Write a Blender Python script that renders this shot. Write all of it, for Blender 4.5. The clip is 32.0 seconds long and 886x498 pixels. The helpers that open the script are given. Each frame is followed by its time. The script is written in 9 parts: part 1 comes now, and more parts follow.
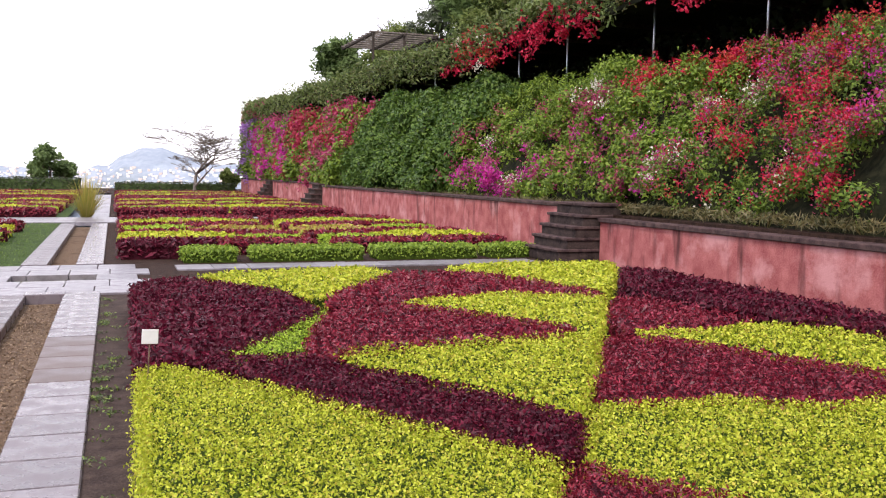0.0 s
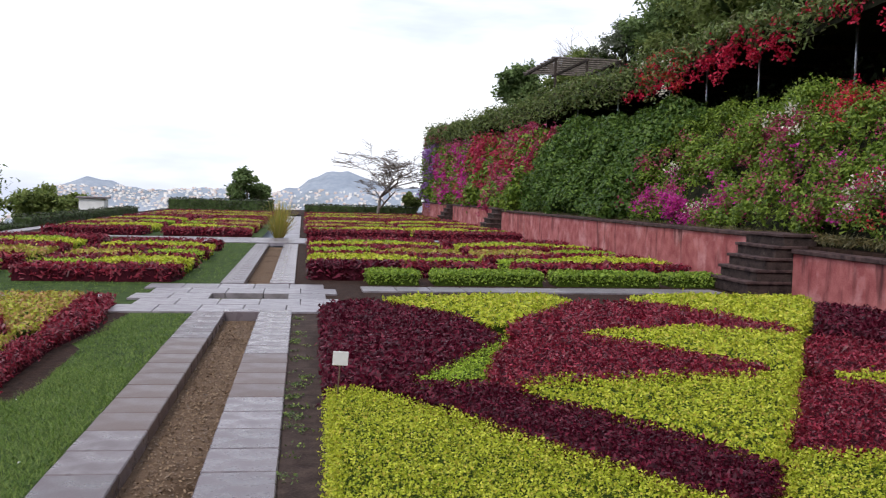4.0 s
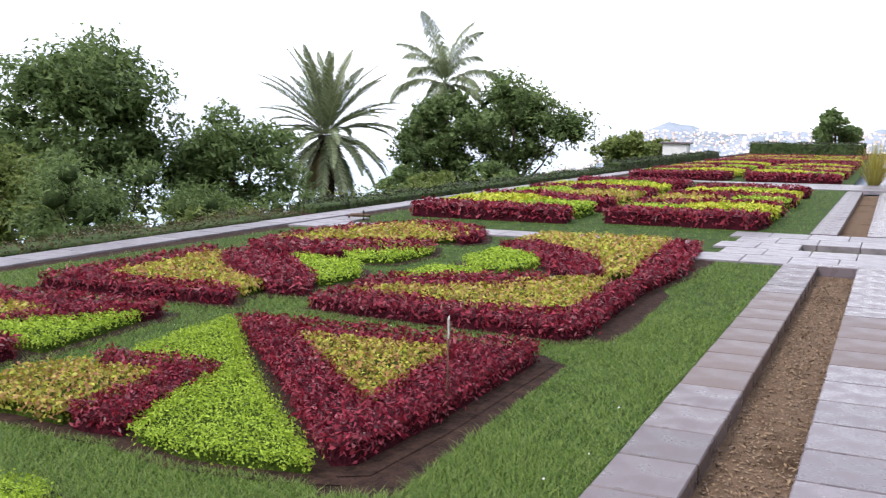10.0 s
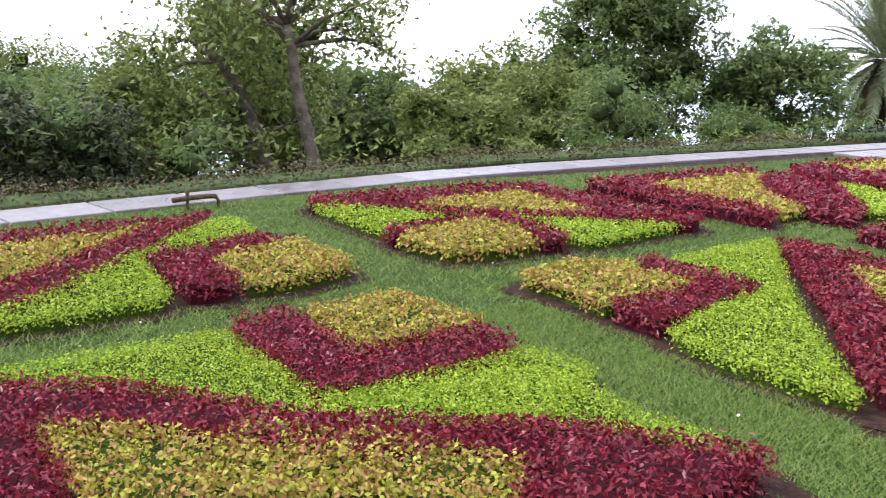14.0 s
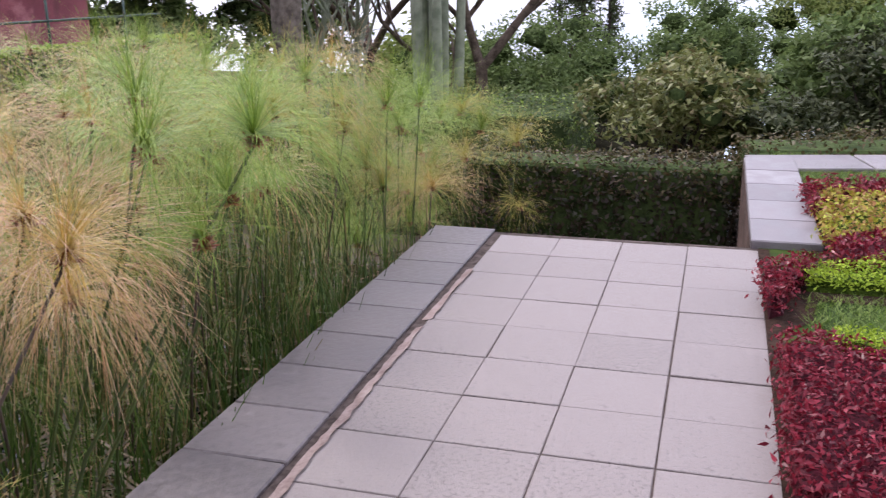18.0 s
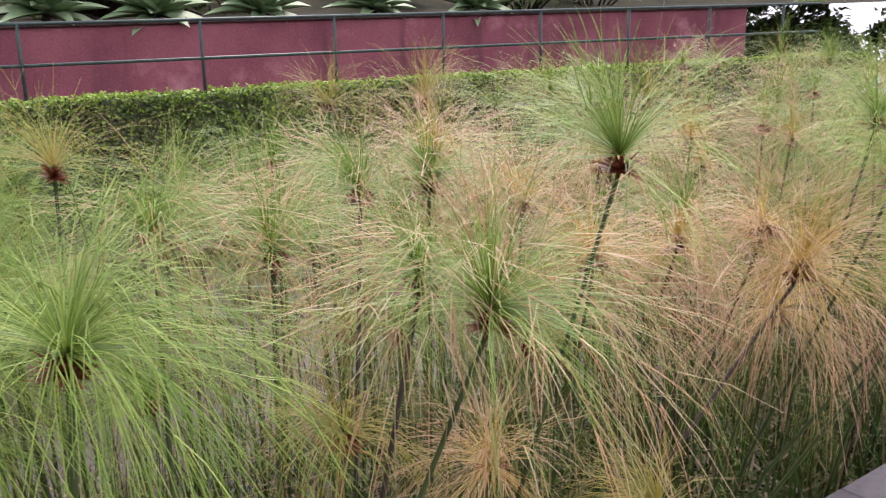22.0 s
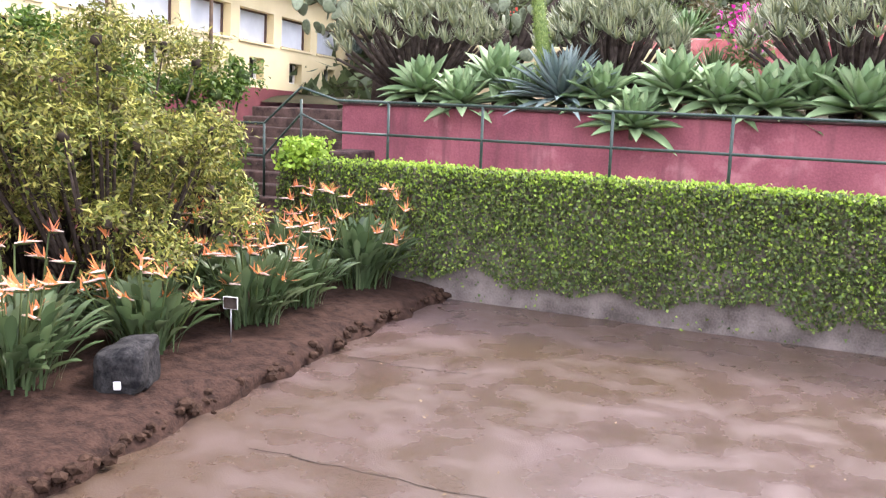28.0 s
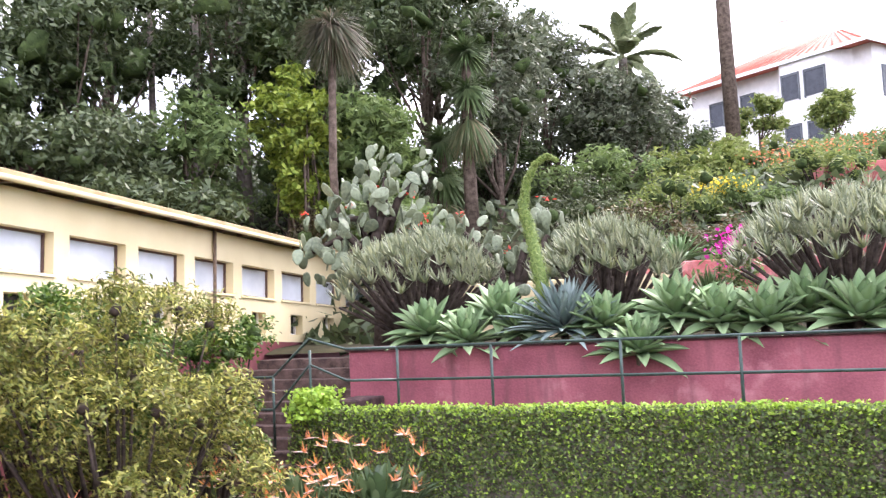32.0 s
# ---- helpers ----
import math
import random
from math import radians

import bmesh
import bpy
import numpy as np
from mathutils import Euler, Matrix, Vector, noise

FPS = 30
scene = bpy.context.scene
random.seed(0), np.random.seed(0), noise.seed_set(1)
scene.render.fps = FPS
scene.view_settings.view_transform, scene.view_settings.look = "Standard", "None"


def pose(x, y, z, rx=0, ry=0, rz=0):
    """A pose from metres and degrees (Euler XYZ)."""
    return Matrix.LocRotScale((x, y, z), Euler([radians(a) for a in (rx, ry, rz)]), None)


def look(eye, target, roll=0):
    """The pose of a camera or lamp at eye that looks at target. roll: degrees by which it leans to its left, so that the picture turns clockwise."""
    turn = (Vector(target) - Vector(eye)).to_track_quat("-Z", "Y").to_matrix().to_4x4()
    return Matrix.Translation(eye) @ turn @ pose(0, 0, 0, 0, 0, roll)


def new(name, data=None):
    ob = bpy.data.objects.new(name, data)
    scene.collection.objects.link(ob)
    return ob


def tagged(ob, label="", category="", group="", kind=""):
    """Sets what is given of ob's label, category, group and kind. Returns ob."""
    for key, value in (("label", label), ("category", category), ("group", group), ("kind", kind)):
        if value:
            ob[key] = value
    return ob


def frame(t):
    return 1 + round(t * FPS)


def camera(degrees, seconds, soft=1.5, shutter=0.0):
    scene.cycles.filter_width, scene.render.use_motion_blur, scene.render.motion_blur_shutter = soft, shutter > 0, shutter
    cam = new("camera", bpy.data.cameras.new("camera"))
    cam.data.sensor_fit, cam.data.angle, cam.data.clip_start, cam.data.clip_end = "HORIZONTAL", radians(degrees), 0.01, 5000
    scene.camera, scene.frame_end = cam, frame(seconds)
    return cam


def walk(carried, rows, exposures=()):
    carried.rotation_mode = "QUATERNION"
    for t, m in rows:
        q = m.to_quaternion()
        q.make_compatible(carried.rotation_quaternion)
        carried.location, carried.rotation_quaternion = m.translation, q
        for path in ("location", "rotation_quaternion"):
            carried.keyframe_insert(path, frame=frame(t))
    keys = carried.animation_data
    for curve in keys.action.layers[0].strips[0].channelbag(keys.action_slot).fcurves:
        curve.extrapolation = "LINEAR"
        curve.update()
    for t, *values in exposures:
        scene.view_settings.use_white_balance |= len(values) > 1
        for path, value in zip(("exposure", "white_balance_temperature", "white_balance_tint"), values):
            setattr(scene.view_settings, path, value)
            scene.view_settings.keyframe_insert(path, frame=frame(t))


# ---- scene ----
cam = camera(50.8, 32.0, 1.15, 0.22)
PATH = [
    (0, (0.314, -0.137, 1.680), (0.978, 1.743, 1.520), 0.8),
    (0.5, (0.299, -0.148, 1.690), (0.945, 1.739, 1.540), 1.1),
    (1, (0.300, -0.150, 1.707), (0.928, 1.744, 1.556), 0.8),
    (1.5, (0.314, -0.138, 1.705), (0.937, 1.757, 1.561), 1.0),
    (2, (0.312, -0.124, 1.704), (0.923, 1.776, 1.577), 1.2),
    (2.5, (0.304, -0.120, 1.712), (0.865, 1.797, 1.601), 1.2),
    (3, (0.290, -0.129, 1.714), (0.786, 1.806, 1.621), 1.2),
    (3.5, (0.267, -0.122, 1.717), (0.667, 1.835, 1.613), 1.6),
    (5.5, (0.163, 0.028, 1.680), (0.286, 2.020, 1.556), -0.4),
    (6, (0.083, 0.112, 1.667), (0.222, 2.103, 1.536), 1.0),
    (6.5, (0.055, 0.195, 1.674), (-0.052, 2.186, 1.519), -0.0),
    (7, (0.083, 0.247, 1.697), (-0.245, 2.215, 1.558), -0.3),
    (7.5, (0.106, 0.253, 1.694), (-0.271, 2.211, 1.543), 0.3),
    (8, (0.104, 0.275, 1.689), (-0.309, 2.218, 1.452), 0.4),
    (8.5, (0.094, 0.276, 1.696), (-0.373, 2.185, 1.326), 0.2),
    (9, (0.070, 0.266, 1.702), (-0.517, 2.124, 1.249), 0.0),
    (9.5, (0.054, 0.251, 1.734), (-0.684, 2.074, 1.374), 0.0),
    (10, (0.031, 0.245, 1.733), (-0.832, 2.032, 1.481), 0.4),
    (10.5, (0.002, 0.239, 1.727), (-0.996, 1.954, 1.473), 1.0),
    (11, (-0.021, 0.220, 1.725), (-1.164, 1.839, 1.458), 2.1),
    (11.5, (-0.043, 0.202, 1.716), (-1.311, 1.723, 1.435), 2.3),
    (12, (-0.060, 0.200, 1.703), (-1.439, 1.614, 1.394), 2.1),
    (12.5, (-0.075, 0.187, 1.696), (-1.557, 1.487, 1.359), 1.5),
    (13, (-0.081, 0.183, 1.694), (-1.652, 1.362, 1.318), 0.5),
    (13.5, (-0.089, 0.186, 1.670), (-1.684, 1.320, 1.255), 1.0),
    (15.5, (-0.410, 0.085, 1.631), (-2.282, 0.653, 1.212), 2.5),
    (16, (-0.457, 0.128, 1.654), (-2.376, 0.487, 1.222), 2.2),
    (16.5, (-0.513, 0.126, 1.652), (-2.450, 0.298, 1.182), 1.8),
    (17, (-0.529, 0.102, 1.649), (-2.459, 0.040, 1.130), 0.7),
    (17.5, (-0.509, 0.065, 1.660), (-2.403, -0.267, 1.108), -0.5),
    (18, (-0.510, 0.022, 1.657), (-2.347, -0.527, 1.088), -0.9),
    (18.5, (-0.507, -0.011, 1.658), (-2.299, -0.687, 1.083), -0.7),
    (19, (-0.489, -0.056, 1.656), (-2.242, -0.827, 1.078), 0.2),
    (19.5, (-0.466, -0.082, 1.658), (-2.146, -1.006, 1.088), 0.2),
    (20, (-0.439, -0.106, 1.656), (-2.032, -1.185, 1.110), 0.1),
    (20.5, (-0.407, -0.143, 1.659), (-1.910, -1.351, 1.127), 0.3),
    (21, (-0.397, -0.194, 1.654), (-1.794, -1.527, 1.133), -1.1),
    (21.5, (-0.381, -0.239, 1.655), (-1.645, -1.700, 1.136), -1.8),
    (22, (-0.357, -0.273, 1.658), (-1.511, -1.823, 1.143), -1.1),
    (22.5, (-0.334, -0.290, 1.652), (-1.406, -1.899, 1.140), -1.6),
    (23, (-0.310, -0.315, 1.629), (-1.350, -1.935, 1.086), -0.1),
    (23.5, (-0.259, -0.360, 1.608), (-1.250, -1.976, 0.971), 1.0),
    (24, (-0.190, -0.412, 1.618), (-1.143, -2.055, 0.991), 0.9),
    (24.5, (-0.105, -0.480, 1.622), (-0.967, -2.204, 1.090), 0.8),
    (25, (-0.082, -0.559, 1.612), (-0.473, -2.452, 1.101), 0.7),
    (25.5, (-0.090, -0.622, 1.655), (-0.040, -2.519, 1.023), -0.8),
    (26, (-0.073, -0.655, 1.687), (0.203, -2.531, 1.050), -1.4),
    (26.5, (-0.007, -0.657, 1.689), (0.499, -2.491, 1.073), -2.0),
    (28.5, (1.443, -0.272, 1.629), (1.931, -2.198, 1.403), 2.7),
    (29, (1.452, -0.249, 1.659), (1.934, -2.184, 1.505), 2.2),
    (29.5, (1.451, -0.255, 1.675), (1.937, -2.194, 1.614), 2.1),
    (30, (1.429, -0.262, 1.695), (1.871, -2.212, 1.710), 2.1),
    (30.5, (1.432, -0.252, 1.703), (1.838, -2.209, 1.754), 2.3),
    (31, (1.428, -0.250, 1.697), (1.843, -2.205, 1.776), 1.4),
    (31.5, (1.418, -0.246, 1.709), (1.819, -2.203, 1.813), 0.7),
    (32, (1.439, -0.223, 1.708), (1.920, -2.156, 1.880), -2.5),
]

# exposure follows the film: the terrace is shot with a wider aperture
EXPO = [
    (0.0, 0.9, 6700, 18), (2.0, 0.8, 6700, 18), (3.0, 0.4, 6500, 15), (3.5, 0.3, 6450, 14), (6.0, 0.05, 6350, 13), (7.0, 0.0, 6350, 13), (8.0, 0.15, 6350, 13), (9.0, 0.95, 6450, 16),
    (9.6, 0.85, 6400, 14), (13.0, 1.25, 6400, 14), (16.0, 1.17, 6450, 20), (18.0, 0.92, 6500, 22), (19.0, 0.98, 6500, 22), (20.5, 1.08, 6500, 22), (21.0, 1.08, 6520, 23), (22.0, 0.95, 6550, 24), (24.0, 1.06, 6550, 24), (26.0, 1.35, 6650, 27), (29.0, 2.55, 6500, 20), (30.5, 2.25, 6450, 21), (32.0, 2.25, 6480, 24),
]
walk(cam, [(t, look(eye, target, roll)) for t, eye, target, roll in PATH], EXPO)

# ---- world and sun: a bright, broken overcast ----
world = bpy.data.worlds.new("overcast_sky")
scene.world = world
world.use_nodes = True
wt = world.node_tree
wt.nodes.clear()
w_out = wt.nodes.new("ShaderNodeOutputWorld")
w_bg = wt.nodes.new("ShaderNodeBackground")
w_sky = wt.nodes.new("ShaderNodeTexSky")
w_sky.sky_type = "NISHITA"
w_sky.sun_disc = False
w_sky.sun_elevation = radians(48)
w_sky.sun_rotation = radians(215)
w_sky.altitude = 300
w_co = wt.nodes.new("ShaderNodeTexCoord")
w_map = wt.nodes.new("ShaderNodeMapping")
w_map.inputs["Scale"].default_value = (0.9, 0.9, 4.2)
w_n = wt.nodes.new("ShaderNodeTexNoise")
w_n.inputs["Scale"].default_value = 1.7
w_n.inputs["Detail"].default_value = 6
w_n.inputs["Roughness"].default_value = 0.55
w_r = wt.nodes.new("ShaderNodeValToRGB")
w_r.color_ramp.elements[0].position, w_r.color_ramp.elements[0].color = 0.39, (5.6, 6.3, 8.0, 1)
w_r.color_ramp.elements[1].position, w_r.color_ramp.elements[1].color = 0.63, (12.0, 12.1, 12.3, 1)
e = w_r.color_ramp.elements.new(0.50)
e.color = (7.9, 8.5, 9.9, 1)
w_mix = wt.nodes.new("ShaderNodeMix")
w_mix.data_type = "RGBA"
w_mix.inputs[0].default_value = 0.85
wt.links.new(w_co.outputs["Generated"], w_map.inputs["Vector"])
wt.links.new(w_map.outputs["Vector"], w_n.inputs["Vector"])
wt.links.new(w_n.outputs["Fac"], w_r.inputs["Fac"])
wt.links.new(w_sky.outputs["Color"], w_mix.inputs[6])
wt.links.new(w_r.outputs["Color"], w_mix.inputs[7])
wt.links.new(w_mix.outputs[2], w_bg.inputs["Color"])
w_bg.inputs["Strength"].default_value = 0.106
wt.links.new(w_bg.outputs["Background"], w_out.inputs["Surface"])

sun = new("sun", bpy.data.lights.new("sun", "SUN"))
sun.data.energy = 1.4
sun.data.angle = radians(14)
sun.data.color = (1.0, 0.96, 0.9)
sun.matrix_world = look((-14, -20, 27), (0, 0, 0))


# ---- materials ----
def nodes_of(m):
    m.use_nodes = True
    return m.node_tree.nodes, m.node_tree.links, m.node_tree.nodes["Principled BSDF"]


def surface(name, dark, light, scale=3.0, rough=0.8, bump=0.3, fine=60.0, fine_amount=0.25, metal=0.0, spot=None, spot_at=0.62, spot_scale=1.2,
            per_object=0.0, wet=0.0, streak=None, spot_soft=0.07):
    """Two scales of noise between two colours, a stain colour, relief, and a shift from object to object."""
    m = bpy.data.materials.new(name)
    ns, ln, p = nodes_of(m)
    co = ns.new("ShaderNodeTexCoord")
    n1, n2 = ns.new("ShaderNodeTexNoise"), ns.new("ShaderNodeTexNoise")
    n1.inputs["Scale"].default_value, n1.inputs["Detail"].default_value = scale, 6
    n2.inputs["Scale"].default_value, n2.inputs["Detail"].default_value = fine, 3
    src = co.outputs["Object"]
    for n in (n1, n2):
        ln.new(src, n.inputs["Vector"])
    add = ns.new("ShaderNodeMath")
    add.operation = "MULTIPLY_ADD"
    ln.new(n2.outputs["Fac"], add.inputs[0])
    add.inputs[1].default_value = fine_amount
    ln.new(n1.outputs["Fac"], add.inputs[2])
    last = add.outputs[0]
    if per_object:
        oi = ns.new("ShaderNodeObjectInfo")
        a2 = ns.new("ShaderNodeMath")
        a2.operation = "MULTIPLY_ADD"
        ln.new(oi.outputs["Random"], a2.inputs[0])
        a2.inputs[1].default_value = per_object
        ln.new(last, a2.inputs[2])
        last = a2.outputs[0]
    ramp = ns.new("ShaderNodeValToRGB")
    ramp.color_ramp.elements[0].position, ramp.color_ramp.elements[0].color = 0.36 + fine_amount * 0.4 + per_object * 0.3, (*dark, 1)
    ramp.color_ramp.elements[1].position, ramp.color_ramp.elements[1].color = 0.64 + fine_amount * 0.6 + per_object * 0.7, (*light, 1)
    ln.new(last, ramp.inputs["Fac"])
    colour = ramp.outputs["Color"]
    if spot:
        n3 = ns.new("ShaderNodeTexNoise")
        n3.inputs["Scale"].default_value, n3.inputs["Detail"].default_value = spot_scale, 8
        n3.inputs["Roughness"].default_value = 0.65
        ln.new(src, n3.inputs["Vector"])
        r3 = ns.new("ShaderNodeValToRGB")
        r3.color_ramp.elements[0].position, r3.color_ramp.elements[1].position = spot_at - spot_soft, spot_at + spot_soft
        ln.new(n3.outputs["Fac"], r3.inputs["Fac"])
        mx = ns.new("ShaderNodeMix")
        mx.data_type = "RGBA"
        ln.new(r3.outputs["Color"], mx.inputs[0])
        ln.new(colour, mx.inputs[6])
        mx.inputs[7].default_value = (*spot, 1)
        colour = mx.outputs[2]
    if streak:
        mp = ns.new("ShaderNodeMapping")
        mp.inputs["Scale"].default_value = (3.5, 3.5, 0.6)
        n4 = ns.new("ShaderNodeTexNoise")
        n4.inputs["Scale"].default_value, n4.inputs["Detail"].default_value = 1.0, 5
        ln.new(src, mp.inputs["Vector"])
        ln.new(mp.outputs["Vector"], n4.inputs["Vector"])
        r4 = ns.new("ShaderNodeValToRGB")
        r4.color_ramp.elements[0].position, r4.color_ramp.elements[1].position = 0.57, 0.74
        ln.new(n4.outputs["Fac"], r4.inputs["Fac"])
        m4 = ns.new("ShaderNodeMix")
        m4.data_type = "RGBA"
        ln.new(r4.outputs["Color"], m4.inputs[0])
        ln.new(colour, m4.inputs[6])
        m4.inputs[7].default_value = (*streak, 1)
        colour = m4.outputs[2]
    ln.new(colour, p.inputs["Base Color"])
    p.inputs["Metallic"].default_value = metal
    if rough >= 0.85:
        p.inputs["Specular IOR Level"].default_value = 0.12
    if wet:
        rr = ns.new("ShaderNodeMapRange")
        rr.inputs["From Min"].default_value, rr.inputs["From Max"].default_value = 0.4, 0.62
        rr.inputs["To Min"].default_value, rr.inputs["To Max"].default_value = rough - wet, rough
        ln.new(n1.outputs["Fac"], rr.inputs["Value"])
        ln.new(rr.outputs["Result"], p.inputs["Roughness"])
    else:
        p.inputs["Roughness"].default_value = rough
    if bump:
        b = ns.new("ShaderNodeBump")
        b.inputs["Strength"].default_value, b.inputs["Distance"].default_value = bump, 0.02
        ln.new(last, b.inputs["Height"])
        ln.new(b.outputs["Normal"], p.inputs["Normal"])
    return m


def leafy(name, *cols, rough=0.5, through_light=0.25, spec=0.4):
    """Leaves whose colour differs from leaf to leaf, with some light passing through."""
    m = bpy.data.materials.new(name)
    ns, ln, p = nodes_of(m)
    geo = ns.new("ShaderNodeNewGeometry")
    ramp = ns.new("ShaderNodeValToRGB")
    els = ramp.color_ramp.elements
    els[0].position, els[0].color = 0.0, (*cols[0], 1)
    els[1].position, els[1].color = 1.0, (*cols[-1], 1)
    for k, c in enumerate(cols[1:-1]):
        els.new((k + 1) / (len(cols) - 1)).color = (*c, 1)
    ln.new(geo.outputs["Random Per Island"], ramp.inputs["Fac"])
    ln.new(ramp.outputs["Color"], p.inputs["Base Color"])
    p.inputs["Roughness"].default_value = rough
    p.inputs["Specular IOR Level"].default_value = spec
    if through_light:
        tr = ns.new("ShaderNodeBsdfTranslucent")
        ln.new(ramp.outputs["Color"], tr.inputs["Color"])
        mix = ns.new("ShaderNodeMixShader")
        mix.inputs[0].default_value = through_light
        ln.new(p.outputs["BSDF"], mix.inputs[1])
        ln.new(tr.outputs["BSDF"], mix.inputs[2])
        ln.new(mix.outputs["Shader"], ns["Material Output"].inputs["Surface"])
    return m


M_LAWN = surface("lawn_soil", (0.022, 0.042, 0.009), (0.055, 0.09, 0.018), 4, 0.9, 0.5, 90)
M_GRASS = leafy("grass_blades", (0.066, 0.13, 0.015), (0.105, 0.19, 0.022), (0.155, 0.245, 0.034), (0.25, 0.32, 0.075), (0.083, 0.155, 0.019), through_light=0.3)
M_SOIL = surface("wet_soil", (0.018, 0.010, 0.0075), (0.055, 0.030, 0.021), 9, 0.9, 1.0, 45, 0.6)
M_GRAVEL = surface("channel_litter", (0.05, 0.031, 0.02), (0.19, 0.125, 0.08), 14, 0.95, 1.0, 110, 1.2, spot=(0.07, 0.04, 0.02))
M_SLAB = surface("wet_grey_slab", (0.085, 0.066, 0.071), (0.17, 0.14, 0.149), 5, 0.45, 0.12, 160, 0.6, per_object=0.35, wet=0.3)
# lighter copy of the grey slab: grazing sky sheen is in its base colour
M_SLABPALE = surface("wet_sheen_slab", (0.13, 0.113, 0.122), (0.245, 0.22, 0.235), 5, 0.5, 0.08, 160, 0.5, per_object=0.35, wet=0.2)
M_SLABLEFT = surface("brown_grey_slab", (0.066, 0.049, 0.052), (0.135, 0.105, 0.11), 4, 0.5, 0.12, 160, 0.6, per_object=0.3, wet=0.25)
M_SLABBROWN = surface("brown_damp_slab", (0.075, 0.047, 0.042), (0.14, 0.096, 0.084), 2.5, 0.55, 0.15, 140, 0.3, per_object=0.3, wet=0.2)
M_TILE = surface("terrace_tile", (0.13, 0.108, 0.104), (0.27, 0.23, 0.224), 55, 0.5, 0.3, 260, 0.9, per_object=0.16, wet=0.2, spot=(0.13, 0.105, 0.105), spot_at=0.7, spot_scale=9)
M_COPING = surface("coping_slab", (0.09, 0.077, 0.081), (0.175, 0.152, 0.158), 26, 0.5, 0.15, 150, 0.3, per_object=0.25, wet=0.2)
M_MORTAR = surface("broken_mortar", (0.24, 0.175, 0.16), (0.40, 0.32, 0.30), 9, 0.9, 0.8, 60, 0.5, spot=(0.10, 0.06, 0.045), spot_scale=4, spot_at=0.66)
M_JOINT = surface("joint_dirt", (0.045, 0.034, 0.03), (0.12, 0.095, 0.088), 20, 0.95, 0.5)
M_PINK = surface("weathered_pink_render", (0.31, 0.08, 0.078), (0.52, 0.18, 0.17), 3.5, 0.85, 0.5, 40, 0.5, spot=(0.62, 0.29, 0.28), spot_at=0.58, spot_scale=1.1, streak=(0.085, 0.03, 0.03))
M_PINKDARK = surface("damp_crimson_render", (0.20, 0.05, 0.068), (0.35, 0.105, 0.128), 1.4, 0.8, 0.4, 34, 0.5, spot=(0.52, 0.22, 0.24), spot_at=0.62, spot_scale=0.9, streak=(0.14, 0.045, 0.055))
M_CAP = surface("basalt_cap", (0.035, 0.022, 0.022), (0.12, 0.075, 0.07), 6, 0.85, 0.6, 60, 0.4)
M_STEP = surface("lichen_step", (0.05, 0.035, 0.03), (0.15, 0.10, 0.085), 6, 0.85, 0.6, 50, 0.4, spot=(0.26, 0.24, 0.21), spot_at=0.7, spot_scale=9)
M_CONCRETE = surface("wet_yard_concrete", (0.076, 0.049, 0.044), (0.138, 0.096, 0.09), 1.9, 0.42, 0.3, 60, 0.5, spot=(0.066, 0.043, 0.024), spot_at=0.50, spot_scale=0.45, wet=0.22, spot_soft=0.2)
M_WALLGREY = surface("stained_plaster", (0.09, 0.075, 0.066), (0.25, 0.215, 0.195), 3, 0.9, 0.4, 40, 0.4)
M_RAIL = surface("green_painted_iron", (0.018, 0.04, 0.032), (0.04, 0.075, 0.06), 12, 0.45, 0.1)
M_STEEL = surface("galvanised_steel", (0.35, 0.36, 0.37), (0.55, 0.56, 0.57), 20, 0.35, 0.05, metal=0.8)
M_RUST = surface("rusty_pipe", (0.06, 0.035, 0.02), (0.16, 0.10, 0.055), 14, 0.7, 0.3)
M_WHITE = surface("white_paint", (0.68, 0.67, 0.65), (0.82, 0.81, 0.79), 2, 0.7, 0.1)
M_CREAM = surface("cream_render", (0.66, 0.55, 0.31), (0.74, 0.63, 0.38), 1.0, 0.8, 0.12, 40, 0.2)
M_ROOF = surface("terracotta_roof", (0.50, 0.12, 0.085), (0.66, 0.21, 0.15), 2, 0.8, 0.2, 20)
M_BARK = surface("bark", (0.05, 0.036, 0.026), (0.15, 0.115, 0.09), 7, 0.9, 1.0, 40, 0.5)
M_DARKBARK = surface("dark_twig", (0.03, 0.023, 0.018), (0.085, 0.066, 0.055), 9, 0.9, 0.6)
M_GREYBARK = surface("grey_twig", (0.12, 0.10, 0.085), (0.27, 0.23, 0.20), 9, 0.9, 0.6)
# near-black base: the shade deep inside climbers is put into the colour
M_CORE = surface("shade_tinted_stems", (0.010, 0.012, 0.006), (0.03, 0.03, 0.015), 8, 0.95, 0.5)
# lime and maroon cores: plant hue darkened to paint shade between bedding leaves
M_CORELIME = surface("shade_tinted_lime", (0.022, 0.04, 0.005), (0.07, 0.11, 0.012), 60, 0.95, 1.0, 120, 0.5)
# leaf green darkened: paints the inner shade of crowns and hedges
M_COREGREEN = surface("shade_tinted_green", (0.028, 0.045, 0.017), (0.08, 0.115, 0.038), 5, 0.95, 1.0, 30, 0.6)
M_COREMAROON = surface("shade_tinted_maroon", (0.025, 0.004, 0.007), (0.07, 0.009, 0.018), 60, 0.95, 0.5)
M_MAROON = leafy("maroon_leaf", (0.08, 0.006, 0.014), (0.17, 0.012, 0.026), (0.27, 0.019, 0.038), (0.10, 0.008, 0.017), (0.40, 0.045, 0.075), (0.22, 0.015, 0.032), rough=0.36, spec=0.33)
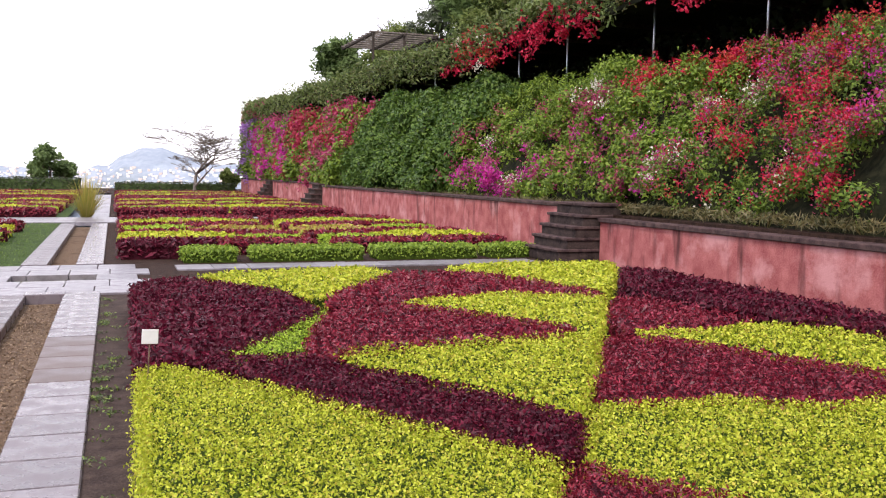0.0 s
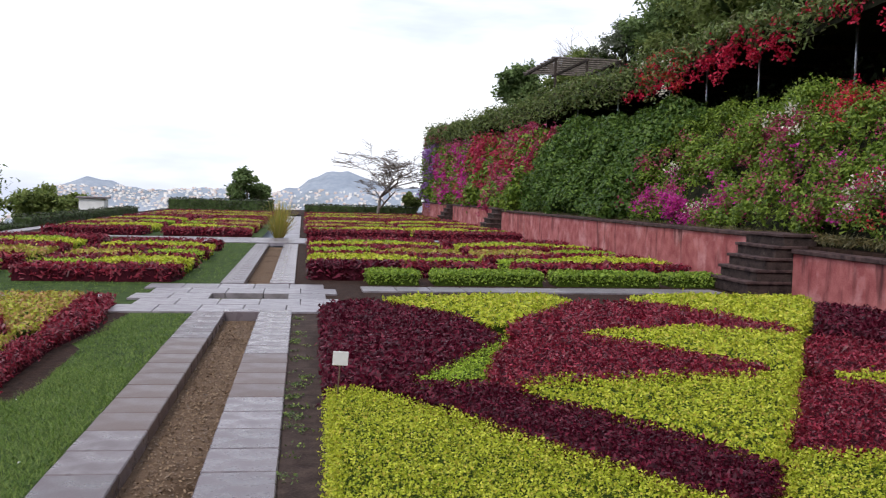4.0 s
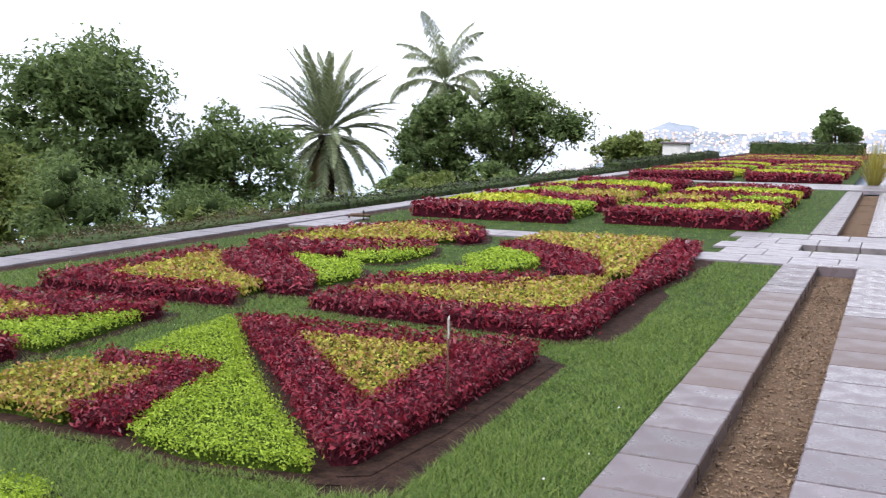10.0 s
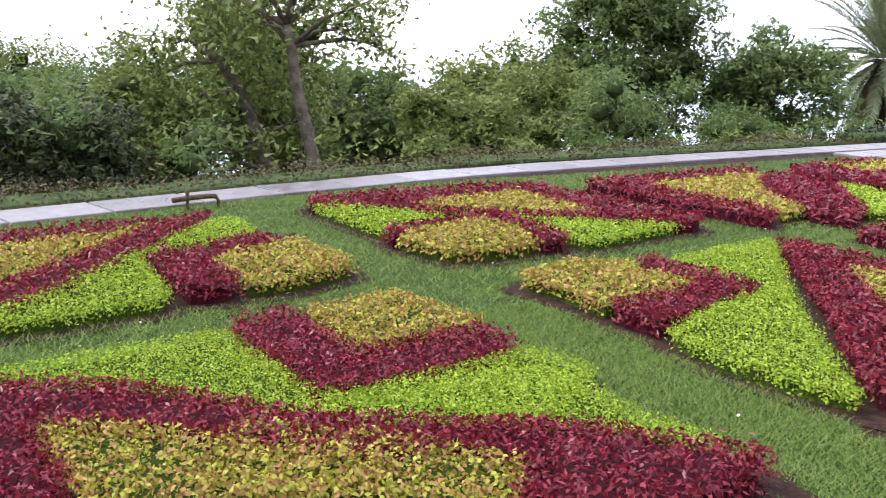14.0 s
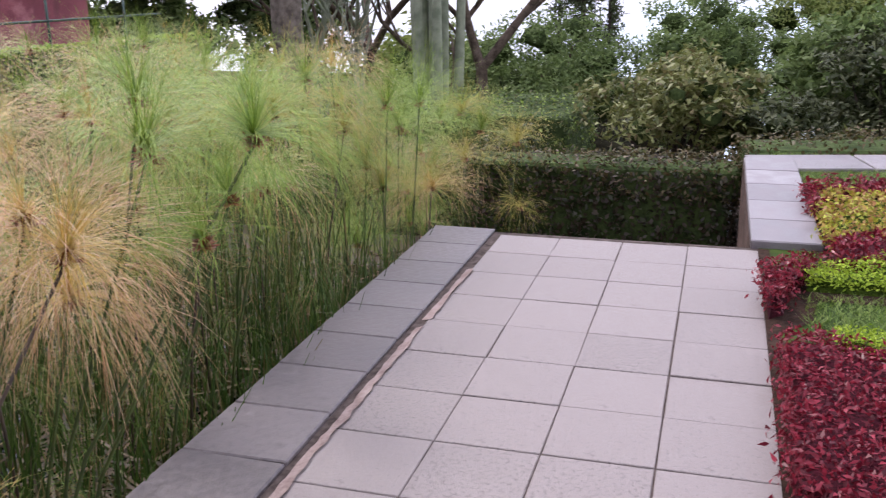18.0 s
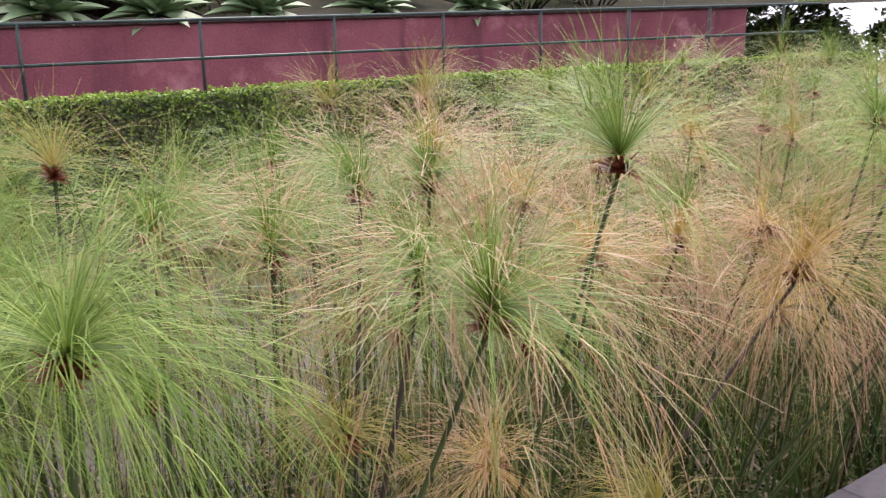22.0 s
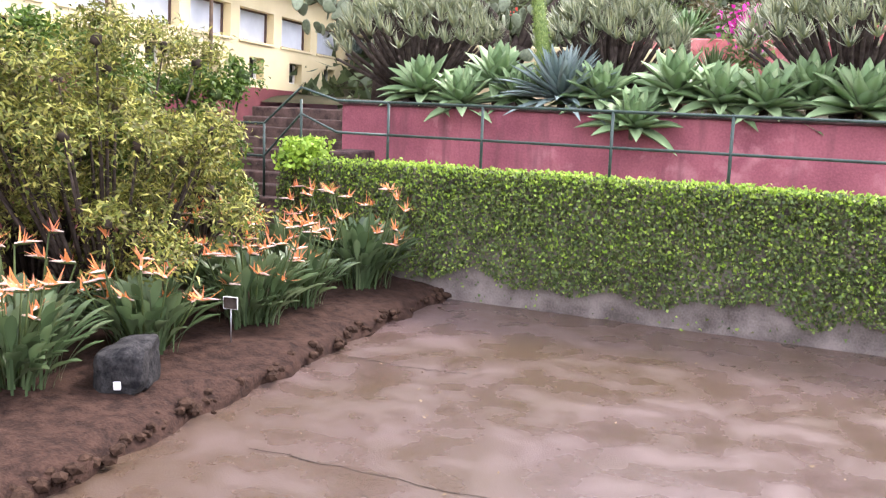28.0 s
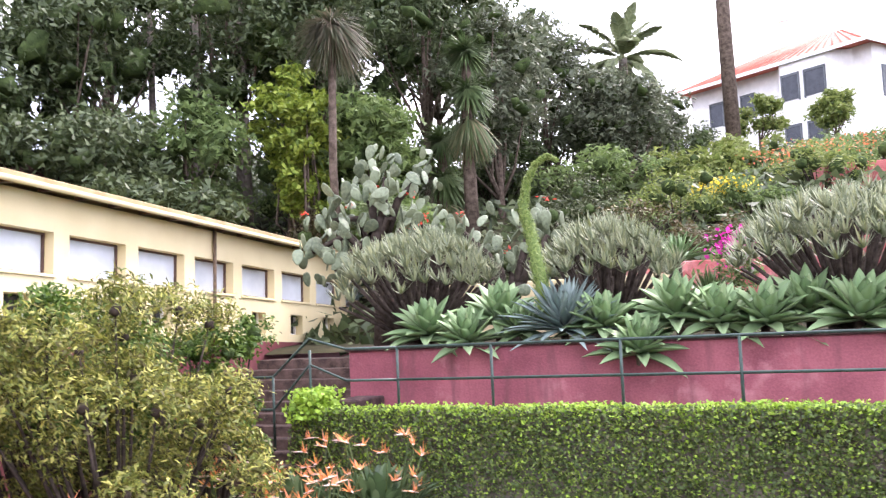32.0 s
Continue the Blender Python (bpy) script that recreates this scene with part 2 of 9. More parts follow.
M_DARKMAROON = leafy("dark_maroon_leaf", (0.036, 0.0035, 0.010), (0.07, 0.006, 0.016), (0.11, 0.009, 0.024), (0.20, 0.02, 0.045), rough=0.42, spec=0.2)
M_LIME = leafy("lime_leaf", (0.24, 0.37, 0.03), (0.36, 0.50, 0.045), (0.48, 0.62, 0.07), (0.18, 0.30, 0.024), spec=0.2)
M_YELLOW = leafy("yellow_leaf", (0.36, 0.43, 0.028), (0.53, 0.57, 0.045), (0.68, 0.68, 0.08), (0.26, 0.34, 0.02), (0.46, 0.51, 0.036), (0.60, 0.48, 0.08), spec=0.2)
M_OCHRE = leafy("ochre_leaf", (0.34, 0.38, 0.04), (0.49, 0.48, 0.06), (0.41, 0.19, 0.08), (0.55, 0.53, 0.09), (0.29, 0.33, 0.04), (0.46, 0.27, 0.11), (0.37, 0.15, 0.085), spec=0.25)
M_HEDGE = leafy("clipped_hedge_leaf", (0.02, 0.032, 0.012), (0.04, 0.06, 0.02), (0.06, 0.085, 0.03), (0.03, 0.045, 0.016), (0.08, 0.06, 0.035))
M_IVY = leafy("ivy_leaf", (0.055, 0.09, 0.026), (0.12, 0.18, 0.045), (0.065, 0.105, 0.03), (0.18, 0.26, 0.065), (0.33, 0.44, 0.085), (0.055, 0.09, 0.03), (0.085, 0.125, 0.038), (0.15, 0.14, 0.06), spec=0.35)
M_IVYNEW = leafy("young_ivy_leaf", (0.18, 0.33, 0.03), (0.29, 0.46, 0.045), (0.38, 0.54, 0.06), (0.15, 0.27, 0.03))
M_TREE = leafy("dark_tree_leaf", (0.08, 0.125, 0.042), (0.125, 0.185, 0.062), (0.165, 0.23, 0.08), (0.21, 0.285, 0.105), (0.105, 0.155, 0.054), spec=0.15, through_light=0.45)
M_TREELIGHT = leafy("olive_tree_leaf", (0.095, 0.135, 0.034), (0.155, 0.205, 0.052), (0.205, 0.255, 0.07), (0.27, 0.31, 0.10), (0.115, 0.15, 0.042), spec=0.15, through_light=0.4)
M_PINE = leafy("forest_leaf", (0.042, 0.062, 0.028), (0.075, 0.10, 0.042), (0.105, 0.135, 0.058), (0.055, 0.08, 0.034), through_light=0.2, spec=0.25)
M_GREYTREE = leafy("grey_green_tree_leaf", (0.075, 0.09, 0.055), (0.12, 0.14, 0.085), (0.17, 0.19, 0.12), (0.095, 0.115, 0.07), spec=0.25)
M_CLIMB = leafy("dark_climber_leaf", (0.035, 0.075, 0.012), (0.06, 0.12, 0.02), (0.10, 0.17, 0.028), (0.15, 0.23, 0.04), spec=0.25)
M_SHRUB = leafy("variegated_shrub_leaf", (0.07, 0.095, 0.022), (0.16, 0.195, 0.038), (0.10, 0.085, 0.035), (0.40, 0.40, 0.085), (0.11, 0.145, 0.03), (0.56, 0.54, 0.15), (0.08, 0.068, 0.03), (0.19, 0.225, 0.048), spec=0.2)
M_VINE = leafy("bougainvillea_leaf", (0.10, 0.17, 0.02), (0.17, 0.27, 0.03), (0.25, 0.37, 0.04), (0.34, 0.45, 0.06), (0.12, 0.20, 0.024), spec=0.25)
M_PALM = leafy("palm_leaf", (0.13, 0.165, 0.075), (0.21, 0.25, 0.125), (0.31, 0.34, 0.19), (0.16, 0.195, 0.09), rough=0.45)
M_DRY = leafy("dry_palm_leaf", (0.16, 0.11, 0.05), (0.27, 0.20, 0.10), (0.20, 0.15, 0.08))


def petal(name, c):
    return leafy(name, tuple(v * 0.7 for v in c), c, tuple(min(1, v * 1.25 + 0.02) for v in c), through_light=0.35)


M_CRIMSON, M_MAGENTA = petal("crimson_bract", (0.58, 0.012, 0.055)), petal("magenta_bract", (0.55, 0.03, 0.30))
M_ORANGE, M_ROSE = petal("orange_bract", (0.62, 0.07, 0.04)), petal("rose_bract", (0.40, 0.05, 0.125))
M_VIOLET, M_PALE = petal("violet_bract", (0.34, 0.15, 0.45)), petal("white_bract", (0.74, 0.70, 0.58))


# ---- mesh helpers ----
def mesh_of(name, verts, faces, material=None, smooth=False):
    """A mesh from an (n, 3) array and an (m, 3 or 4) array."""
    verts, faces = np.asarray(verts, np.float32), np.asarray(faces, np.int32)
    me = bpy.data.meshes.new(name)
    me.vertices.add(len(verts))
    me.vertices.foreach_set("co", verts.ravel())
    k = faces.shape[1]
    me.loops.add(faces.size)
    me.loops.foreach_set("vertex_index", faces.ravel())
    me.polygons.add(len(faces))
    me.polygons.foreach_set("loop_start", np.arange(len(faces), dtype=np.int32) * k)
    me.polygons.foreach_set("loop_total", np.full(len(faces), k, np.int32))
    if smooth:
        me.polygons.foreach_set("use_smooth", np.ones(len(faces), bool))
    me.update(calc_edges=True)
    if material:
        me.materials.append(material)
    return me


def part(name, bm, material, parent=None, label="", smooth=False):
    """Links a bmesh (or a ready mesh) as one object under a thing or part."""
    if isinstance(bm, bmesh.types.BMesh):
        me = bpy.data.meshes.new(name)
        bm.to_mesh(me)
        bm.free()
        if material:
            me.materials.append(material)
        if smooth:
            me.polygons.foreach_set("use_smooth", [True] * len(me.polygons))
    else:
        me = bm
    ob = new(name, me)
    if parent:
        ob.parent = parent
    if name in ("leaf_coat", "crown", "crown_shade_core", "branch_tangle", "stem_tangle", "bract_collar") or name.endswith("_mass") or name.endswith("_leaf_coat"):
        tagged(ob, kind="stuff")
    return tagged(ob, label) if label else ob


def thing(name, label, category, at=(0, 0, 0), group="", kind=""):
    ob = new(name)
    ob.location = at
    ob.empty_display_size = 0.1
    return tagged(ob, label, category, group, kind)


def box(bm, lo, hi, bevel=0.0):
    c, s = [(a + b) / 2 for a, b in zip(lo, hi)], [abs(b - a) for a, b in zip(lo, hi)]
    r = bmesh.ops.create_cube(bm, size=1, matrix=Matrix.Translation(c) @ Matrix.Diagonal((*s, 1)))
    if bevel:
        bmesh.ops.bevel(bm, geom=list({e for v in r["verts"] for e in v.link_edges}), offset=bevel, segments=1, affect="EDGES")
    return bm


def boxes(*spans, bevel=0.0):
    bm = bmesh.new()
    for lo, hi in spans:
        box(bm, lo, hi, bevel)
    return bm


def tube(bm, pts, radii, sides=7, caps=True):
    """A tapered tube along points."""
    pts = [Vector(p) for p in pts]
    if isinstance(radii, (int, float)):
        radii = [radii] * len(pts)
    rings = []
    for k, p in enumerate(pts):
        d = (pts[min(k + 1, len(pts) - 1)] - pts[max(k - 1, 0)]).normalized()
        a = d.cross(Vector((0.31, 0.2, 0.93) if abs(d.z) < 0.9 else (1, 0.1, 0))).normalized()
        b = d.cross(a)
        rings.append([bm.verts.new(p + radii[k] * (math.cos(2 * math.pi * j / sides) * a + math.sin(2 * math.pi * j / sides) * b)) for j in range(sides)])
    for r, s in zip(rings, rings[1:]):
        for j in range(sides):
            f = bm.faces.new((r[j], r[(j + 1) % sides], s[(j + 1) % sides], s[j]))
            f.smooth = True
    if caps:
        bm.faces.new(rings[0][::-1])
        bm.faces.new(rings[-1])
    return bm


def rng(seed):
    return np.random.RandomState(seed)


def unit(v):
    return v / np.maximum(np.linalg.norm(v, axis=-1, keepdims=True), 1e-9)


def leaves(name, pts, normals, length, width, material, r, droop=0.5, fold=0.25, spread=1.0, plain=False):
    """One folded, pointed leaf of four corners at each point, lying roughly along the surface whose normal is given; plain: three corners, for leaves far off."""
    n = len(pts)
    normals = unit(normals + spread * 0.45 * r.normal(size=(n, 3)))
    t = unit(np.cross(normals, r.normal(size=(n, 3))))
    b = np.cross(normals, t)
    ln = (length * (0.65 + 0.7 * r.rand(n)))[:, None]
    wd = (width * (0.65 + 0.7 * r.rand(n)))[:, None]
    base = pts - t * ln * 0.4
    tip = pts + t * ln * 0.6 + normals * ln * (r.rand(n)[:, None] - droop)
    if plain:
        v = np.stack([base + b * wd * 0.5, base - b * wd * 0.5, tip], 1).reshape(-1, 3)
        return mesh_of(name, v, np.arange(3 * n).reshape(n, 3), material)
    left, right = pts + b * wd * 0.5 + normals * wd * fold, pts - b * wd * 0.5 + normals * wd * fold
    v = np.stack([base, right, tip, left], 1).reshape(-1, 3)
    f = np.arange(4 * n).reshape(n, 4)
    return mesh_of(name, v, f, material)


def inside(poly, pts):
    x, y = pts[:, 0], pts[:, 1]
    hit = np.zeros(len(pts), bool)
    for (x0, y0), (x1, y1) in zip(poly, poly[1:] + poly[:1]):
        if y0 == y1:
            continue
        hit ^= ((y0 > y) != (y1 > y)) & (x < (x1 - x0) * (y - y0) / (y1 - y0) + x0)
    return hit


def edge_distance(poly, pts):
    d = np.full(len(pts), 1e9)
    for a, b in zip(poly, poly[1:] + poly[:1]):
        a, b = np.array(a), np.array(b)
        ab = b - a
        k = np.clip(((pts - a) @ ab) / (ab @ ab + 1e-12), 0, 1)
        d = np.minimum(d, np.hypot(*(pts - a - k[:, None] * ab).T))
    return d


def area_of(poly):
    return 0.5 * sum(x0 * y1 - x1 * y0 for (x0, y0), (x1, y1) in zip(poly, poly[1:] + poly[:1]))


def grown(poly, d):
    """The polygon moved outward by d."""
    s = 1 if area_of(poly) > 0 else -1
    out, n = [], len(poly)
    for k in range(n):
        p, a, b = Vector(poly[k]), Vector(poly[k - 1]), Vector(poly[(k + 1) % n])
        u, v = (p - a).normalized(), (b - p).normalized()
        m = Vector((u.y + v.y, -u.x - v.x))
        m = m.normalized() * min(1.6, 1 / max(0.5, m.length / 2)) if m.length > 0.05 else Vector((u.y, -u.x))
        out.append(tuple(p + s * d * m))
    return out


def prism(poly, z0, z1, inset=0.0):
    bm = bmesh.new()
    if area_of(poly) < 0:
        poly = poly[::-1]
    low = [bm.verts.new((x, y, z0)) for x, y in poly]
    top = [bm.verts.new((x, y, z1)) for x, y in (grown(poly, -inset) if inset else poly)]
    bm.faces.new(low[::-1])
    bm.faces.new(top)
    for k in range(len(poly)):
        bm.faces.new((low[k], low[(k + 1) % len(poly)], top[(k + 1) % len(poly)], top[k]))
    return bm


def sheet(poly, z):
    bm = bmesh.new()
    bm.faces.new([bm.verts.new((x, y, z)) for x, y in (poly if area_of(poly) > 0 else poly[::-1])])
    return bm


def mounds(p, q):
    """For points in the plan: the way from the middle of the nearest plant, in plant widths."""
    cell = np.floor(p / q)
    best, way = np.full(len(p), 9.0), np.zeros((len(p), 2))
    for dx in (-1, 0, 1):
        for dy in (-1, 0, 1):
            c = cell + np.array([dx, dy])
            h = np.stack([np.sin(c[:, 0] * 12.71 + c[:, 1] * 31.17) * 437.5, np.sin(c[:, 0] * 26.95 + c[:, 1] * 18.33) * 437.5], -1)
            v = (p - (c + 0.15 + 0.7 * (h - np.floor(h))) * q) / q
            d = np.hypot(v[:, 0], v[:, 1])
            near = d < best
            best[near], way[near] = d[near], v[near]
    return best, way


def shell_points(poly, z, count, r, low=0.03, plant=0.1, dome=0.045):
    """Points and normals over the top and the sides of a clipped plant block."""
    poly = [tuple(p) for p in poly]
    a = np.array(poly)
    per = [np.hypot(x1 - x0, y1 - y0) for (x0, y0), (x1, y1) in zip(poly, poly[1:] + poly[:1])]
    s_area, t_area = sum(per) * z, abs(area_of(poly))
    n_top = int(count * t_area / (s_area + t_area))
    lo, hi = a.min(0), a.max(0)
    p = lo + (hi - lo) * r.rand(int(n_top * (hi - lo).prod() / max(t_area, 1e-3)) + 8, 2)
    p = p[inside(poly, p)]
    d = edge_distance(poly, p)
    zz = z * (1 - 0.22 * np.exp(-d / 0.035)) + 0.018 * r.normal(size=len(p))
    zz += 0.015 * np.sin(p[:, 0] * 7 + 1.3) * np.sin(p[:, 1] * 6.1)
    away, way = mounds(p, plant)
    zz += dome * (0.45 - 2.2 * away**2) - 0.055 * r.rand(len(p)) ** 2
    top = np.column_stack([p, zz])
    ntop = unit(np.column_stack([1.5 * way, np.full(len(p), 0.9)]))
    sides, ns = [], []
    sgn = 1 if area_of(poly) > 0 else -1
    for (x0, y0), (x1, y1), q in zip(poly, poly[1:] + poly[:1], per):
        k = int((count - n_top) * q / sum(per))
        if not k:
            continue
        u = r.rand(k)
        nx, ny = sgn * (y1 - y0) / q, -sgn * (x1 - x0) / q
        off = 0.03 * r.normal(size=k)
        h = low + (z - low) * r.rand(k) ** 0.7
        sides.append(np.column_stack([x0 + (x1 - x0) * u + nx * off, y0 + (y1 - y0) * u + ny * off, h]))
        ns.append(np.tile([nx, ny, 0.5], (k, 1)))
    return np.vstack([top] + sides), np.vstack([ntop] + ns)


# ---- the ground, one sheet to the horizon ----
def ground_height(x, y):
    """The garden plateau, the slope down towards the sea and the far hills."""
    west = np.clip((-11.7 - x) / 60, 0, None)
    north = np.clip((y - 88) / 160, 0, None)
    h = -0.26 - 16 * west - 34 * np.clip(west - 0.6, 0, None) - 45 * (1 - np.exp(-north))
    h = np.maximum(h, -170)
    far = np.clip((np.hypot(x, y) - 700) / 400, 0, 1)
    h = h + (-170 - h) * far
    ridge = lambda cx, cy, rx, ry, top: top * np.exp(-(((x - cx) / rx) ** 2 + ((y - cy) / ry) ** 2))
    hills = ridge(100, 2650, 165, 420, 74) + ridge(420, 2500, 300, 420, 120) + ridge(-330, 2600, 420, 400, 118) + ridge(-580, 2500, 110, 380, 62)
    hills = hills + ridge(0, 2500, 1100, 420, 62) + ridge(75, 2600, 45, 300, 14) + ridge(150, 2700, 40, 300, 12) + 5 * np.sin(x * 0.021) * np.sin(y * 0.013) + 7 * np.abs(np.sin(x * 0.037 + 0.4)) * np.exp(-(((x - 100) / 220) ** 2)) + 3 * np.sin(x * 0.11)
    return h + np.clip((y - 1600) / 500, 0, 1) * hills


def axis(*spans):
    return np.unique(np.concatenate([np.linspace(a, b, n) for a, b, n in spans]).round(3))


gx = axis((-4500, -900, 13), (-900, -120, 28), (-120, -12, 32), (-12.6, -12.4, 2), (-12, 14, 3), (14, 120, 12), (120, 900, 32), (900, 4500, 13))
gy = axis((-300, -60, 6), (-60, 0.42, 6), (0.58, 70, 5), (70, 300, 18), (300, 1500, 14), (1500, 3600, 62), (3600, 5000, 5))
GX, GY = np.meshgrid(gx, gy)
GZ = ground_height(GX, GY)
GZ = np.where((GY < 0.5) & (GX > -12.5), -3.2, GZ)
GZ = np.where((GY < 0.5) & (GX > -45), np.minimum(GZ, -3.2), GZ)
nx_, ny_ = len(gx), len(gy)
idx = np.arange(nx_ * ny_).reshape(ny_, nx_)
gf = np.stack([idx[:-1, :-1], idx[:-1, 1:], idx[1:, 1:], idx[1:, :-1]], -1).reshape(-1, 4)
# pale blue-grey base: distance haze is painted into the hills' colour
M_LAND = surface("hazed_hillside", (0.25, 0.29, 0.34), (0.35, 0.385, 0.43), 0.012, 0.95, 0, 0.08, 0.5, spot=(0.17, 0.2, 0.2), spot_scale=0.004)
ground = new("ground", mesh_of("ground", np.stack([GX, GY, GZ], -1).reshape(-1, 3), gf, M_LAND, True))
tagged(ground, "hazy hillside falling away below the garden", "ground", kind="structure")
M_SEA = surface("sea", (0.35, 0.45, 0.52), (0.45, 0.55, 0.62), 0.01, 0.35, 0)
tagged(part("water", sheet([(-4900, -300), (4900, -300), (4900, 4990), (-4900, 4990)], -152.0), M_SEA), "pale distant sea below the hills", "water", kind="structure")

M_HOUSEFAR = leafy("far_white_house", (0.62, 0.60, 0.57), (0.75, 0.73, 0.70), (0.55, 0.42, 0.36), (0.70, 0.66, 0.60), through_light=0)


def far_town():
    r = rng(5)
    n = 2600
    x = r.uniform(-900, 700, n)
    y = 2120 + 420 * r.rand(n)
    z = ground_height(x, y)
    keep = (z > -125) & (z < 6)
    x, y, z = x[keep], y[keep], z[keep]
    w, d, h = r.uniform(4, 9, len(x)), r.uniform(4, 8, len(x)), r.uniform(2.5, 5, len(x))
    c = np.array([(-1, -1, 0), (1, -1, 0), (1, 1, 0), (-1, 1, 0), (-1, -1, 1), (1, -1, 1), (1, 1, 1), (-1, 1, 1)], float)
    v = np.stack([x, y, z - 2], -1)[:, None] + c * np.stack([w / 2, d / 2, h + 2], -1)[:, None]
    f = np.array([(0, 1, 5, 4), (1, 2, 6, 5), (2, 3, 7, 6), (3, 0, 4, 7), (4, 5, 6, 7)])
    f = (np.arange(len(x))[:, None, None] * 8 + f).reshape(-1, 4)
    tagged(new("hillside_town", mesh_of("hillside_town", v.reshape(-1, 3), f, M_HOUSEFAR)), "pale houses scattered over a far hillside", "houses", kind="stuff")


far_town()

# ---- garden floor ----
tagged(part("lawn", sheet([(-9.6, 0.31), (-1.22, 0.31), (-1.22, 70), (-9.6, 70)], 0.0), M_LAWN), "short mown lawn between the flower beds", "lawn", kind="structure")
tagged(part("soil_edge", sheet([(-6.3, 0.302), (-1.25, 0.302), (-1.25, 0.37), (-6.3, 0.37)], 0.0035), M_SOIL), "dark soil line between terrace and beds", "soil", kind="structure")
tagged(part("soil_east", sheet([(0.12, 0.31), (9.2, 0.31), (9.2, 70), (0.12, 70)], 0.0), M_SOIL), "bare wet soil under the bedding", "soil", kind="structure")


# scrub-covered slope below the border path
sx, sy = np.meshgrid(np.concatenate([np.linspace(-11.62, -30, 20), np.linspace(-33, -90, 16)]), np.linspace(0.3, 96, 60))
M_SCRUB = surface("scrub_ground", (0.02, 0.022, 0.010), (0.07, 0.075, 0.03), 1.5, 0.95, 1.0, 16, 0.5)
si = np.arange(sx.size).reshape(sx.shape)
tagged(new("hillside_west", mesh_of("hillside_west", np.stack([sx, sy, ground_height(sx, sy) + 0.06], -1).reshape(-1, 3), np.stack([si[:-1, :-1], si[1:, :-1], si[1:, 1:], si[:-1, 1:]], -1).reshape(-1, 4), M_SCRUB, True)),
       "scrub-covered slope falling away below the border path", "hillside", kind="structure")
M_STRIP = surface("trodden_soil", (0.032, 0.021, 0.018), (0.085, 0.058, 0.048), 6, 0.9, 0.8, 50, 0.6)
tagged(part("soil_strip", sheet([(0.12, 0.33), (0.5, 0.33), (0.5, 13.0), (0.12, 13.0)], 0.003), M_STRIP), "trodden brown soil strip beside the path", "soil", kind="structure")


# ---- stone paths ----
def slab_mesh(name, w, d, h, material, bevel=0.008):
    bm = boxes(((-w / 2, -d / 2, -h), (w / 2, d / 2, 0)), bevel=bevel)
    me = bpy.data.meshes.new(name)
    bm.to_mesh(me)
    bm.free()
    me.materials.append(material)
    return me


def lay(parent, name, me, x, y, z, r, tilt=0.004, turn=0.006):
    ob = new(name, me)
    ob.parent = parent
    ob.location = (x, y, z)
    ob.rotation_euler = (r.normal(0, tilt), r.normal(0, tilt), r.normal(0, turn))
    return ob


path = thing("pavement_main", "double strip of damp grey stone slabs with a dry channel between", "path", kind="structure")
r_ = rng(11)
SL_A, SL_B = slab_mesh("slab", 0.425, 0.51, 0.12, M_SLABLEFT), slab_mesh("slab", 0.455, 0.51, 0.12, M_SLAB)
SB_A, SB_B = slab_mesh("slab", 0.425, 0.51, 0.12, M_SLABBROWN), slab_mesh("slab", 0.455, 0.51, 0.12, M_SLABBROWN)
for k in range(25):
    y = 0.58 + 0.52 * k
    lay(path, "slab", SB_A if 6.8 < y < 10.6 else SL_A, -1.005, y, 0.03, r_)
    lay(path, "slab", SB_B if 7.7 < y < 9.8 else SL_B, -0.1, y, 0.03, r_)
for k in range(25):
    y = 17.5 + 0.52 * k
    lay(path, "slab", SL_A, -1.005, y, 0.03, r_)
    lay(path, "slab", SL_B, -0.1, y, 0.03, r_)
tagged(part("channel_bed", boxes(((-0.80, 0.31, -0.2), (-0.33, 13.0, -0.09)), ((-0.80, 17.2, -0.2), (-0.33, 30.4, -0.09))), M_GRAVEL), "dry channel floor of brown leaf litter", "channel", kind="structure")
tagged(part("basin_bed", boxes(((-1.15, 14.6, -0.2), (0.1, 15.7, -0.06))), surface("basin_moss", (0.05, 0.06, 0.02), (0.14, 0.14, 0.06), 6, 0.9, 0.6)), "square basin full of dull green weed", "basin", kind="structure")

cross = thing("pavement_cross", "wide cross path of wet pale stone slabs", "path", kind="structure")
S_X = slab_mesh("slab", 0.60, 0.78, 0.12, M_SLABPALE)


def cross_rows(parent, x0, x1, y0, rows, skip=None):
    for j in range(rows):
        for k in range(int((x1 - x0) / 0.61)):
            x, y = x0 + 0.305 + 0.61 * k + 0.2 * (j % 2), y0 + 0.4 + 0.79 * j
            if skip and skip[0] < x < skip[1] and skip[2] < y < skip[3]:
                continue
            lay(parent, "slab", S_X, x, y, 0.03, r_)


cross_rows(cross, -2.4, 1.2, 13.1, 5, (-1.25, 0.15, 14.4, 15.8))
thin = thing("pavement_side", "narrow side path of pale stone slabs", "path", kind="structure")
cross_rows(thin, -9.5, -2.4, 14.4, 1)
cross_rows(thin, 1.3, 8.6, 16.0, 1)
cross2 = thing("pavement_far", "far cross path of wet pale stone slabs", "path", kind="structure")
cross_rows(cross2, -4.5, 3.0, 31.0, 3)
cross_rows(cross2, -9.4, 9.0, 33.4, 1)
far_path = thing("pavement_end", "stone strip running on to the far hedge", "path", kind="structure")
S_F = slab_mesh("slab", 0.9, 2.0, 0.12, M_SLABPALE)
for k in range(15):
    lay(far_path, "slab", S_F, -0.3, 35.4 + 2.02 * k, 0.03, r_)
tagged(part("stone_bridge", boxes(((-0.82, 13.02, -0.12), (-0.31, 13.3, 0.04)), bevel=0.01), M_SLAB), "small stone lip closing the channel", "slab", kind="structure")

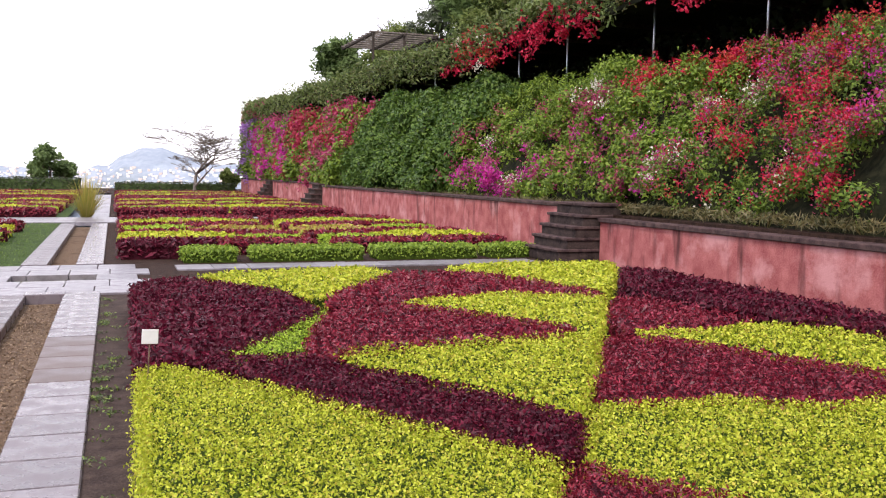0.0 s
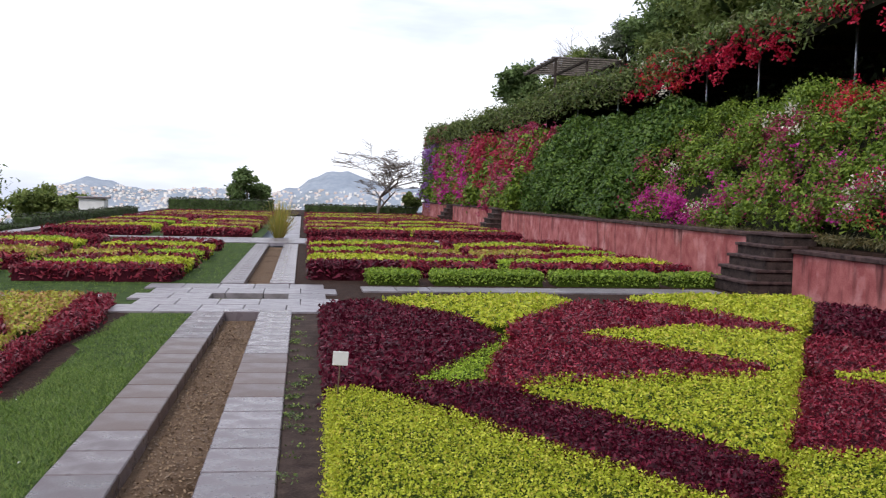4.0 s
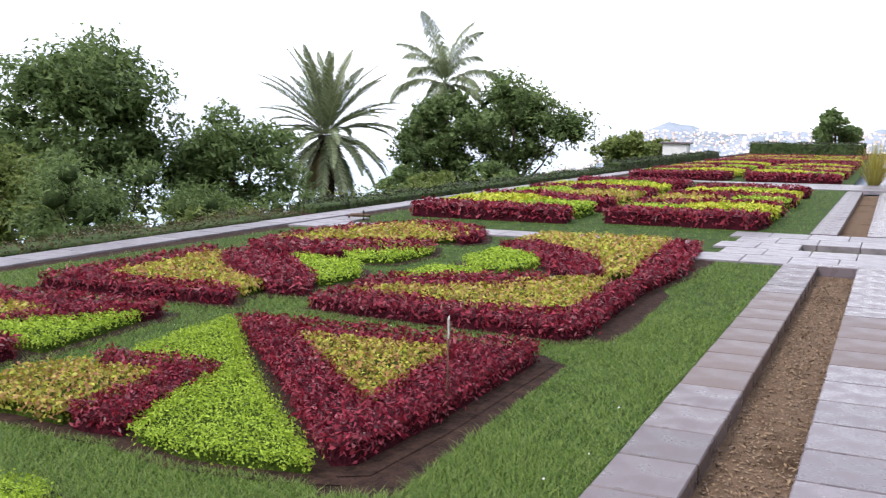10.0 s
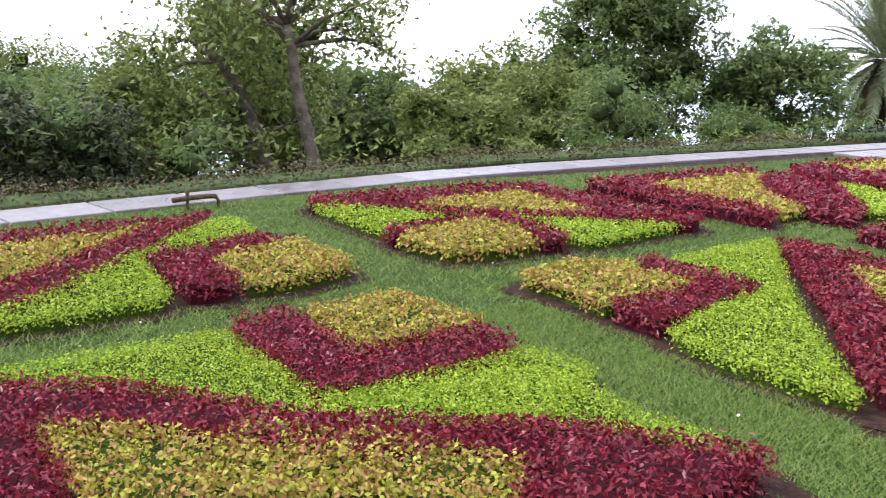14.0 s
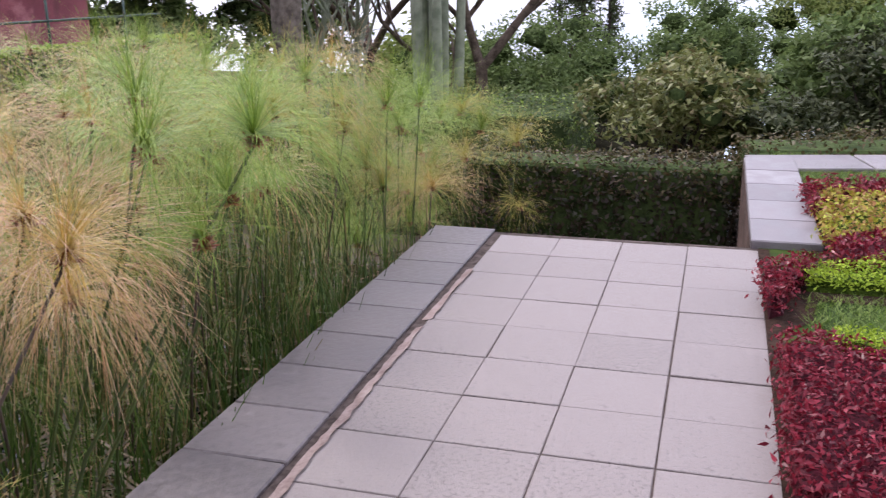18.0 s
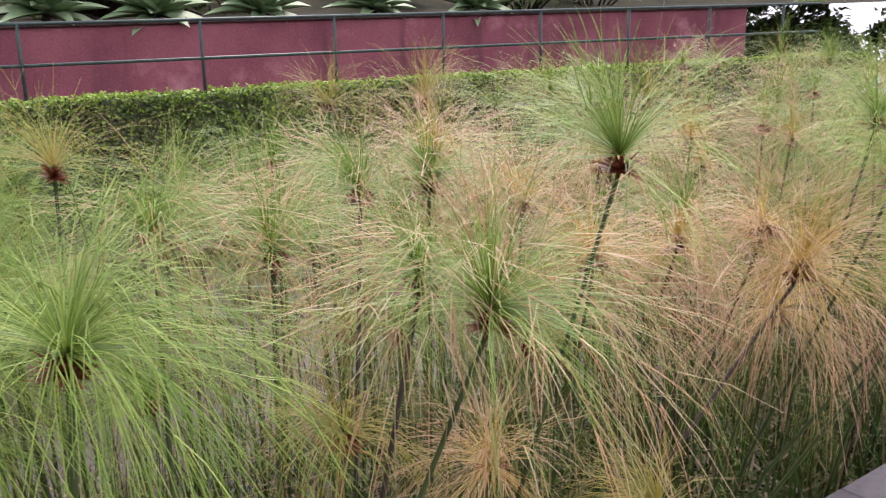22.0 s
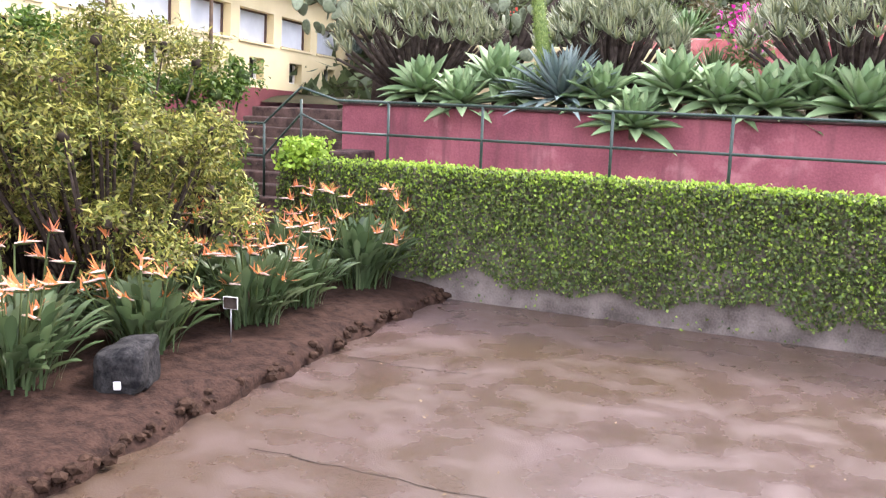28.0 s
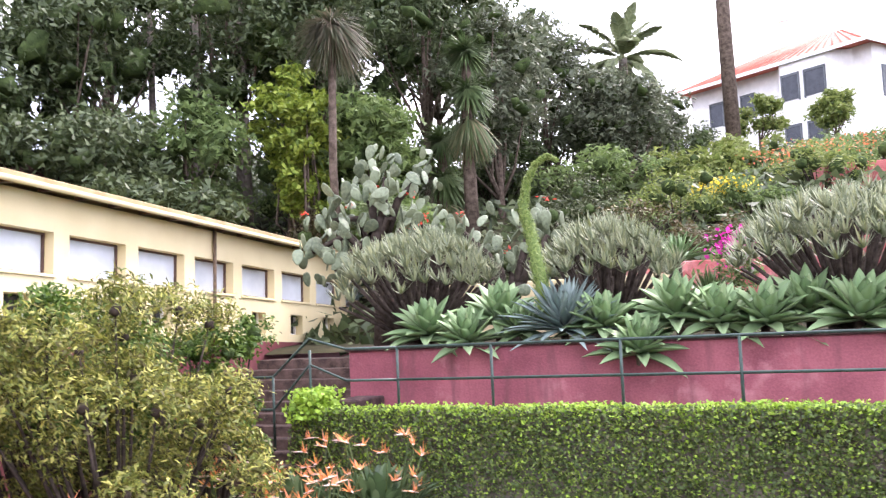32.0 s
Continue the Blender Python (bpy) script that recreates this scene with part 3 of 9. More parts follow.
border = thing("pavement_border", "long border path of pale slabs along the low hedge", "path", kind="structure")
BORDER_Y, BORDER_X = (0.4, 1.5, 2.8, 4.1, 6.6, 8.5, 11.0, 70.0), (-9.0, -9.22, -9.48, -9.72, -10.10, -10.22, -10.27, -10.3)
S_B = slab_mesh("slab", 0.62, 0.928, 0.10, M_SLABPALE)
for k in range(72):
    y = 0.78 + 0.935 * k
    slab = lay(border, "slab", S_B, float(np.interp(y, BORDER_Y, BORDER_X)), y, 0.03, r_)
    slab.rotation_euler.z = math.atan(-(np.interp(y + 0.4, BORDER_Y, BORDER_X) - np.interp(y - 0.4, BORDER_Y, BORDER_X)) / 0.8)
for k in range(3):
    lay(border, "slab", slab_mesh("slab", 0.62, 0.6, 0.14, M_SLABPALE), -9.45, 14.4 + 0.62 * k, 0.04, r_)
tagged(part("border_ground", sheet([(-9.95, 0.7), (-9.6, 0.7), (-9.6, 70), (-11.6, 70), (-11.6, 16.2), (-11.1, 7.2)], -0.005), M_SOIL), "dark soil strip under the border path", "soil", kind="structure")
tagged(part("end_ground", sheet([(-11.6, 70), (14, 70), (14, 90), (-11.6, 90)], -0.002), M_SOIL), "soil strip under the end hedge", "soil", kind="structure")

# ---- terrace ----
tagged(part("terrace_base", boxes(((-6.34, -1.79, -2.4), (6.0, 0.31, -0.005))), M_JOINT), "dark joints and bedding of the terrace paving", "terrace", kind="structure")
terrace = thing("pavement_terrace", "uneven terrace of worn square stone tiles", "terrace", kind="structure")
T_M = [slab_mesh("tile", 0.3945, w - 0.0055, 0.05, M_TILE, 0.003) for w in (0.392, 0.400, 0.402, 0.416)]
T_Y = (-1.105, -0.71, -0.31, 0.10)
for i in range(31):
    for j in range(4):
        lay(terrace, "tile", T_M[j], -6.07 + 0.4 * i + r_.normal(0, 0.001), T_Y[j] + r_.normal(0, 0.001), r_.normal(0.0, 0.001), r_, 0.003, 0.003)
coping = thing("pavement_coping", "pond coping of long grey stone slabs", "coping", kind="structure")
C_M = slab_mesh("slab", 0.393, 0.42, 0.09, M_COPING, 0.006)
for i in range(31):
    lay(coping, "slab", C_M, -6.16 + 0.4 * i, -1.57, 0.012, r_, 0.004, 0.005)
crack = bmesh.new()
ends = []
for k in range(230):
    x = -5.5 + 0.05 * k
    near = -1.333 + 0.003 * math.sin(k * 0.21) + 0.011 * r_.rand() ** 2
    ends.append((crack.verts.new((x, near, -0.004)), crack.verts.new((x, -1.290 + 0.003 * math.sin(k * 0.53) + 0.016 * r_.rand() ** 2, 0.009))))
for k, (a, b) in enumerate(zip(ends, ends[1:])):
    if k % 61 not in (17, 18):
        crack.faces.new((a[0], b[0], b[1], a[1]))
tagged(part("mortar_joint", crack, M_MORTAR), "crumbling pale mortar joint along the coping", "joint", kind="structure")

# parapet along the sunken pit, and the pit
parapet = thing("pavement_parapet", "pale stone parapet above a sunken pit", "parapet", kind="structure")
P_M = slab_mesh("slab", 0.54, 0.42, 0.07, M_SLABPALE)
for k in range(5):
    lay(parapet, "slab", P_M, -6.6 - 0.55 * k, 0.47, 0.05, r_)
tagged(part("pit_wall", boxes(((-9.4, 0.262, -3.4), (-6.34, 0.66, -0.022)), ((-12.7, 0.262, -3.4), (-9.4, 0.66, -0.9))), M_STEP), "stained plaster wall of the sunken pit", "wall", kind="structure")
tagged(part("pit_floor", sheet([(-13, -14), (-6.3, -14), (-6.3, 0.3), (-13, 0.3)], -2.2), M_SOIL), "dark floor of the sunken pit", "floor", kind="structure")

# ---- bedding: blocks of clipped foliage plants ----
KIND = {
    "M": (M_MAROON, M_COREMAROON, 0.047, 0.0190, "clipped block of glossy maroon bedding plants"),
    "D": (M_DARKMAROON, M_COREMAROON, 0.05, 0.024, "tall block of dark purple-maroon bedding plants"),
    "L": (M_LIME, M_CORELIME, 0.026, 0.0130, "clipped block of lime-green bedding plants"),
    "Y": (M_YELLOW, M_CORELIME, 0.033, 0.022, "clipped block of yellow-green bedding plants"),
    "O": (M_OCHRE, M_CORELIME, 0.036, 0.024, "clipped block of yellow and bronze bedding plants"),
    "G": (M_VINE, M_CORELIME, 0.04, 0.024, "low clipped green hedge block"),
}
PATCHES = []


def bedding(col, z, poly, soil=0.14):
    """One block of plants: a core of stems in painted shade under a skin of leaves, on its patch of soil."""
    k = len(PATCHES)
    r = rng(100 + k)
    leaf, core, ln, wd, label = KIND[col]
    poly = [tuple(p) for p in poly]
    if area_of(poly) < 0:
        poly = poly[::-1]
    if np.hypot(*np.mean(poly, 0)) < 16:
        poly = grown(poly, -0.03 if np.mean(poly, 0)[0] < -1.2 else -0.02)
    PATCHES.append(poly)
    c = np.mean(poly, 0)
    near = max(2.5, float(np.hypot(*c)))
    scale = min(2.7, max(0.66, near / 7.5))
    dens = (3900 if col == "L" else 2700 if col == "G" else 1900 if col == "M" else 2300) / scale**2
    if c[0] > 0.3 and near < 14:
        ln, wd, dens = 0.9 * ln, 0.9 * wd, 1.15 * dens
    plant, dome = {"M": (0.13, 0.06), "D": (0.14, 0.055), "O": (0.11, 0.05), "Y": (0.10, 0.045), "L": (0.075, 0.03), "G": (0.09, 0.03)}[col]
    if col == "G":
        scale *= 0.6
        dens /= 0.45
    if near > 12:
        plant, dome = plant * 1.8, dome * 0.7
    skin = abs(area_of(poly)) + 0.8 * z * sum(math.dist(a, b) for a, b in zip(poly, poly[1:] + poly[:1]))
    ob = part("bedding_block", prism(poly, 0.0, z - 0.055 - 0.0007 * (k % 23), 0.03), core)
    tagged(ob, label + " on dark soil", "bedding block", "carpet bedding")
    pts, nrm = shell_points(poly, z, int(dens * skin), r, plant=plant, dome=dome)
    part("leaf_coat", leaves("leaf_coat", pts, nrm, ln * scale, wd * scale, leaf, r, droop=0.45, fold=0.35, spread=1.35, plain=near > 9), None, ob)
    if soil:
        g = [(min(x, -1.26) if c[0] < 0 else max(x, 0.3), max(y, 0.335)) for x, y in grown(poly, soil)]
        tagged(part("soil_patch", sheet(g, 0.004 + 0.00012 * k), M_SOIL), "dark turned soil round a plant block", "soil", kind="structure")


# bed beside the terrace
bedding('M', 0.17, [(-4.59, 0.33), (-4.55, 0.51), (-4.18, 1.13), (-3.48, 1.69), (-3.14, 1.90), (-2.89, 2.52), (-2.99, 1.74), (-3.25, 1.44), (-3.70, 1.06), (-3.93, 0.68), (-3.29, 0.72), (-3.14, 0.67), (-3.21, 0.30)])
bedding('M', 0.17, [(-3.37, 1.84), (-2.85, 2.62), (-2.29, 3.10), (-2.17, 2.95), (-2.11, 2.49), (-2.48, 1.98), (-2.66, 2.23), (-3.02, 2.00), (-3.49, 1.52)])
bedding('O', 0.15, [(-3.97, 0.70), (-3.72, 1.07), (-3.27, 1.45), (-3.00, 1.75), (-2.82, 1.75), (-3.03, 0.76), (-3.28, 0.72)])
bedding('O', 0.15, [(-3.59, 1.44), (-3.51, 1.53), (-3.03, 2.01), (-2.68, 2.23), (-2.47, 1.97), (-3.12, 1.06)])
bedding('L', 0.13, [(-4.71, 0.53), (-4.83, 1.81), (-4.43, 1.84), (-3.83, 1.86), (-3.72, 1.94), (-3.75, 2.48), (-3.82, 3.07), (-3.62, 3.18), (-3.40, 3.19), (-3.02, 2.64), (-3.21, 1.95), (-3.57, 1.73), (-4.28, 1.16)])
bedding('L', 0.13, [(-3.69, 1.81), (-3.58, 2.38), (-3.61, 2.87), (-3.45, 3.02), (-2.89, 2.98), (-2.44, 3.06), (-2.92, 2.68), (-3.25, 2.31)])
bedding('M', 0.17, [(-4.85, 1.83), (-5.00, 2.24), (-4.69, 2.23), (-4.11, 2.25), (-4.16, 2.84), (-4.16, 3.07), (-3.81, 3.03), (-3.69, 2.43), (-3.67, 1.88), (-3.83, 1.83)])
bedding('O', 0.15, [(-4.97, 2.33), (-5.02, 3.01), (-4.24, 3.13), (-4.21, 2.87), (-4.18, 2.30)])
# bed beside the parapet
bedding('M', 0.17, [(-7.70, 0.64), (-7.85, 1.26), (-7.95, 1.94), (-7.87, 2.37), (-7.48, 1.78), (-7.44, 0.70), (-6.93, 0.69)])
bedding('M', 0.17, [(-5.78, 0.64), (-6.14, 0.71), (-6.38, 1.03), (-7.03, 1.64), (-7.82, 2.35), (-8.10, 2.83), (-7.65, 2.60), (-6.78, 1.83), (-6.05, 1.19), (-5.70, 0.79)])
bedding('O', 0.15, [(-7.49, 0.70), (-7.55, 1.80), (-7.87, 2.32), (-7.14, 1.66), (-6.47, 1.04), (-6.20, 0.70)])
bedding('L', 0.13, [(-5.50, 0.48), (-5.66, 0.52), (-5.84, 0.82), (-6.87, 1.80), (-7.80, 2.66), (-7.92, 3.02), (-7.24, 2.95), (-6.84, 1.90), (-6.38, 1.83), (-5.75, 1.80), (-5.60, 1.70), (-5.50, 1.05)])
bedding('M', 0.17, [(-6.58, 1.86), (-6.80, 2.31), (-6.98, 2.82), (-6.70, 3.07), (-6.66, 2.80), (-6.41, 2.24), (-5.78, 2.25), (-5.64, 2.14), (-5.68, 1.86), (-6.30, 1.88)])
bedding('O', 0.15, [(-6.40, 2.27), (-6.64, 2.80), (-6.72, 3.10), (-6.05, 3.16), (-5.86, 3.12), (-5.68, 2.59), (-5.69, 2.27)])
bedding('M', 0.17, [(-5.55, 0.28), (-5.79, 0.59), (-5.39, 0.46), (-5.11, 0.42), (-5.01, 0.30)])
# bed along the border path
bedding('M', 0.17, [(-8.46, 3.90), (-8.47, 5.18), (-8.48, 6.29), (-8.16, 6.61), (-6.02, 6.86), (-5.90, 6.62), (-6.70, 6.20), (-8.07, 6.15), (-7.80, 4.72), (-7.61, 4.55), (-8.22, 3.85)])
bedding('O', 0.15, [(-7.82, 4.73), (-8.08, 6.16), (-6.74, 6.18), (-6.82, 5.89), (-7.38, 5.10)])
bedding('M', 0.17, [(-7.55, 4.54), (-6.70, 5.80), (-6.65, 6.16), (-5.92, 6.56), (-6.57, 5.74), (-7.32, 4.56)])
bedding('L', 0.13, [(-8.22, 3.86), (-8.18, 4.22), (-7.55, 4.60), (-7.12, 5.02), (-7.03, 4.87), (-6.86, 3.92), (-7.12, 3.90)])
bedding('L', 0.13, [(-6.95, 5.24), (-6.60, 5.75), (-5.98, 6.50), (-5.94, 6.42), (-5.76, 5.20), (-6.10, 5.22)])
bedding('M', 0.17, [(-6.53, 3.80), (-6.80, 3.86), (-7.00, 4.86), (-6.92, 5.17), (-5.96, 5.15), (-5.80, 5.02), (-5.84, 4.80), (-6.40, 5.00), (-6.88, 4.88), (-6.74, 4.18)])
bedding('O', 0.15, [(-6.50, 3.82), (-6.72, 4.17), (-6.86, 4.86), (-6.40, 4.98), (-5.86, 4.78), (-5.82, 4.30), (-5.90, 3.96)])
# bed with the rounded maroon heart
bedding('M', 0.17, [(-8.31, 7.33), (-8.35, 10.34), (-7.98, 10.01), (-7.82, 7.87), (-7.32, 7.72), (-5.95, 7.80), (-5.72, 7.46), (-6.85, 7.36)])
bedding('O', 0.15, [(-7.86, 7.93), (-8.01, 10.06), (-7.21, 9.10), (-6.53, 8.50), (-5.97, 8.30), (-5.92, 7.86), (-7.42, 7.78)])
bedding('M', 0.17, [(-7.92, 10.00), (-7.62, 10.29), (-6.91, 10.09), (-5.71, 8.88), (-5.39, 8.23), (-5.74, 8.14), (-6.55, 8.52), (-7.24, 9.13)])
bedding('L', 0.13, [(-7.06, 10.32), (-6.78, 10.39), (-5.84, 10.08), (-5.47, 9.43), (-5.59, 8.75)])
# bed with the thin maroon rim
bedding('M', 0.17, [(-8.22, 10.89), (-8.38, 12.29), (-8.15, 13.63), (-7.54, 14.49), (-8.27, 11.54), (-7.37, 11.56), (-6.00, 12.46), (-5.69, 11.67), (-6.47, 10.88), (-6.82, 10.45)])
bedding('O', 0.15, [(-8.31, 11.58), (-8.03, 13.43), (-7.57, 14.54), (-6.03, 14.37), (-5.93, 13.29), (-7.44, 11.67)])
bedding('M', 0.17, [(-7.59, 14.58), (-6.95, 15.03), (-5.92, 14.18), (-5.64, 13.46), (-5.81, 13.02)])
bedding('L', 0.13, [(-6.72, 10.99), (-6.85, 11.82), (-6.12, 12.54), (-5.66, 11.75), (-5.74, 10.80), (-6.25, 10.52)])
# bed with the maroon scrolls
bedding('M', 0.17, [(-5.03, 7.68), (-4.93, 8.26), (-3.45, 7.98), (-2.73, 8.10), (-2.51, 8.31), (-2.60, 9.81), (-2.31, 10.35), (-2.20, 7.60), (-2.40, 7.46), (-3.46, 7.55), (-4.47, 7.60)])
bedding('O', 0.15, [(-4.94, 8.33), (-4.44, 8.68), (-3.65, 9.29), (-3.32, 9.89), (-2.75, 10.25), (-2.59, 8.40), (-2.77, 8.20), (-3.50, 8.07)])
bedding('M', 0.17, [(-5.03, 8.52), (-5.06, 9.05), (-4.24, 9.61), (-3.37, 10.02), (-3.26, 9.63), (-3.92, 8.92)])
bedding('L', 0.13, [(-5.06, 9.43), (-4.94, 10.33), (-4.36, 10.34), (-4.07, 10.00), (-4.60, 9.65)])
bedding('L', 0.13, [(-4.98, 11.23), (-4.95, 12.25), (-4.19, 11.92), (-3.92, 11.17), (-4.12, 10.61), (-4.58, 10.68)])
bedding('M', 0.17, [(-5.07, 12.63), (-4.60, 13.02), (-3.36, 11.80), (-2.94, 10.71), (-3.17, 10.35), (-3.76, 11.01), (-4.19, 11.79)])
bedding('O', 0.15, [(-5.08, 13.29), (-4.89, 14.30), (-3.74, 14.46), (-2.95, 14.46), (-2.68, 11.01), (-2.84, 10.51), (-3.37, 11.94), (-4.46, 13.08)])
bedding('M', 0.17, [(-2.89, 14.18), (-2.45, 14.01), (-2.15, 11.58), (-2.29, 10.14), (-2.63, 10.78)])
# bed with the framed triangle
bedding('M', 0.17, [(-5.02, 6.64), (-4.81, 6.66), (-4.23, 6.35), (-2.74, 4.92), (-2.82, 6.42), (-2.84, 6.72), (-2.37, 6.84), (-2.27, 6.72), (-2.30, 4.93), (-2.36, 4.22), (-2.50, 4.13), (-2.70, 4.30), (-3.47, 5.13)])
bedding('M', 0.17, [(-4.90, 6.66), (-4.25, 6.70), (-2.86, 6.76), (-2.82, 6.47), (-3.45, 6.40), (-4.23, 6.33)])
bedding('O', 0.15, [(-4.20, 6.30), (-3.46, 6.37), (-2.88, 6.43), (-2.78, 5.03)])
bedding('L', 0.13, [(-5.01, 5.33), (-5.15, 6.68), (-5.03, 6.62), (-4.10, 5.56), (-3.39, 4.84), (-2.94, 4.44), (-2.48, 4.02), (-2.60, 3.98), (-2.85, 3.93), (-3.24, 3.88), (-3.70, 3.98), (-3.82, 4.30), (-3.95, 4.62), (-4.02, 5.27), (-4.50, 5.32)])
bedding('M', 0.17, [(-4.97, 4.96), (-5.06, 5.20), (-4.71, 5.12), (-4.50, 5.24), (-4.05, 5.22), (-3.90, 4.50), (-3.76, 4.00), (-4.05, 3.97), (-4.19, 3.98), (-4.26, 4.95), (-4.70, 4.86)])
bedding('O', 0.15, [(-5.07, 3.97), (-5.22, 4.50), (-4.98, 4.92), (-4.73, 4.82), (-4.30, 4.91), (-4.22, 4.00), (-4.34, 4.00), (-4.68, 4.02)])
# bed east of the main path
bedding('Y', 0.3, [(0.46, 6.65), (0.62, 6.81), (1.33, 5.85), (1.96, 4.72), (2.39, 3.89), (1.82, 2.96), (1.45, 2.42), (0.38, 2.76)], 0)
bedding('D', 0.32, [(0.87, 6.81), (1.59, 6.84), (1.83, 6.38), (2.29, 5.70), (2.65, 5.06), (2.83, 4.52), (2.45, 3.89), (2.36, 3.84), (2.23, 4.22), (1.50, 5.43), (1.35, 5.97)], 0)
bedding('D', 0.32, [(0.51, 11.69), (1.11, 12.33), (2.14, 10.63), (2.27, 9.04), (1.55, 7.69), (1.10, 6.98), (0.57, 6.72), (0.46, 6.76)], 0)
bedding('Y', 0.33, [(1.35, 12.60), (3.71, 13.06), (3.94, 12.36), (2.55, 10.04), (2.32, 9.99)], 0)
bedding('L', 0.3, [(1.11, 7.08), (1.57, 7.80), (2.33, 9.17), (1.95, 8.00), (1.74, 7.20), (1.50, 6.83)], 0)
bedding('M', 0.34, [(2.65, 10.19), (3.95, 12.11), (5.11, 11.86), (5.74, 9.63), (5.59, 9.24), (4.48, 9.76), (3.27, 9.40), (2.39, 9.29)], 0)
bedding('Y', 0.33, [(4.94, 12.81), (6.16, 13.30), (7.84, 12.98), (7.07, 11.55), (5.88, 9.68), (5.55, 10.47)], 0)
bedding('Y', 0.33, [(3.18, 9.31), (4.51, 9.83), (5.63, 9.31), (4.41, 7.17), (4.31, 7.46), (3.87, 8.30)], 0)
bedding('M', 0.34, [(1.73, 7.11), (2.01, 8.06), (2.35, 8.88), (3.18, 9.10), (3.80, 8.13), (4.23, 7.32), (3.99, 7.07), (2.92, 6.98), (2.13, 6.88), (1.77, 6.50)], 0)
bedding('Y', 0.3, [(1.83, 6.88), (2.18, 7.09), (2.99, 7.19), (4.40, 7.20), (3.60, 5.77), (2.85, 4.66), (2.73, 5.25), (2.40, 6.01), (1.96, 6.55)], 0)
bedding('D', 0.4, [(7.25, 11.63), (7.51, 10.93), (7.35, 7.87), (7.31, 6.84), (7.04, 5.75), (5.98, 4.81), (6.76, 6.28), (6.22, 7.70), (6.16, 9.84)], 0)
bedding('M', 0.3, [(5.72, 9.26), (6.80, 9.01), (7.12, 7.77), (5.55, 7.23), (4.70, 7.22), (4.93, 7.93)], 0)
bedding('Y', 0.3, [(4.75, 7.21), (5.55, 7.13), (6.96, 7.41), (7.46, 6.98), (7.30, 5.98), (5.60, 4.46), (5.65, 5.20), (5.37, 5.84)], 0)
bedding('M', 0.3, [(4.37, 7.00), (4.92, 6.74), (5.32, 5.78), (5.61, 5.11), (5.46, 4.34), (5.11, 4.60), (4.57, 4.47), (4.00, 4.84), (3.28, 4.89), (3.26, 5.13)], 0)
bedding('Y', 0.28, [(3.15, 4.94), (4.03, 4.87), (4.59, 4.49), (5.15, 4.65), (5.45, 3.58), (3.62, 2.22), (2.95, 2.43), (2.72, 3.41), (2.54, 4.00)], 0)
bedding('M', 0.3, [(2.28, 3.65), (2.48, 3.84), (2.59, 3.59), (2.94, 3.11), (2.98, 2.38), (1.81, 2.75)], 0)


# ---- bedding further along the garden: mirrored scrolls of the same plants ----
def scroll_bed(x0, x1, y0, y1, flip=1):
    """A long bed: maroon rim, yellow field, lime islands and maroon scrolls."""
    w, h = x1 - x0, y1 - y0
    px = lambda u: x0 + w * u if flip > 0 else x1 - w * u
    q = lambda pts: [(px(u), y0 + h * v) for u, v in pts]
    bedding("M", 0.30, q([(0.0, 0.0), (0.96, 0.0), (1.0, 0.08), (0.5, 0.07), (0.04, 0.06)]), 0)
    bedding("L", 0.28, q([(0.03, 0.09), (0.35, 0.09), (0.46, 0.14), (0.3, 0.19), (0.03, 0.18)]), 0)
    bedding("Y", 0.28, q([(0.48, 0.11), (0.97, 0.11), (1.0, 0.25), (0.8, 0.30), (0.55, 0.28), (0.36, 0.22)]), 0)
    bedding("M", 0.30, q([(0.0, 0.22), (0.34, 0.24), (0.6, 0.32), (0.98, 0.29), (1.0, 0.34), (0.6, 0.38), (0.3, 0.30), (0.0, 0.28)]), 0)
    bedding("O", 0.27, q([(0.02, 0.31), (0.28, 0.34), (0.55, 0.42), (0.4, 0.52), (0.02, 0.50)]), 0)
    bedding("L", 0.28, q([(0.6, 0.42), (0.9, 0.38), (0.98, 0.50), (0.7, 0.56), (0.55, 0.5)]), 0)
    bedding("M", 0.30, q([(0.0, 0.54), (0.38, 0.56), (0.66, 0.60), (0.98, 0.55), (1.0, 0.60), (0.5, 0.66), (0.0, 0.60)]), 0)
    bedding("Y", 0.28, q([(0.03, 0.64), (0.5, 0.69), (0.97, 0.64), (0.98, 0.76), (0.5, 0.80), (0.03, 0.76)]), 0)
    bedding("L", 0.28, q([(0.2, 0.82), (0.5, 0.84), (0.8, 0.82), (0.7, 0.88), (0.3, 0.88)]), 0)
    bedding("M", 0.30, q([(0.0, 0.90), (0.5, 0.92), (0.98, 0.90), (1.0, 0.97), (0.5, 1.0), (0.0, 0.97)]), 0)


scroll_bed(-4.9, -2.0, 17.5, 27.5)
scroll_bed(-8.9, -5.5, 17.0, 29.5, -1)
scroll_bed(0.42, 4.3, 18.9, 29.8, -1)
scroll_bed(4.6, 8.7, 18.9, 29.8)
scroll_bed(-4.9, -1.6, 35.0, 50.0, -1)
scroll_bed(-9.0, -5.4, 35.0, 52.0)
scroll_bed(0.4, 4.4, 35.2, 50.0)
scroll_bed(4.6, 8.7, 35.2, 52.0, -1)
scroll_bed(-8.8, -1.6, 53.0, 66.0)
scroll_bed(0.4, 8.6, 53.0, 66.0, -1)
for x0, x1 in ((1.5, 2.45), (2.75, 4.85), (5.15, 7.2), (7.5, 8.5)):
    bedding("G", 0.27, [(x0, 17.3), (x1, 17.3), (x1, 18.0), (x0, 18.0)], 0)
bedding("D", 0.34, [(0.42, 18.2), (2.0, 18.2), (2.2, 18.9), (0.42, 18.9)], 0)


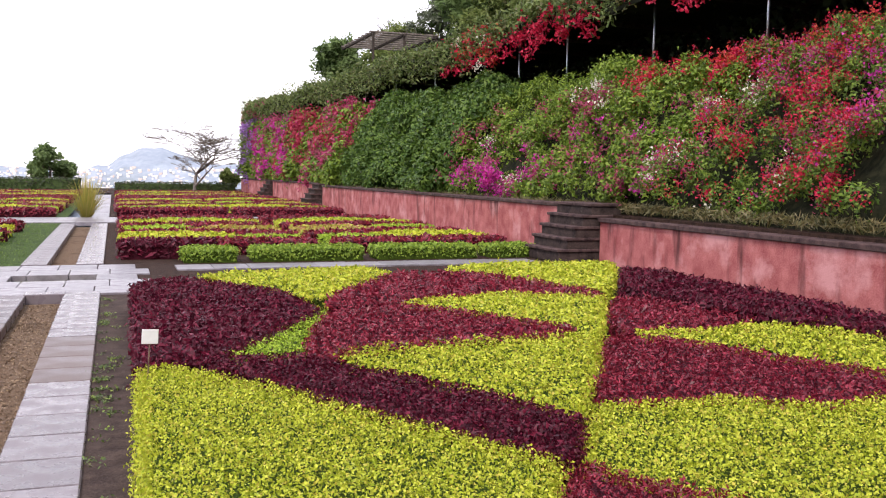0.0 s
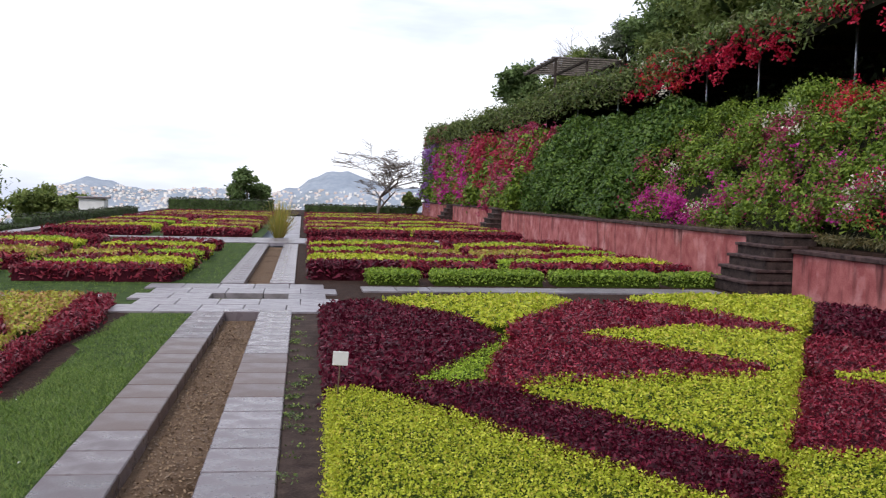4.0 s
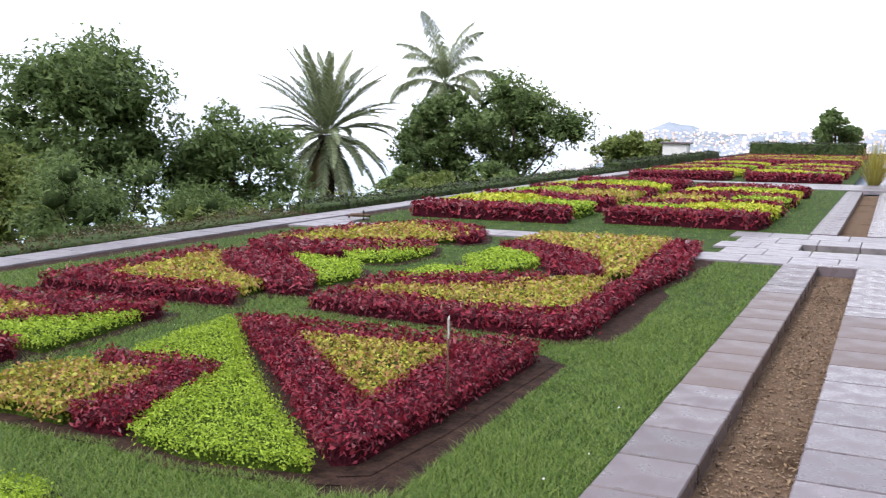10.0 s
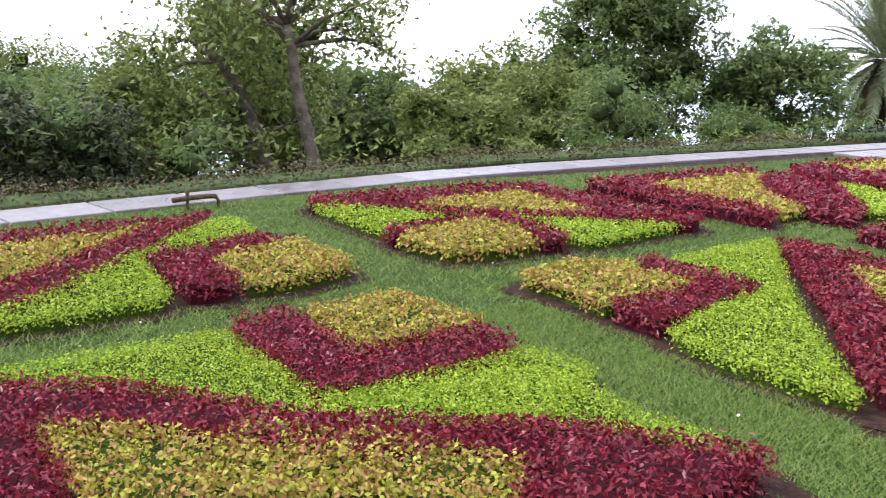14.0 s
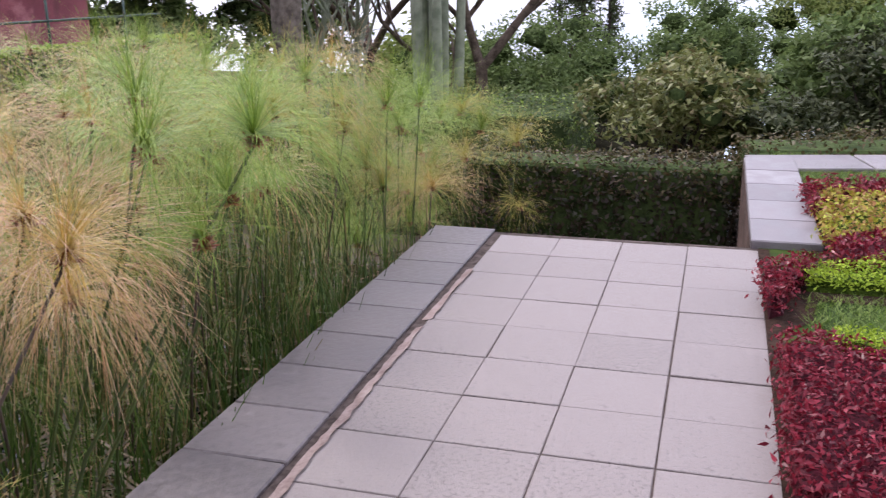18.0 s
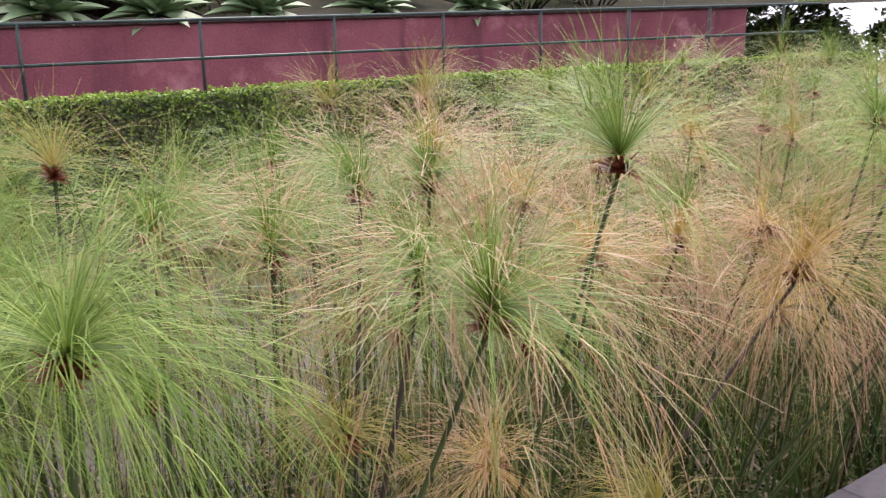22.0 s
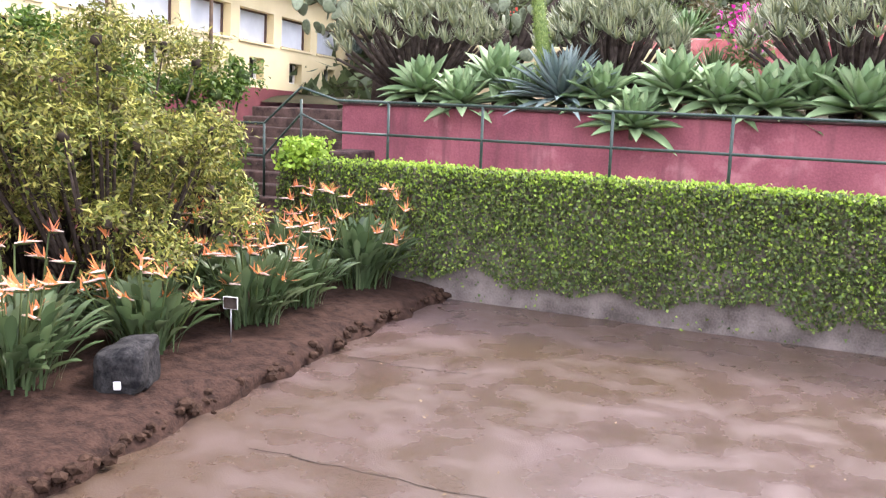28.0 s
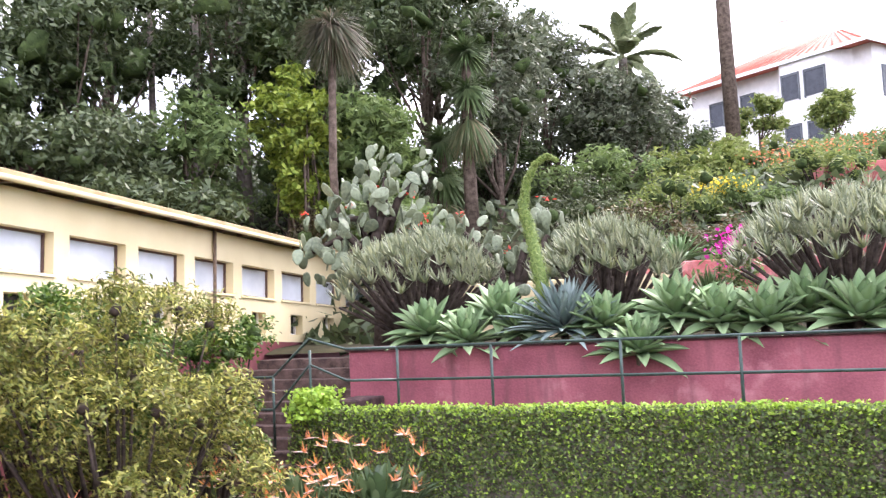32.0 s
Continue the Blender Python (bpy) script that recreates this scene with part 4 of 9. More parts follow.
# bare soil at the feet of the nearer beds
SOILS = (
    [(-2.69, 4.16), (-2.35, 3.82), (-2.02, 4.02), (-2.06, 5.4), (-2.08, 6.74), (-2.4, 7.0), (-2.46, 4.59)],
    [(-2.50, 7.7), (-2.02, 7.62), (-1.95, 8.11), (-2.05, 10.1), (-2.53, 11.19)],
    [(-3.72, 3.86), (-2.44, 4.05), (-2.03, 3.96), (-2.07, 4.22), (-2.57, 4.25), (-3.80, 4.11)],
    [(-5.07, 3.84), (-4.36, 3.92), (-4.33, 4.18), (-5.26, 4.11)],
    [(-5.17, 3.94), (-4.12, 3.90), (-4.03, 4.20), (-5.22, 4.13)],
    [(-2.44, 10.91), (-2.16, 11.00), (-2.07, 13.04), (-2.38, 13.39)],
    [(-3.46, 3.89), (-2.10, 3.91), (-2.13, 4.07), (-3.58, 4.03)],
    [(-2.46, 2.97), (-2.07, 3.04), (-2.10, 3.16), (-2.38, 3.17)],
)
for k, pts in enumerate(SOILS):
    tagged(part("soil_patch", sheet(pts, 0.003 + 0.0001 * k), M_SOIL), "dark turned soil beside a plant block", "soil", kind="structure")


# ---- lawn blades ----
def grass(name, spans, seed, avoid):
    r = rng(seed)
    out = []
    for x0, x1, y0, y1, dens in spans:
        p = np.column_stack([r.uniform(x0, x1, int(dens * (x1 - x0) * (y1 - y0))), np.zeros(int(dens * (x1 - x0) * (y1 - y0)))])
        p[:, 1] = r.uniform(y0, y1, len(p))
        keep = np.ones(len(p), bool)
        for poly in avoid:
            a = np.array(poly)
            near = (p[:, 0] > a[:, 0].min()) & (p[:, 0] < a[:, 0].max()) & (p[:, 1] > a[:, 1].min()) & (p[:, 1] < a[:, 1].max()) & keep
            k = np.where(near)[0]
            keep[k[inside(poly, p[k])]] = False
        out.append((p[keep], np.full(keep.sum(), 0.02 + 0.35 / math.sqrt(dens))))
    p, wd = np.vstack([o[0] for o in out]), np.concatenate([o[1] for o in out])
    n = len(p)
    a = r.uniform(0, 2 * np.pi, n)
    h = r.uniform(0.015, 0.042, n) * (1 + 0.4 * np.sin(p[:, 0] * 2.1) * np.sin(p[:, 1] * 1.7))
    lean = r.uniform(0.4, 2.2, n) * h
    w = 0.105 * wd
    base = np.column_stack([p, np.zeros(n)])
    side = np.column_stack([-np.sin(a), np.cos(a), 0 * a]) * w[:, None]
    tip = base + np.column_stack([np.cos(a) * lean, np.sin(a) * lean, h])
    v = np.stack([base - side, base + side, tip], 1).reshape(-1, 3)
    ob = new(name, mesh_of(name, v, np.arange(3 * n).reshape(n, 3), M_GRASS))
    tagged(ob, "short damp green grass blades on the lawn", "grass", kind="stuff")


AVOID = [grown(p, 0.07) for p in PATCHES if max(q[0] for q in p) < 0.0] + list(SOILS)
grass("lawn_grass", ((-4.8, -1.24, 1.2, 5.0, 12000), (-5.2, -1.24, 5.0, 9.0, 6000), (-9.6, -4.8, 0.5, 9.0, 2600), (-5.0, -1.24, 9.0, 13.0, 2200),
                     (-9.6, -5.0, 9.0, 14.3, 450), (-9.6, -1.3, 15.4, 31.0, 130)), 7, AVOID)


def strip_weeds():
    r = rng(8)
    c = np.stack([0.17 + 0.16 * r.rand(70) ** 2, r.uniform(1.3, 12.6, 70)], -1)
    k = np.repeat(np.arange(70), r.randint(4, 34, 70))
    p = np.column_stack([c[k] + r.normal(0, 0.035, (len(k), 2)), 0.012 + 0.02 * r.rand(len(k))])
    tagged(new("strip_weeds", leaves("strip_weeds", p, np.tile([0, 0, 1.0], (len(k), 1)), 0.024, 0.015, M_IVY, r, spread=1.5)), "small green weeds on the soil strip", "weeds", kind="stuff")


strip_weeds()
M_LITTER = leafy("leaf_litter", (0.09, 0.05, 0.025), (0.20, 0.12, 0.06), (0.30, 0.20, 0.11), (0.14, 0.08, 0.045), through_light=0)


def litter():
    """Dead leaves in the dry channel, and pale petals on the lawn."""
    r = rng(9)
    n = 5200
    p = np.stack([r.uniform(-0.79, -0.34, n), 0.4 + 12.5 * r.rand(n) ** 1.4, np.full(n, -0.082)], -1)
    tagged(new("channel_litter", leaves("channel_litter", p, np.tile([0, 0, 1.0], (n, 1)), 0.03, 0.013, M_LITTER, r, spread=0.6)), "brown dead leaves lying in the dry channel", "leaf litter", kind="stuff")
    n = 60
    p = np.stack([r.uniform(-6.5, -1.3, n), r.uniform(1.0, 10.0, n), np.full(n, 0.05)], -1)
    tagged(new("fallen_petals", leaves("fallen_petals", p, np.tile([0, 0, 1.0], (n, 1)), 0.018, 0.013, M_WHITE, r, spread=0.5)), "pale fallen petals and clover on the lawn", "petals", kind="stuff")
    n = 90
    p = np.stack([r.uniform(-3.0, 4.0, n), r.uniform(-10.0, -5.0, n), np.full(n, -0.994)], -1)
    tagged(new("yard_litter", leaves("yard_litter", p, np.tile([0, 0, 1.0], (n, 1)), 0.04, 0.02, M_DRY, r, spread=0.3)), "small dry leaves scattered on the wet yard", "leaf litter", kind="stuff")
    for x, y, k in ((-2.95, -0.53, 60), (-1.55, -0.13, 14), (-1.6, -1.75, 90)):
        p = np.stack([x + r.normal(0, 0.025, k), y + r.normal(0, 0.02, k), 0.01 + 0.03 * r.rand(k)], -1)
        tagged(new("joint_weed", leaves("joint_weed", p, np.tile([0, 0, 1.0], (k, 1)), 0.04, 0.014, M_VINE, r, spread=2.5)), "small green weed in a terrace joint", "weed")


litter()

# ---- pink retaining wall, its cap and its steps ----
WX = 9.2
wall = thing("wall_east", "weathered pink retaining wall with a dark basalt cap", "wall", kind="structure")
part("render_face", boxes(((WX, -0.5, -0.1), (WX + 0.35, 15.9, 0.80)), bevel=0.01), M_PINK, wall)
part("render_face", boxes(((WX, 17.6, -0.1), (WX + 0.35, 41.5, 1.04)), bevel=0.01), M_PINK, wall)
part("render_face", boxes(((WX, 43.0, -0.1), (WX + 0.35, 55.5, 1.12)), bevel=0.01), M_PINK, wall)
part("render_face", boxes(((WX, 57.0, -0.1), (WX + 0.35, 70.0, 1.12)), bevel=0.01), M_PINK, wall)
for y0, y1, z in ((-0.5, 15.9, 0.80), (17.6, 41.5, 1.04), (43.0, 55.5, 1.12), (57.0, 70.0, 1.12)):
    n = max(1, int((y1 - y0) / 0.9))
    for k in range(n):
        a, b = y0 + (y1 - y0) * k / n, y0 + (y1 - y0) * (k + 1) / n - 0.008
        part("cap_stone", boxes(((WX - 0.05, a, z), (WX + 0.38, b, z + 0.075 + 0.008 * r_.rand())), bevel=0.01), M_CAP, wall)


M_STEPDARK = surface("damp_basalt_step", (0.022, 0.016, 0.015), (0.075, 0.052, 0.046), 6, 0.85, 0.8, 50, 0.5, spot=(0.24, 0.22, 0.19), spot_at=0.72, spot_scale=7)


def steps(y0, top, n=5):
    """Rough stone steps that stick out of the wall towards the garden."""
    st = thing("wall_steps", "rough lichen-spotted basalt steps up the pink wall", "steps")
    for k in range(n):
        z = top * (k + 1) / n
        part("step", boxes(((WX - 0.17 * (n - k), y0, z - top / n), (WX + 0.5, y0 + 1.5, z)), bevel=0.02), M_STEPDARK, st)
        part("step_nosing", boxes(((WX - 0.17 * (n - k) - 0.04, y0 - 0.03, z - 0.01), (WX + 0.5, y0 + 1.53, z + 0.05)), bevel=0.012), M_CAP, st)
    return st


steps(15.95, 1.10)
steps(41.5, 1.12)
steps(55.5, 1.12)


# ---- plants with trunks ----
def crown_points(blobs, count, r):
    """Points and normals of leaves in clumps that stand out from a cloud of rough, flattened balls."""
    b = np.array(blobs, float)
    w = b[:, 3] ** 2
    k = r.choice(len(b), count, p=w / w.sum())
    m = 15
    dirs = unit(r.normal(size=(len(b), m, 3)))
    dirs[:, :, 2] = np.where(dirs[:, :, 2] < -0.4, -dirs[:, :, 2], dirs[:, :, 2])
    out = r.uniform(0.55, 1.0, (len(b), m))
    j = r.randint(0, m, count)
    d = dirs[k, j]
    p = b[k, :3] + (d * out[k, j, None] + r.normal(0, 0.17, (count, 3))) * b[k, 3, None] * np.array([1, 1, 0.78])
    fill = r.rand(count) < 0.25
    f = unit(r.normal(size=(count, 3)))
    p[fill] = (b[k, :3] + f * (b[k, 3] * r.uniform(0.35, 0.95, count))[:, None])[fill]
    return p, unit(0.6 * d + np.array([0, 0, 0.7]))


def tree(name, at, height, spread, leaf, label, seed, count=4000, size=0.16, trunk=0.16, low=0.3, blobs=16, lean=(0, 0), bark=None, category="tree",
         ball=0.3, flat=1.0, bare=False, limbs=7, core=True):
    """A tapered trunk, forking limbs and a crown of many leaf clumps with gaps."""
    r = rng(seed)
    top = thing(name, label, category, at)
    h0 = height * low
    bm = bmesh.new()
    knee = Vector((lean[0] * 0.4, lean[1] * 0.4, h0))
    tube(bm, [(0, 0, -0.3), (lean[0] * 0.15, lean[1] * 0.15, h0 * 0.5), knee, (lean[0] * 0.7, lean[1] * 0.7, height * 0.62)], [trunk * 1.25, trunk, trunk * 0.8, trunk * 0.4])
    centres = []
    for k in range(blobs):
        v = unit(r.normal(size=3)) * r.uniform(0.45, 1.0)
        half = (height - h0) / 2
        wide = spread * (1.0 - 0.25 * max(0.0, v[2]))
        centres.append((lean[0] + 0.74 * wide * v[0], lean[1] + 0.74 * wide * v[1] * flat, h0 + half + 0.78 * half * v[2], (ball / 0.26) * 0.34 * min(spread, half * 1.2) * r.uniform(0.65, 1.15)))
    for c in centres[:limbs]:
        mid = (knee + Vector(c[:3])) / 2 + Vector((r.normal(0, 0.2), r.normal(0, 0.2), -0.05 * height))
        tube(bm, [knee * 0.9, mid, Vector(c[:3])], [trunk * 0.5, trunk * 0.3, trunk * 0.1], 5)
    part("trunk", bm, bark or M_BARK, top)
    if not bare:
        if core:
            # balls added inside the crown, coloured as its shaded depth
            cb = bmesh.new()
            for c in centres:
                bmesh.ops.create_icosphere(cb, subdivisions=1, radius=c[3] * 0.34, matrix=Matrix.Translation(c[:3]) @ Matrix.Diagonal((1, 1, 0.75, 1)))
            for v in cb.verts:
                v.co += 0.22 * c[3] * Vector((math.sin(v.co.y * 5 + v.co.z * 3), math.sin(v.co.z * 6 + v.co.x * 4), math.sin(v.co.x * 5 + v.co.y * 4)))
            part("crown_shade_core", cb, M_COREGREEN, top, smooth=True)
        p, n = crown_points(centres, int(count * 1.35), r)
        part("crown", leaves("crown", p, n, size * 1.45, size * 0.8, leaf, r, droop=0.7, spread=1.3, plain=True), None, top)
    return top


def bare_tree(name, at, height, spread, label, seed, trunk=0.12, bark=None, forks=5, low=0.22, fit=None, thin=0.0):
    """A leafless tree whose limbs fork again and again into fine twigs."""
    r = rng(seed)
    top = thing(name, label, "tree", at)
    bm, stem = bmesh.new(), bmesh.new()

    twigs = []

    def grow(p, d, ln, rad, depth):
        bend = Vector(r.normal(0, 0.16, 3))
        q = p + d * ln * 0.5 + bend * ln * 0.15
        e = q + (d + bend).normalized() * ln * 0.5
        twigs.append((p, q, e, rad, depth))
        if depth >= forks:
            return
        for j in range(3 if depth else 4):
            a = r.uniform(0, 6.28)
            side = Vector((math.cos(a), math.sin(a), 0))
            nd = (d * 0.75 + side * spread * r.uniform(0.5, 1.0) + Vector((0, 0, 0.18 if depth < 2 else -0.02))).normalized()
            grow(e if j else q, nd, ln * r.uniform(0.6, 0.85), rad * 0.58, depth + 1)

    grow(Vector((0, 0, -0.2)), Vector((0.06, 0.03, 1)).normalized(), height * low + 0.2, trunk, 0)
    size = (1.0, 1.0, 1.0)
    if fit:
        size = [want / np.percentile([abs(w[2][a]) for w in twigs], 97) for a, want in enumerate((fit[0], fit[0], fit[1]))]
    for p, q, e, rad, depth in twigs:
        tube(bm if depth > 1 else stem, [Vector([c * k for c, k in zip(v, size)]) for v in (p, q, e)], [max(rad * k, thin) for k in (1, 0.85, 0.7)], 5 if depth < 3 else 3, False)
    part("trunk", stem, bark or M_GREYBARK, top)
    part("branch_tangle", bm, bark or M_GREYBARK, top)
    return top


def shrub(name, at, rx, ry, h, leaf, label, seed, count=2500, size=0.08, category="shrub", group="", clumps=14, low=0.25, slim=0.5, core=None):
    """A low mass of leaves on a tangle of stems."""
    r = rng(seed)
    top = thing(name, label, category, at, group)
    bm = bmesh.new()
    cs = []
    for k in range(clumps):
        a, u = r.uniform(0, 2 * math.pi), r.rand() ** 0.5
        c = (rx * 0.75 * u * math.cos(a), ry * 0.75 * u * math.sin(a), h * r.uniform(low, 0.8), min(h, rx, ry) * r.uniform(0.28, 0.45) * (14 / clumps) ** 0.4)
        cs.append(c)
        tube(bm, [(c[0] * 0.2, c[1] * 0.2, -0.05), (c[0] * 0.7, c[1] * 0.7, c[2] * 0.6), c[:3]], [0.03, 0.02, 0.008], 5)
    part("stem_tangle", bm, M_DARKBARK, top)
    # added dark balls stand in for shade among the shrub's stems
    cb = bmesh.new()
    for c in cs:
        bmesh.ops.create_icosphere(cb, subdivisions=1, radius=c[3] * (0.16 if core else 0.36), matrix=Matrix.Translation(c[:3]))
    part("crown_shade_core", cb, core or M_COREGREEN, top, smooth=True)
    p, n = crown_points(cs, int(count * 1.25), r)
    p[:, 2] = np.maximum(p[:, 2], 0.02)
    part("leaf_coat", leaves("leaf_coat", p, n, size, size * slim, leaf, r, droop=0.6, spread=1.3, plain=at[0] < -11 or at[1] < -14), None, top)
    return top


def hedge(name, x0, x1, y0, y1, z0, z1, leaf, label, seed, dens=260, size=0.06, bulge=0.04):
    """A clipped hedge: a twiggy core with inner shade put into its colour and a skin of small leaves on the top and all
    sides.
    """
    r = rng(seed)
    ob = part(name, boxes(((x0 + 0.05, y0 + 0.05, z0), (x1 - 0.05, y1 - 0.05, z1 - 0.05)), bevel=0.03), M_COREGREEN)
    tagged(ob, label, "hedge")
    dx, dy, dz = x1 - x0, y1 - y0, z1 - z0
    faces = [((x0, y0, z1), (dx, 0, 0), (0, dy, 0), (0, 0, 1)), ((x0, y0, z0), (dx, 0, 0), (0, 0, dz), (0, -1, 0.2)), ((x0, y1, z0), (dx, 0, 0), (0, 0, dz), (0, 1, 0.2)),
             ((x0, y0, z0), (0, dy, 0), (0, 0, dz), (-1, 0, 0.2)), ((x1, y0, z0), (0, dy, 0), (0, 0, dz), (1, 0, 0.2))]
    ps, ns = [], []
    for o, u, v, nn in faces:
        k = int(dens * np.linalg.norm(u) * np.linalg.norm(v))
        q = np.array(o) + r.rand(k, 1) * np.array(u) + r.rand(k, 1) * np.array(v)
        q += (bulge * (r.normal(size=(k, 1)) + np.sin(q[:, :1] * 2.3 + q[:, 1:2] * 1.9))) * np.array(nn)
        ps.append(q)
        ns.append(np.tile(nn, (k, 1)).astype(float))
    part("leaf_coat", leaves("leaf_coat", np.vstack(ps), np.vstack(ns), size, size * 0.55, leaf, r, droop=0.5, spread=1.2), None, ob)
    return ob


# ---- bank, bougainvillea and pergola above the pink wall ----
def top_x(y):
    return 12.6 - 2.3 * np.clip((np.asarray(y, float) - 32) / 36, 0, 1)


def bank_point(y, s, r=None):
    """A place on the planted bank: s from 0 at the wall to 1 at the pergola."""
    y, s = np.asarray(y, float), np.asarray(s, float)
    x = 9.75 + (top_x(y) - 9.75) * s
    z = 1.0 + (3.1 + 0.45 * np.clip((y - 20) / 12, 0, 1)) * np.sin(np.clip(s, 0, 1) * 1.45) ** 0.9
    b = 0.30 * np.sin(y * 1.1 + 2 * s) * np.sin(s * 5 + y * 0.35) + 0.17 * np.sin(y * 2.9 + s * 7) * np.sin(s * 9 - y)
    return np.stack([x - 0.8 * b * (s > 0.02), y, z + 0.6 * b * (s > 0.02)], -1)


def bank_mesh(name, y0, y1, ny, ns, material, drop=0.12):
    yy, ss = np.meshgrid(np.linspace(y0, y1, ny), np.linspace(0, 1.0, ns))
    v = bank_point(yy, ss) + np.array([drop, 0, -drop])
    i = np.arange(ny * ns).reshape(ns, ny)
    f = np.stack([i[:-1, :-1], i[:-1, 1:], i[1:, 1:], i[1:, :-1]], -1).reshape(-1, 4)
    return mesh_of(name, v.reshape(-1, 3), f, material, True)


tagged(new("bank_soil", bank_mesh("bank_soil", -2, 71.5, 120, 8, M_SOIL, 0.3)), "dark planted bank above the pink wall", "bank", kind="structure")
M_DULLRED = petal("red_bract", (0.42, 0.03, 0.07))
M_VINEDARK = leafy("old_bougainvillea_leaf", (0.05, 0.09, 0.014), (0.09, 0.16, 0.022), (0.15, 0.24, 0.034), (0.24, 0.33, 0.05), (0.07, 0.12, 0.018), spec=0.25)
M_VINEMID = leafy("young_bougainvillea_leaf", (0.07, 0.12, 0.015), (0.12, 0.20, 0.024), (0.19, 0.28, 0.034), (0.27, 0.36, 0.05), (0.09, 0.15, 0.02), spec=0.25)
M_DRYGRASS = leafy("dry_verge_grass", (0.12, 0.09, 0.03), (0.20, 0.16, 0.06), (0.09, 0.10, 0.03), (0.28, 0.24, 0.12))


def bougainvillea(y0, y1, blooms, bloom_count, label, seed, leaf_amount=1.0, leaf=None, low=0.04):
    """One stretch of the bank: leaves in bulging clumps with dark hollows between, and one part for each bract colour in loose clusters."""
    r = rng(seed)
    # backing sheet in painted shade, seen between the leaf clumps
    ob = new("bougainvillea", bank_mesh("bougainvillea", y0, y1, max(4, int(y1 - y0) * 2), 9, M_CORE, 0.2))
    tagged(ob, label, "bougainvillea", "bank planting")
    size = float(np.clip(0.085 * (y0 + y1) / 40, 0.064, 0.2))
    out = np.array([-0.75, 0, 0.65])
    k = int(36 * (y1 - y0) * min(1.0, 0.11 / size + 0.3))
    cy, cs = r.uniform(y0, y1, k), low + (0.90 - low) * r.rand(k) ** 1.1
    rad = r.uniform(0.15, 0.36, k) * (1.0 + 1.2 * (size - 0.08) / 0.12)
    c = bank_point(cy, cs) + out * r.uniform(-0.12, 0.24, k)[:, None]
    m = np.maximum(6, (leaf_amount * 3.4 * rad**2 / size**2 * 3.1).astype(int))
    i = np.repeat(np.arange(k), m)
    d = unit(r.normal(size=(len(i), 3)) + 0.8 * out)
    p = c[i] + d * (rad[i] * r.uniform(0.65, 1.1, len(i)))[:, None]
    stray = r.rand(len(i)) < 0.025
    p[stray] += np.array([-0.12, 0, 0.28]) * r.rand(stray.sum(), 1)
    part("leaf_coat", leaves("leaf_coat", p, unit(d + np.array([0, 0, 0.5])), size, size * 0.66, leaf or M_VINE, r, droop=0.75, spread=1.1, plain=True), None, ob)
    for name, material, share, s0, s1, ya, yb in blooms:
        can = np.where((cs >= s0) & (cs <= s1) & (cy >= ya) & (cy <= yb))[0]
        if not len(can):
            can = np.arange(k)
        patch = 0.12 + (0.5 + 0.5 * np.sin(cy[can] * 1.7 + 5 * share) * np.sin(cs[can] * 7 + cy[can] * 0.8 + 9 * share)) ** 2
        j = r.choice(can, int(bloom_count * share), p=patch / patch.sum())
        bd = unit(r.normal(size=(len(j), 3)) * 0.55 + out)
        n = (12 + 70 * r.rand(len(j)) ** 1.8).astype(int)
        b = np.repeat(np.arange(len(j)), n)
        wide = (0.045 + 0.0011 * n)[b] * (0.6 + 5 * size)
        q = (c[j] + bd * (rad[j] * 1.02)[:, None])[b] + wide[:, None] * r.normal(0, 1, (len(b), 3))
        part(name, leaves(name, q, np.tile([-0.7, 0, 0.5], (len(q), 1)), size * 0.66, size * 0.6, material, r, droop=0.5, spread=3.0, plain=True), None, ob)


bougainvillea(1.0, 15.0, (("crimson_bract_mass", M_CRIMSON, 0.5, 0.03, 1.0, 1, 15), ("rose_bract_mass", M_ROSE, 0.32, 0.02, 0.9, 1, 15), ("magenta_bract_mass", M_MAGENTA, 0.13, 0.05, 0.7, 1, 15),
                          ("orange_bract_mass", M_ORANGE, 0.05, 0.6, 1.0, 9, 15), ("white_bract_mass", M_PALE, 0.03, 0.05, 0.5, 1, 15)), 1150,
              "bougainvillea thicket with crimson, magenta and white bracts", 21, 1.0, M_VINEDARK)
bougainvillea(15.0, 26.0, (("crimson_bract_mass", M_CRIMSON, 0.16, 0.5, 1.0, 15, 18.5), ("rose_bract_mass", M_ROSE, 0.40, 0.05, 0.6, 15, 26), ("magenta_bract_mass", M_MAGENTA, 0.08, 0.02, 0.3, 15, 26),
                           ("pink_bract_mass", M_MAGENTA, 0.28, 0.0, 0.10, 21, 25.8), ("orange_bract_mass", M_ORANGE, 0.08, 0.7, 1.0, 15, 18), ("white_bract_mass", M_PALE, 0.05, 0.05, 0.7, 15, 25)), 380,
              "light green bougainvillea with scattered rose and pink bracts", 22, 1.2, M_VINEMID)
bougainvillea(26.0, 40.0, (("rose_bract_mass", M_ROSE, 0.06, 0.0, 0.4, 26, 28),), 120, "dense dark green climber with hardly any flowers", 23, 1.5, M_CLIMB)
bougainvillea(40.0, 47.5, (("rose_bract_mass", M_ROSE, 0.7, 0.0, 0.9, 40, 47.5), ("crimson_bract_mass", M_DULLRED, 0.5, 0.2, 0.95, 40, 47.5)), 230,
              "bougainvillea with faded rose and red bracts", 24, 0.8, M_VINEMID)
bougainvillea(47.5, 56.0, (("crimson_bract_mass", M_DULLRED, 1.1, 0.1, 1.0, 47.5, 56), ("magenta_bract_mass", M_MAGENTA, 0.5, 0.0, 0.6, 50, 56)), 250, "bougainvillea covered in deep red bracts", 25, 0.9, M_VINEMID)
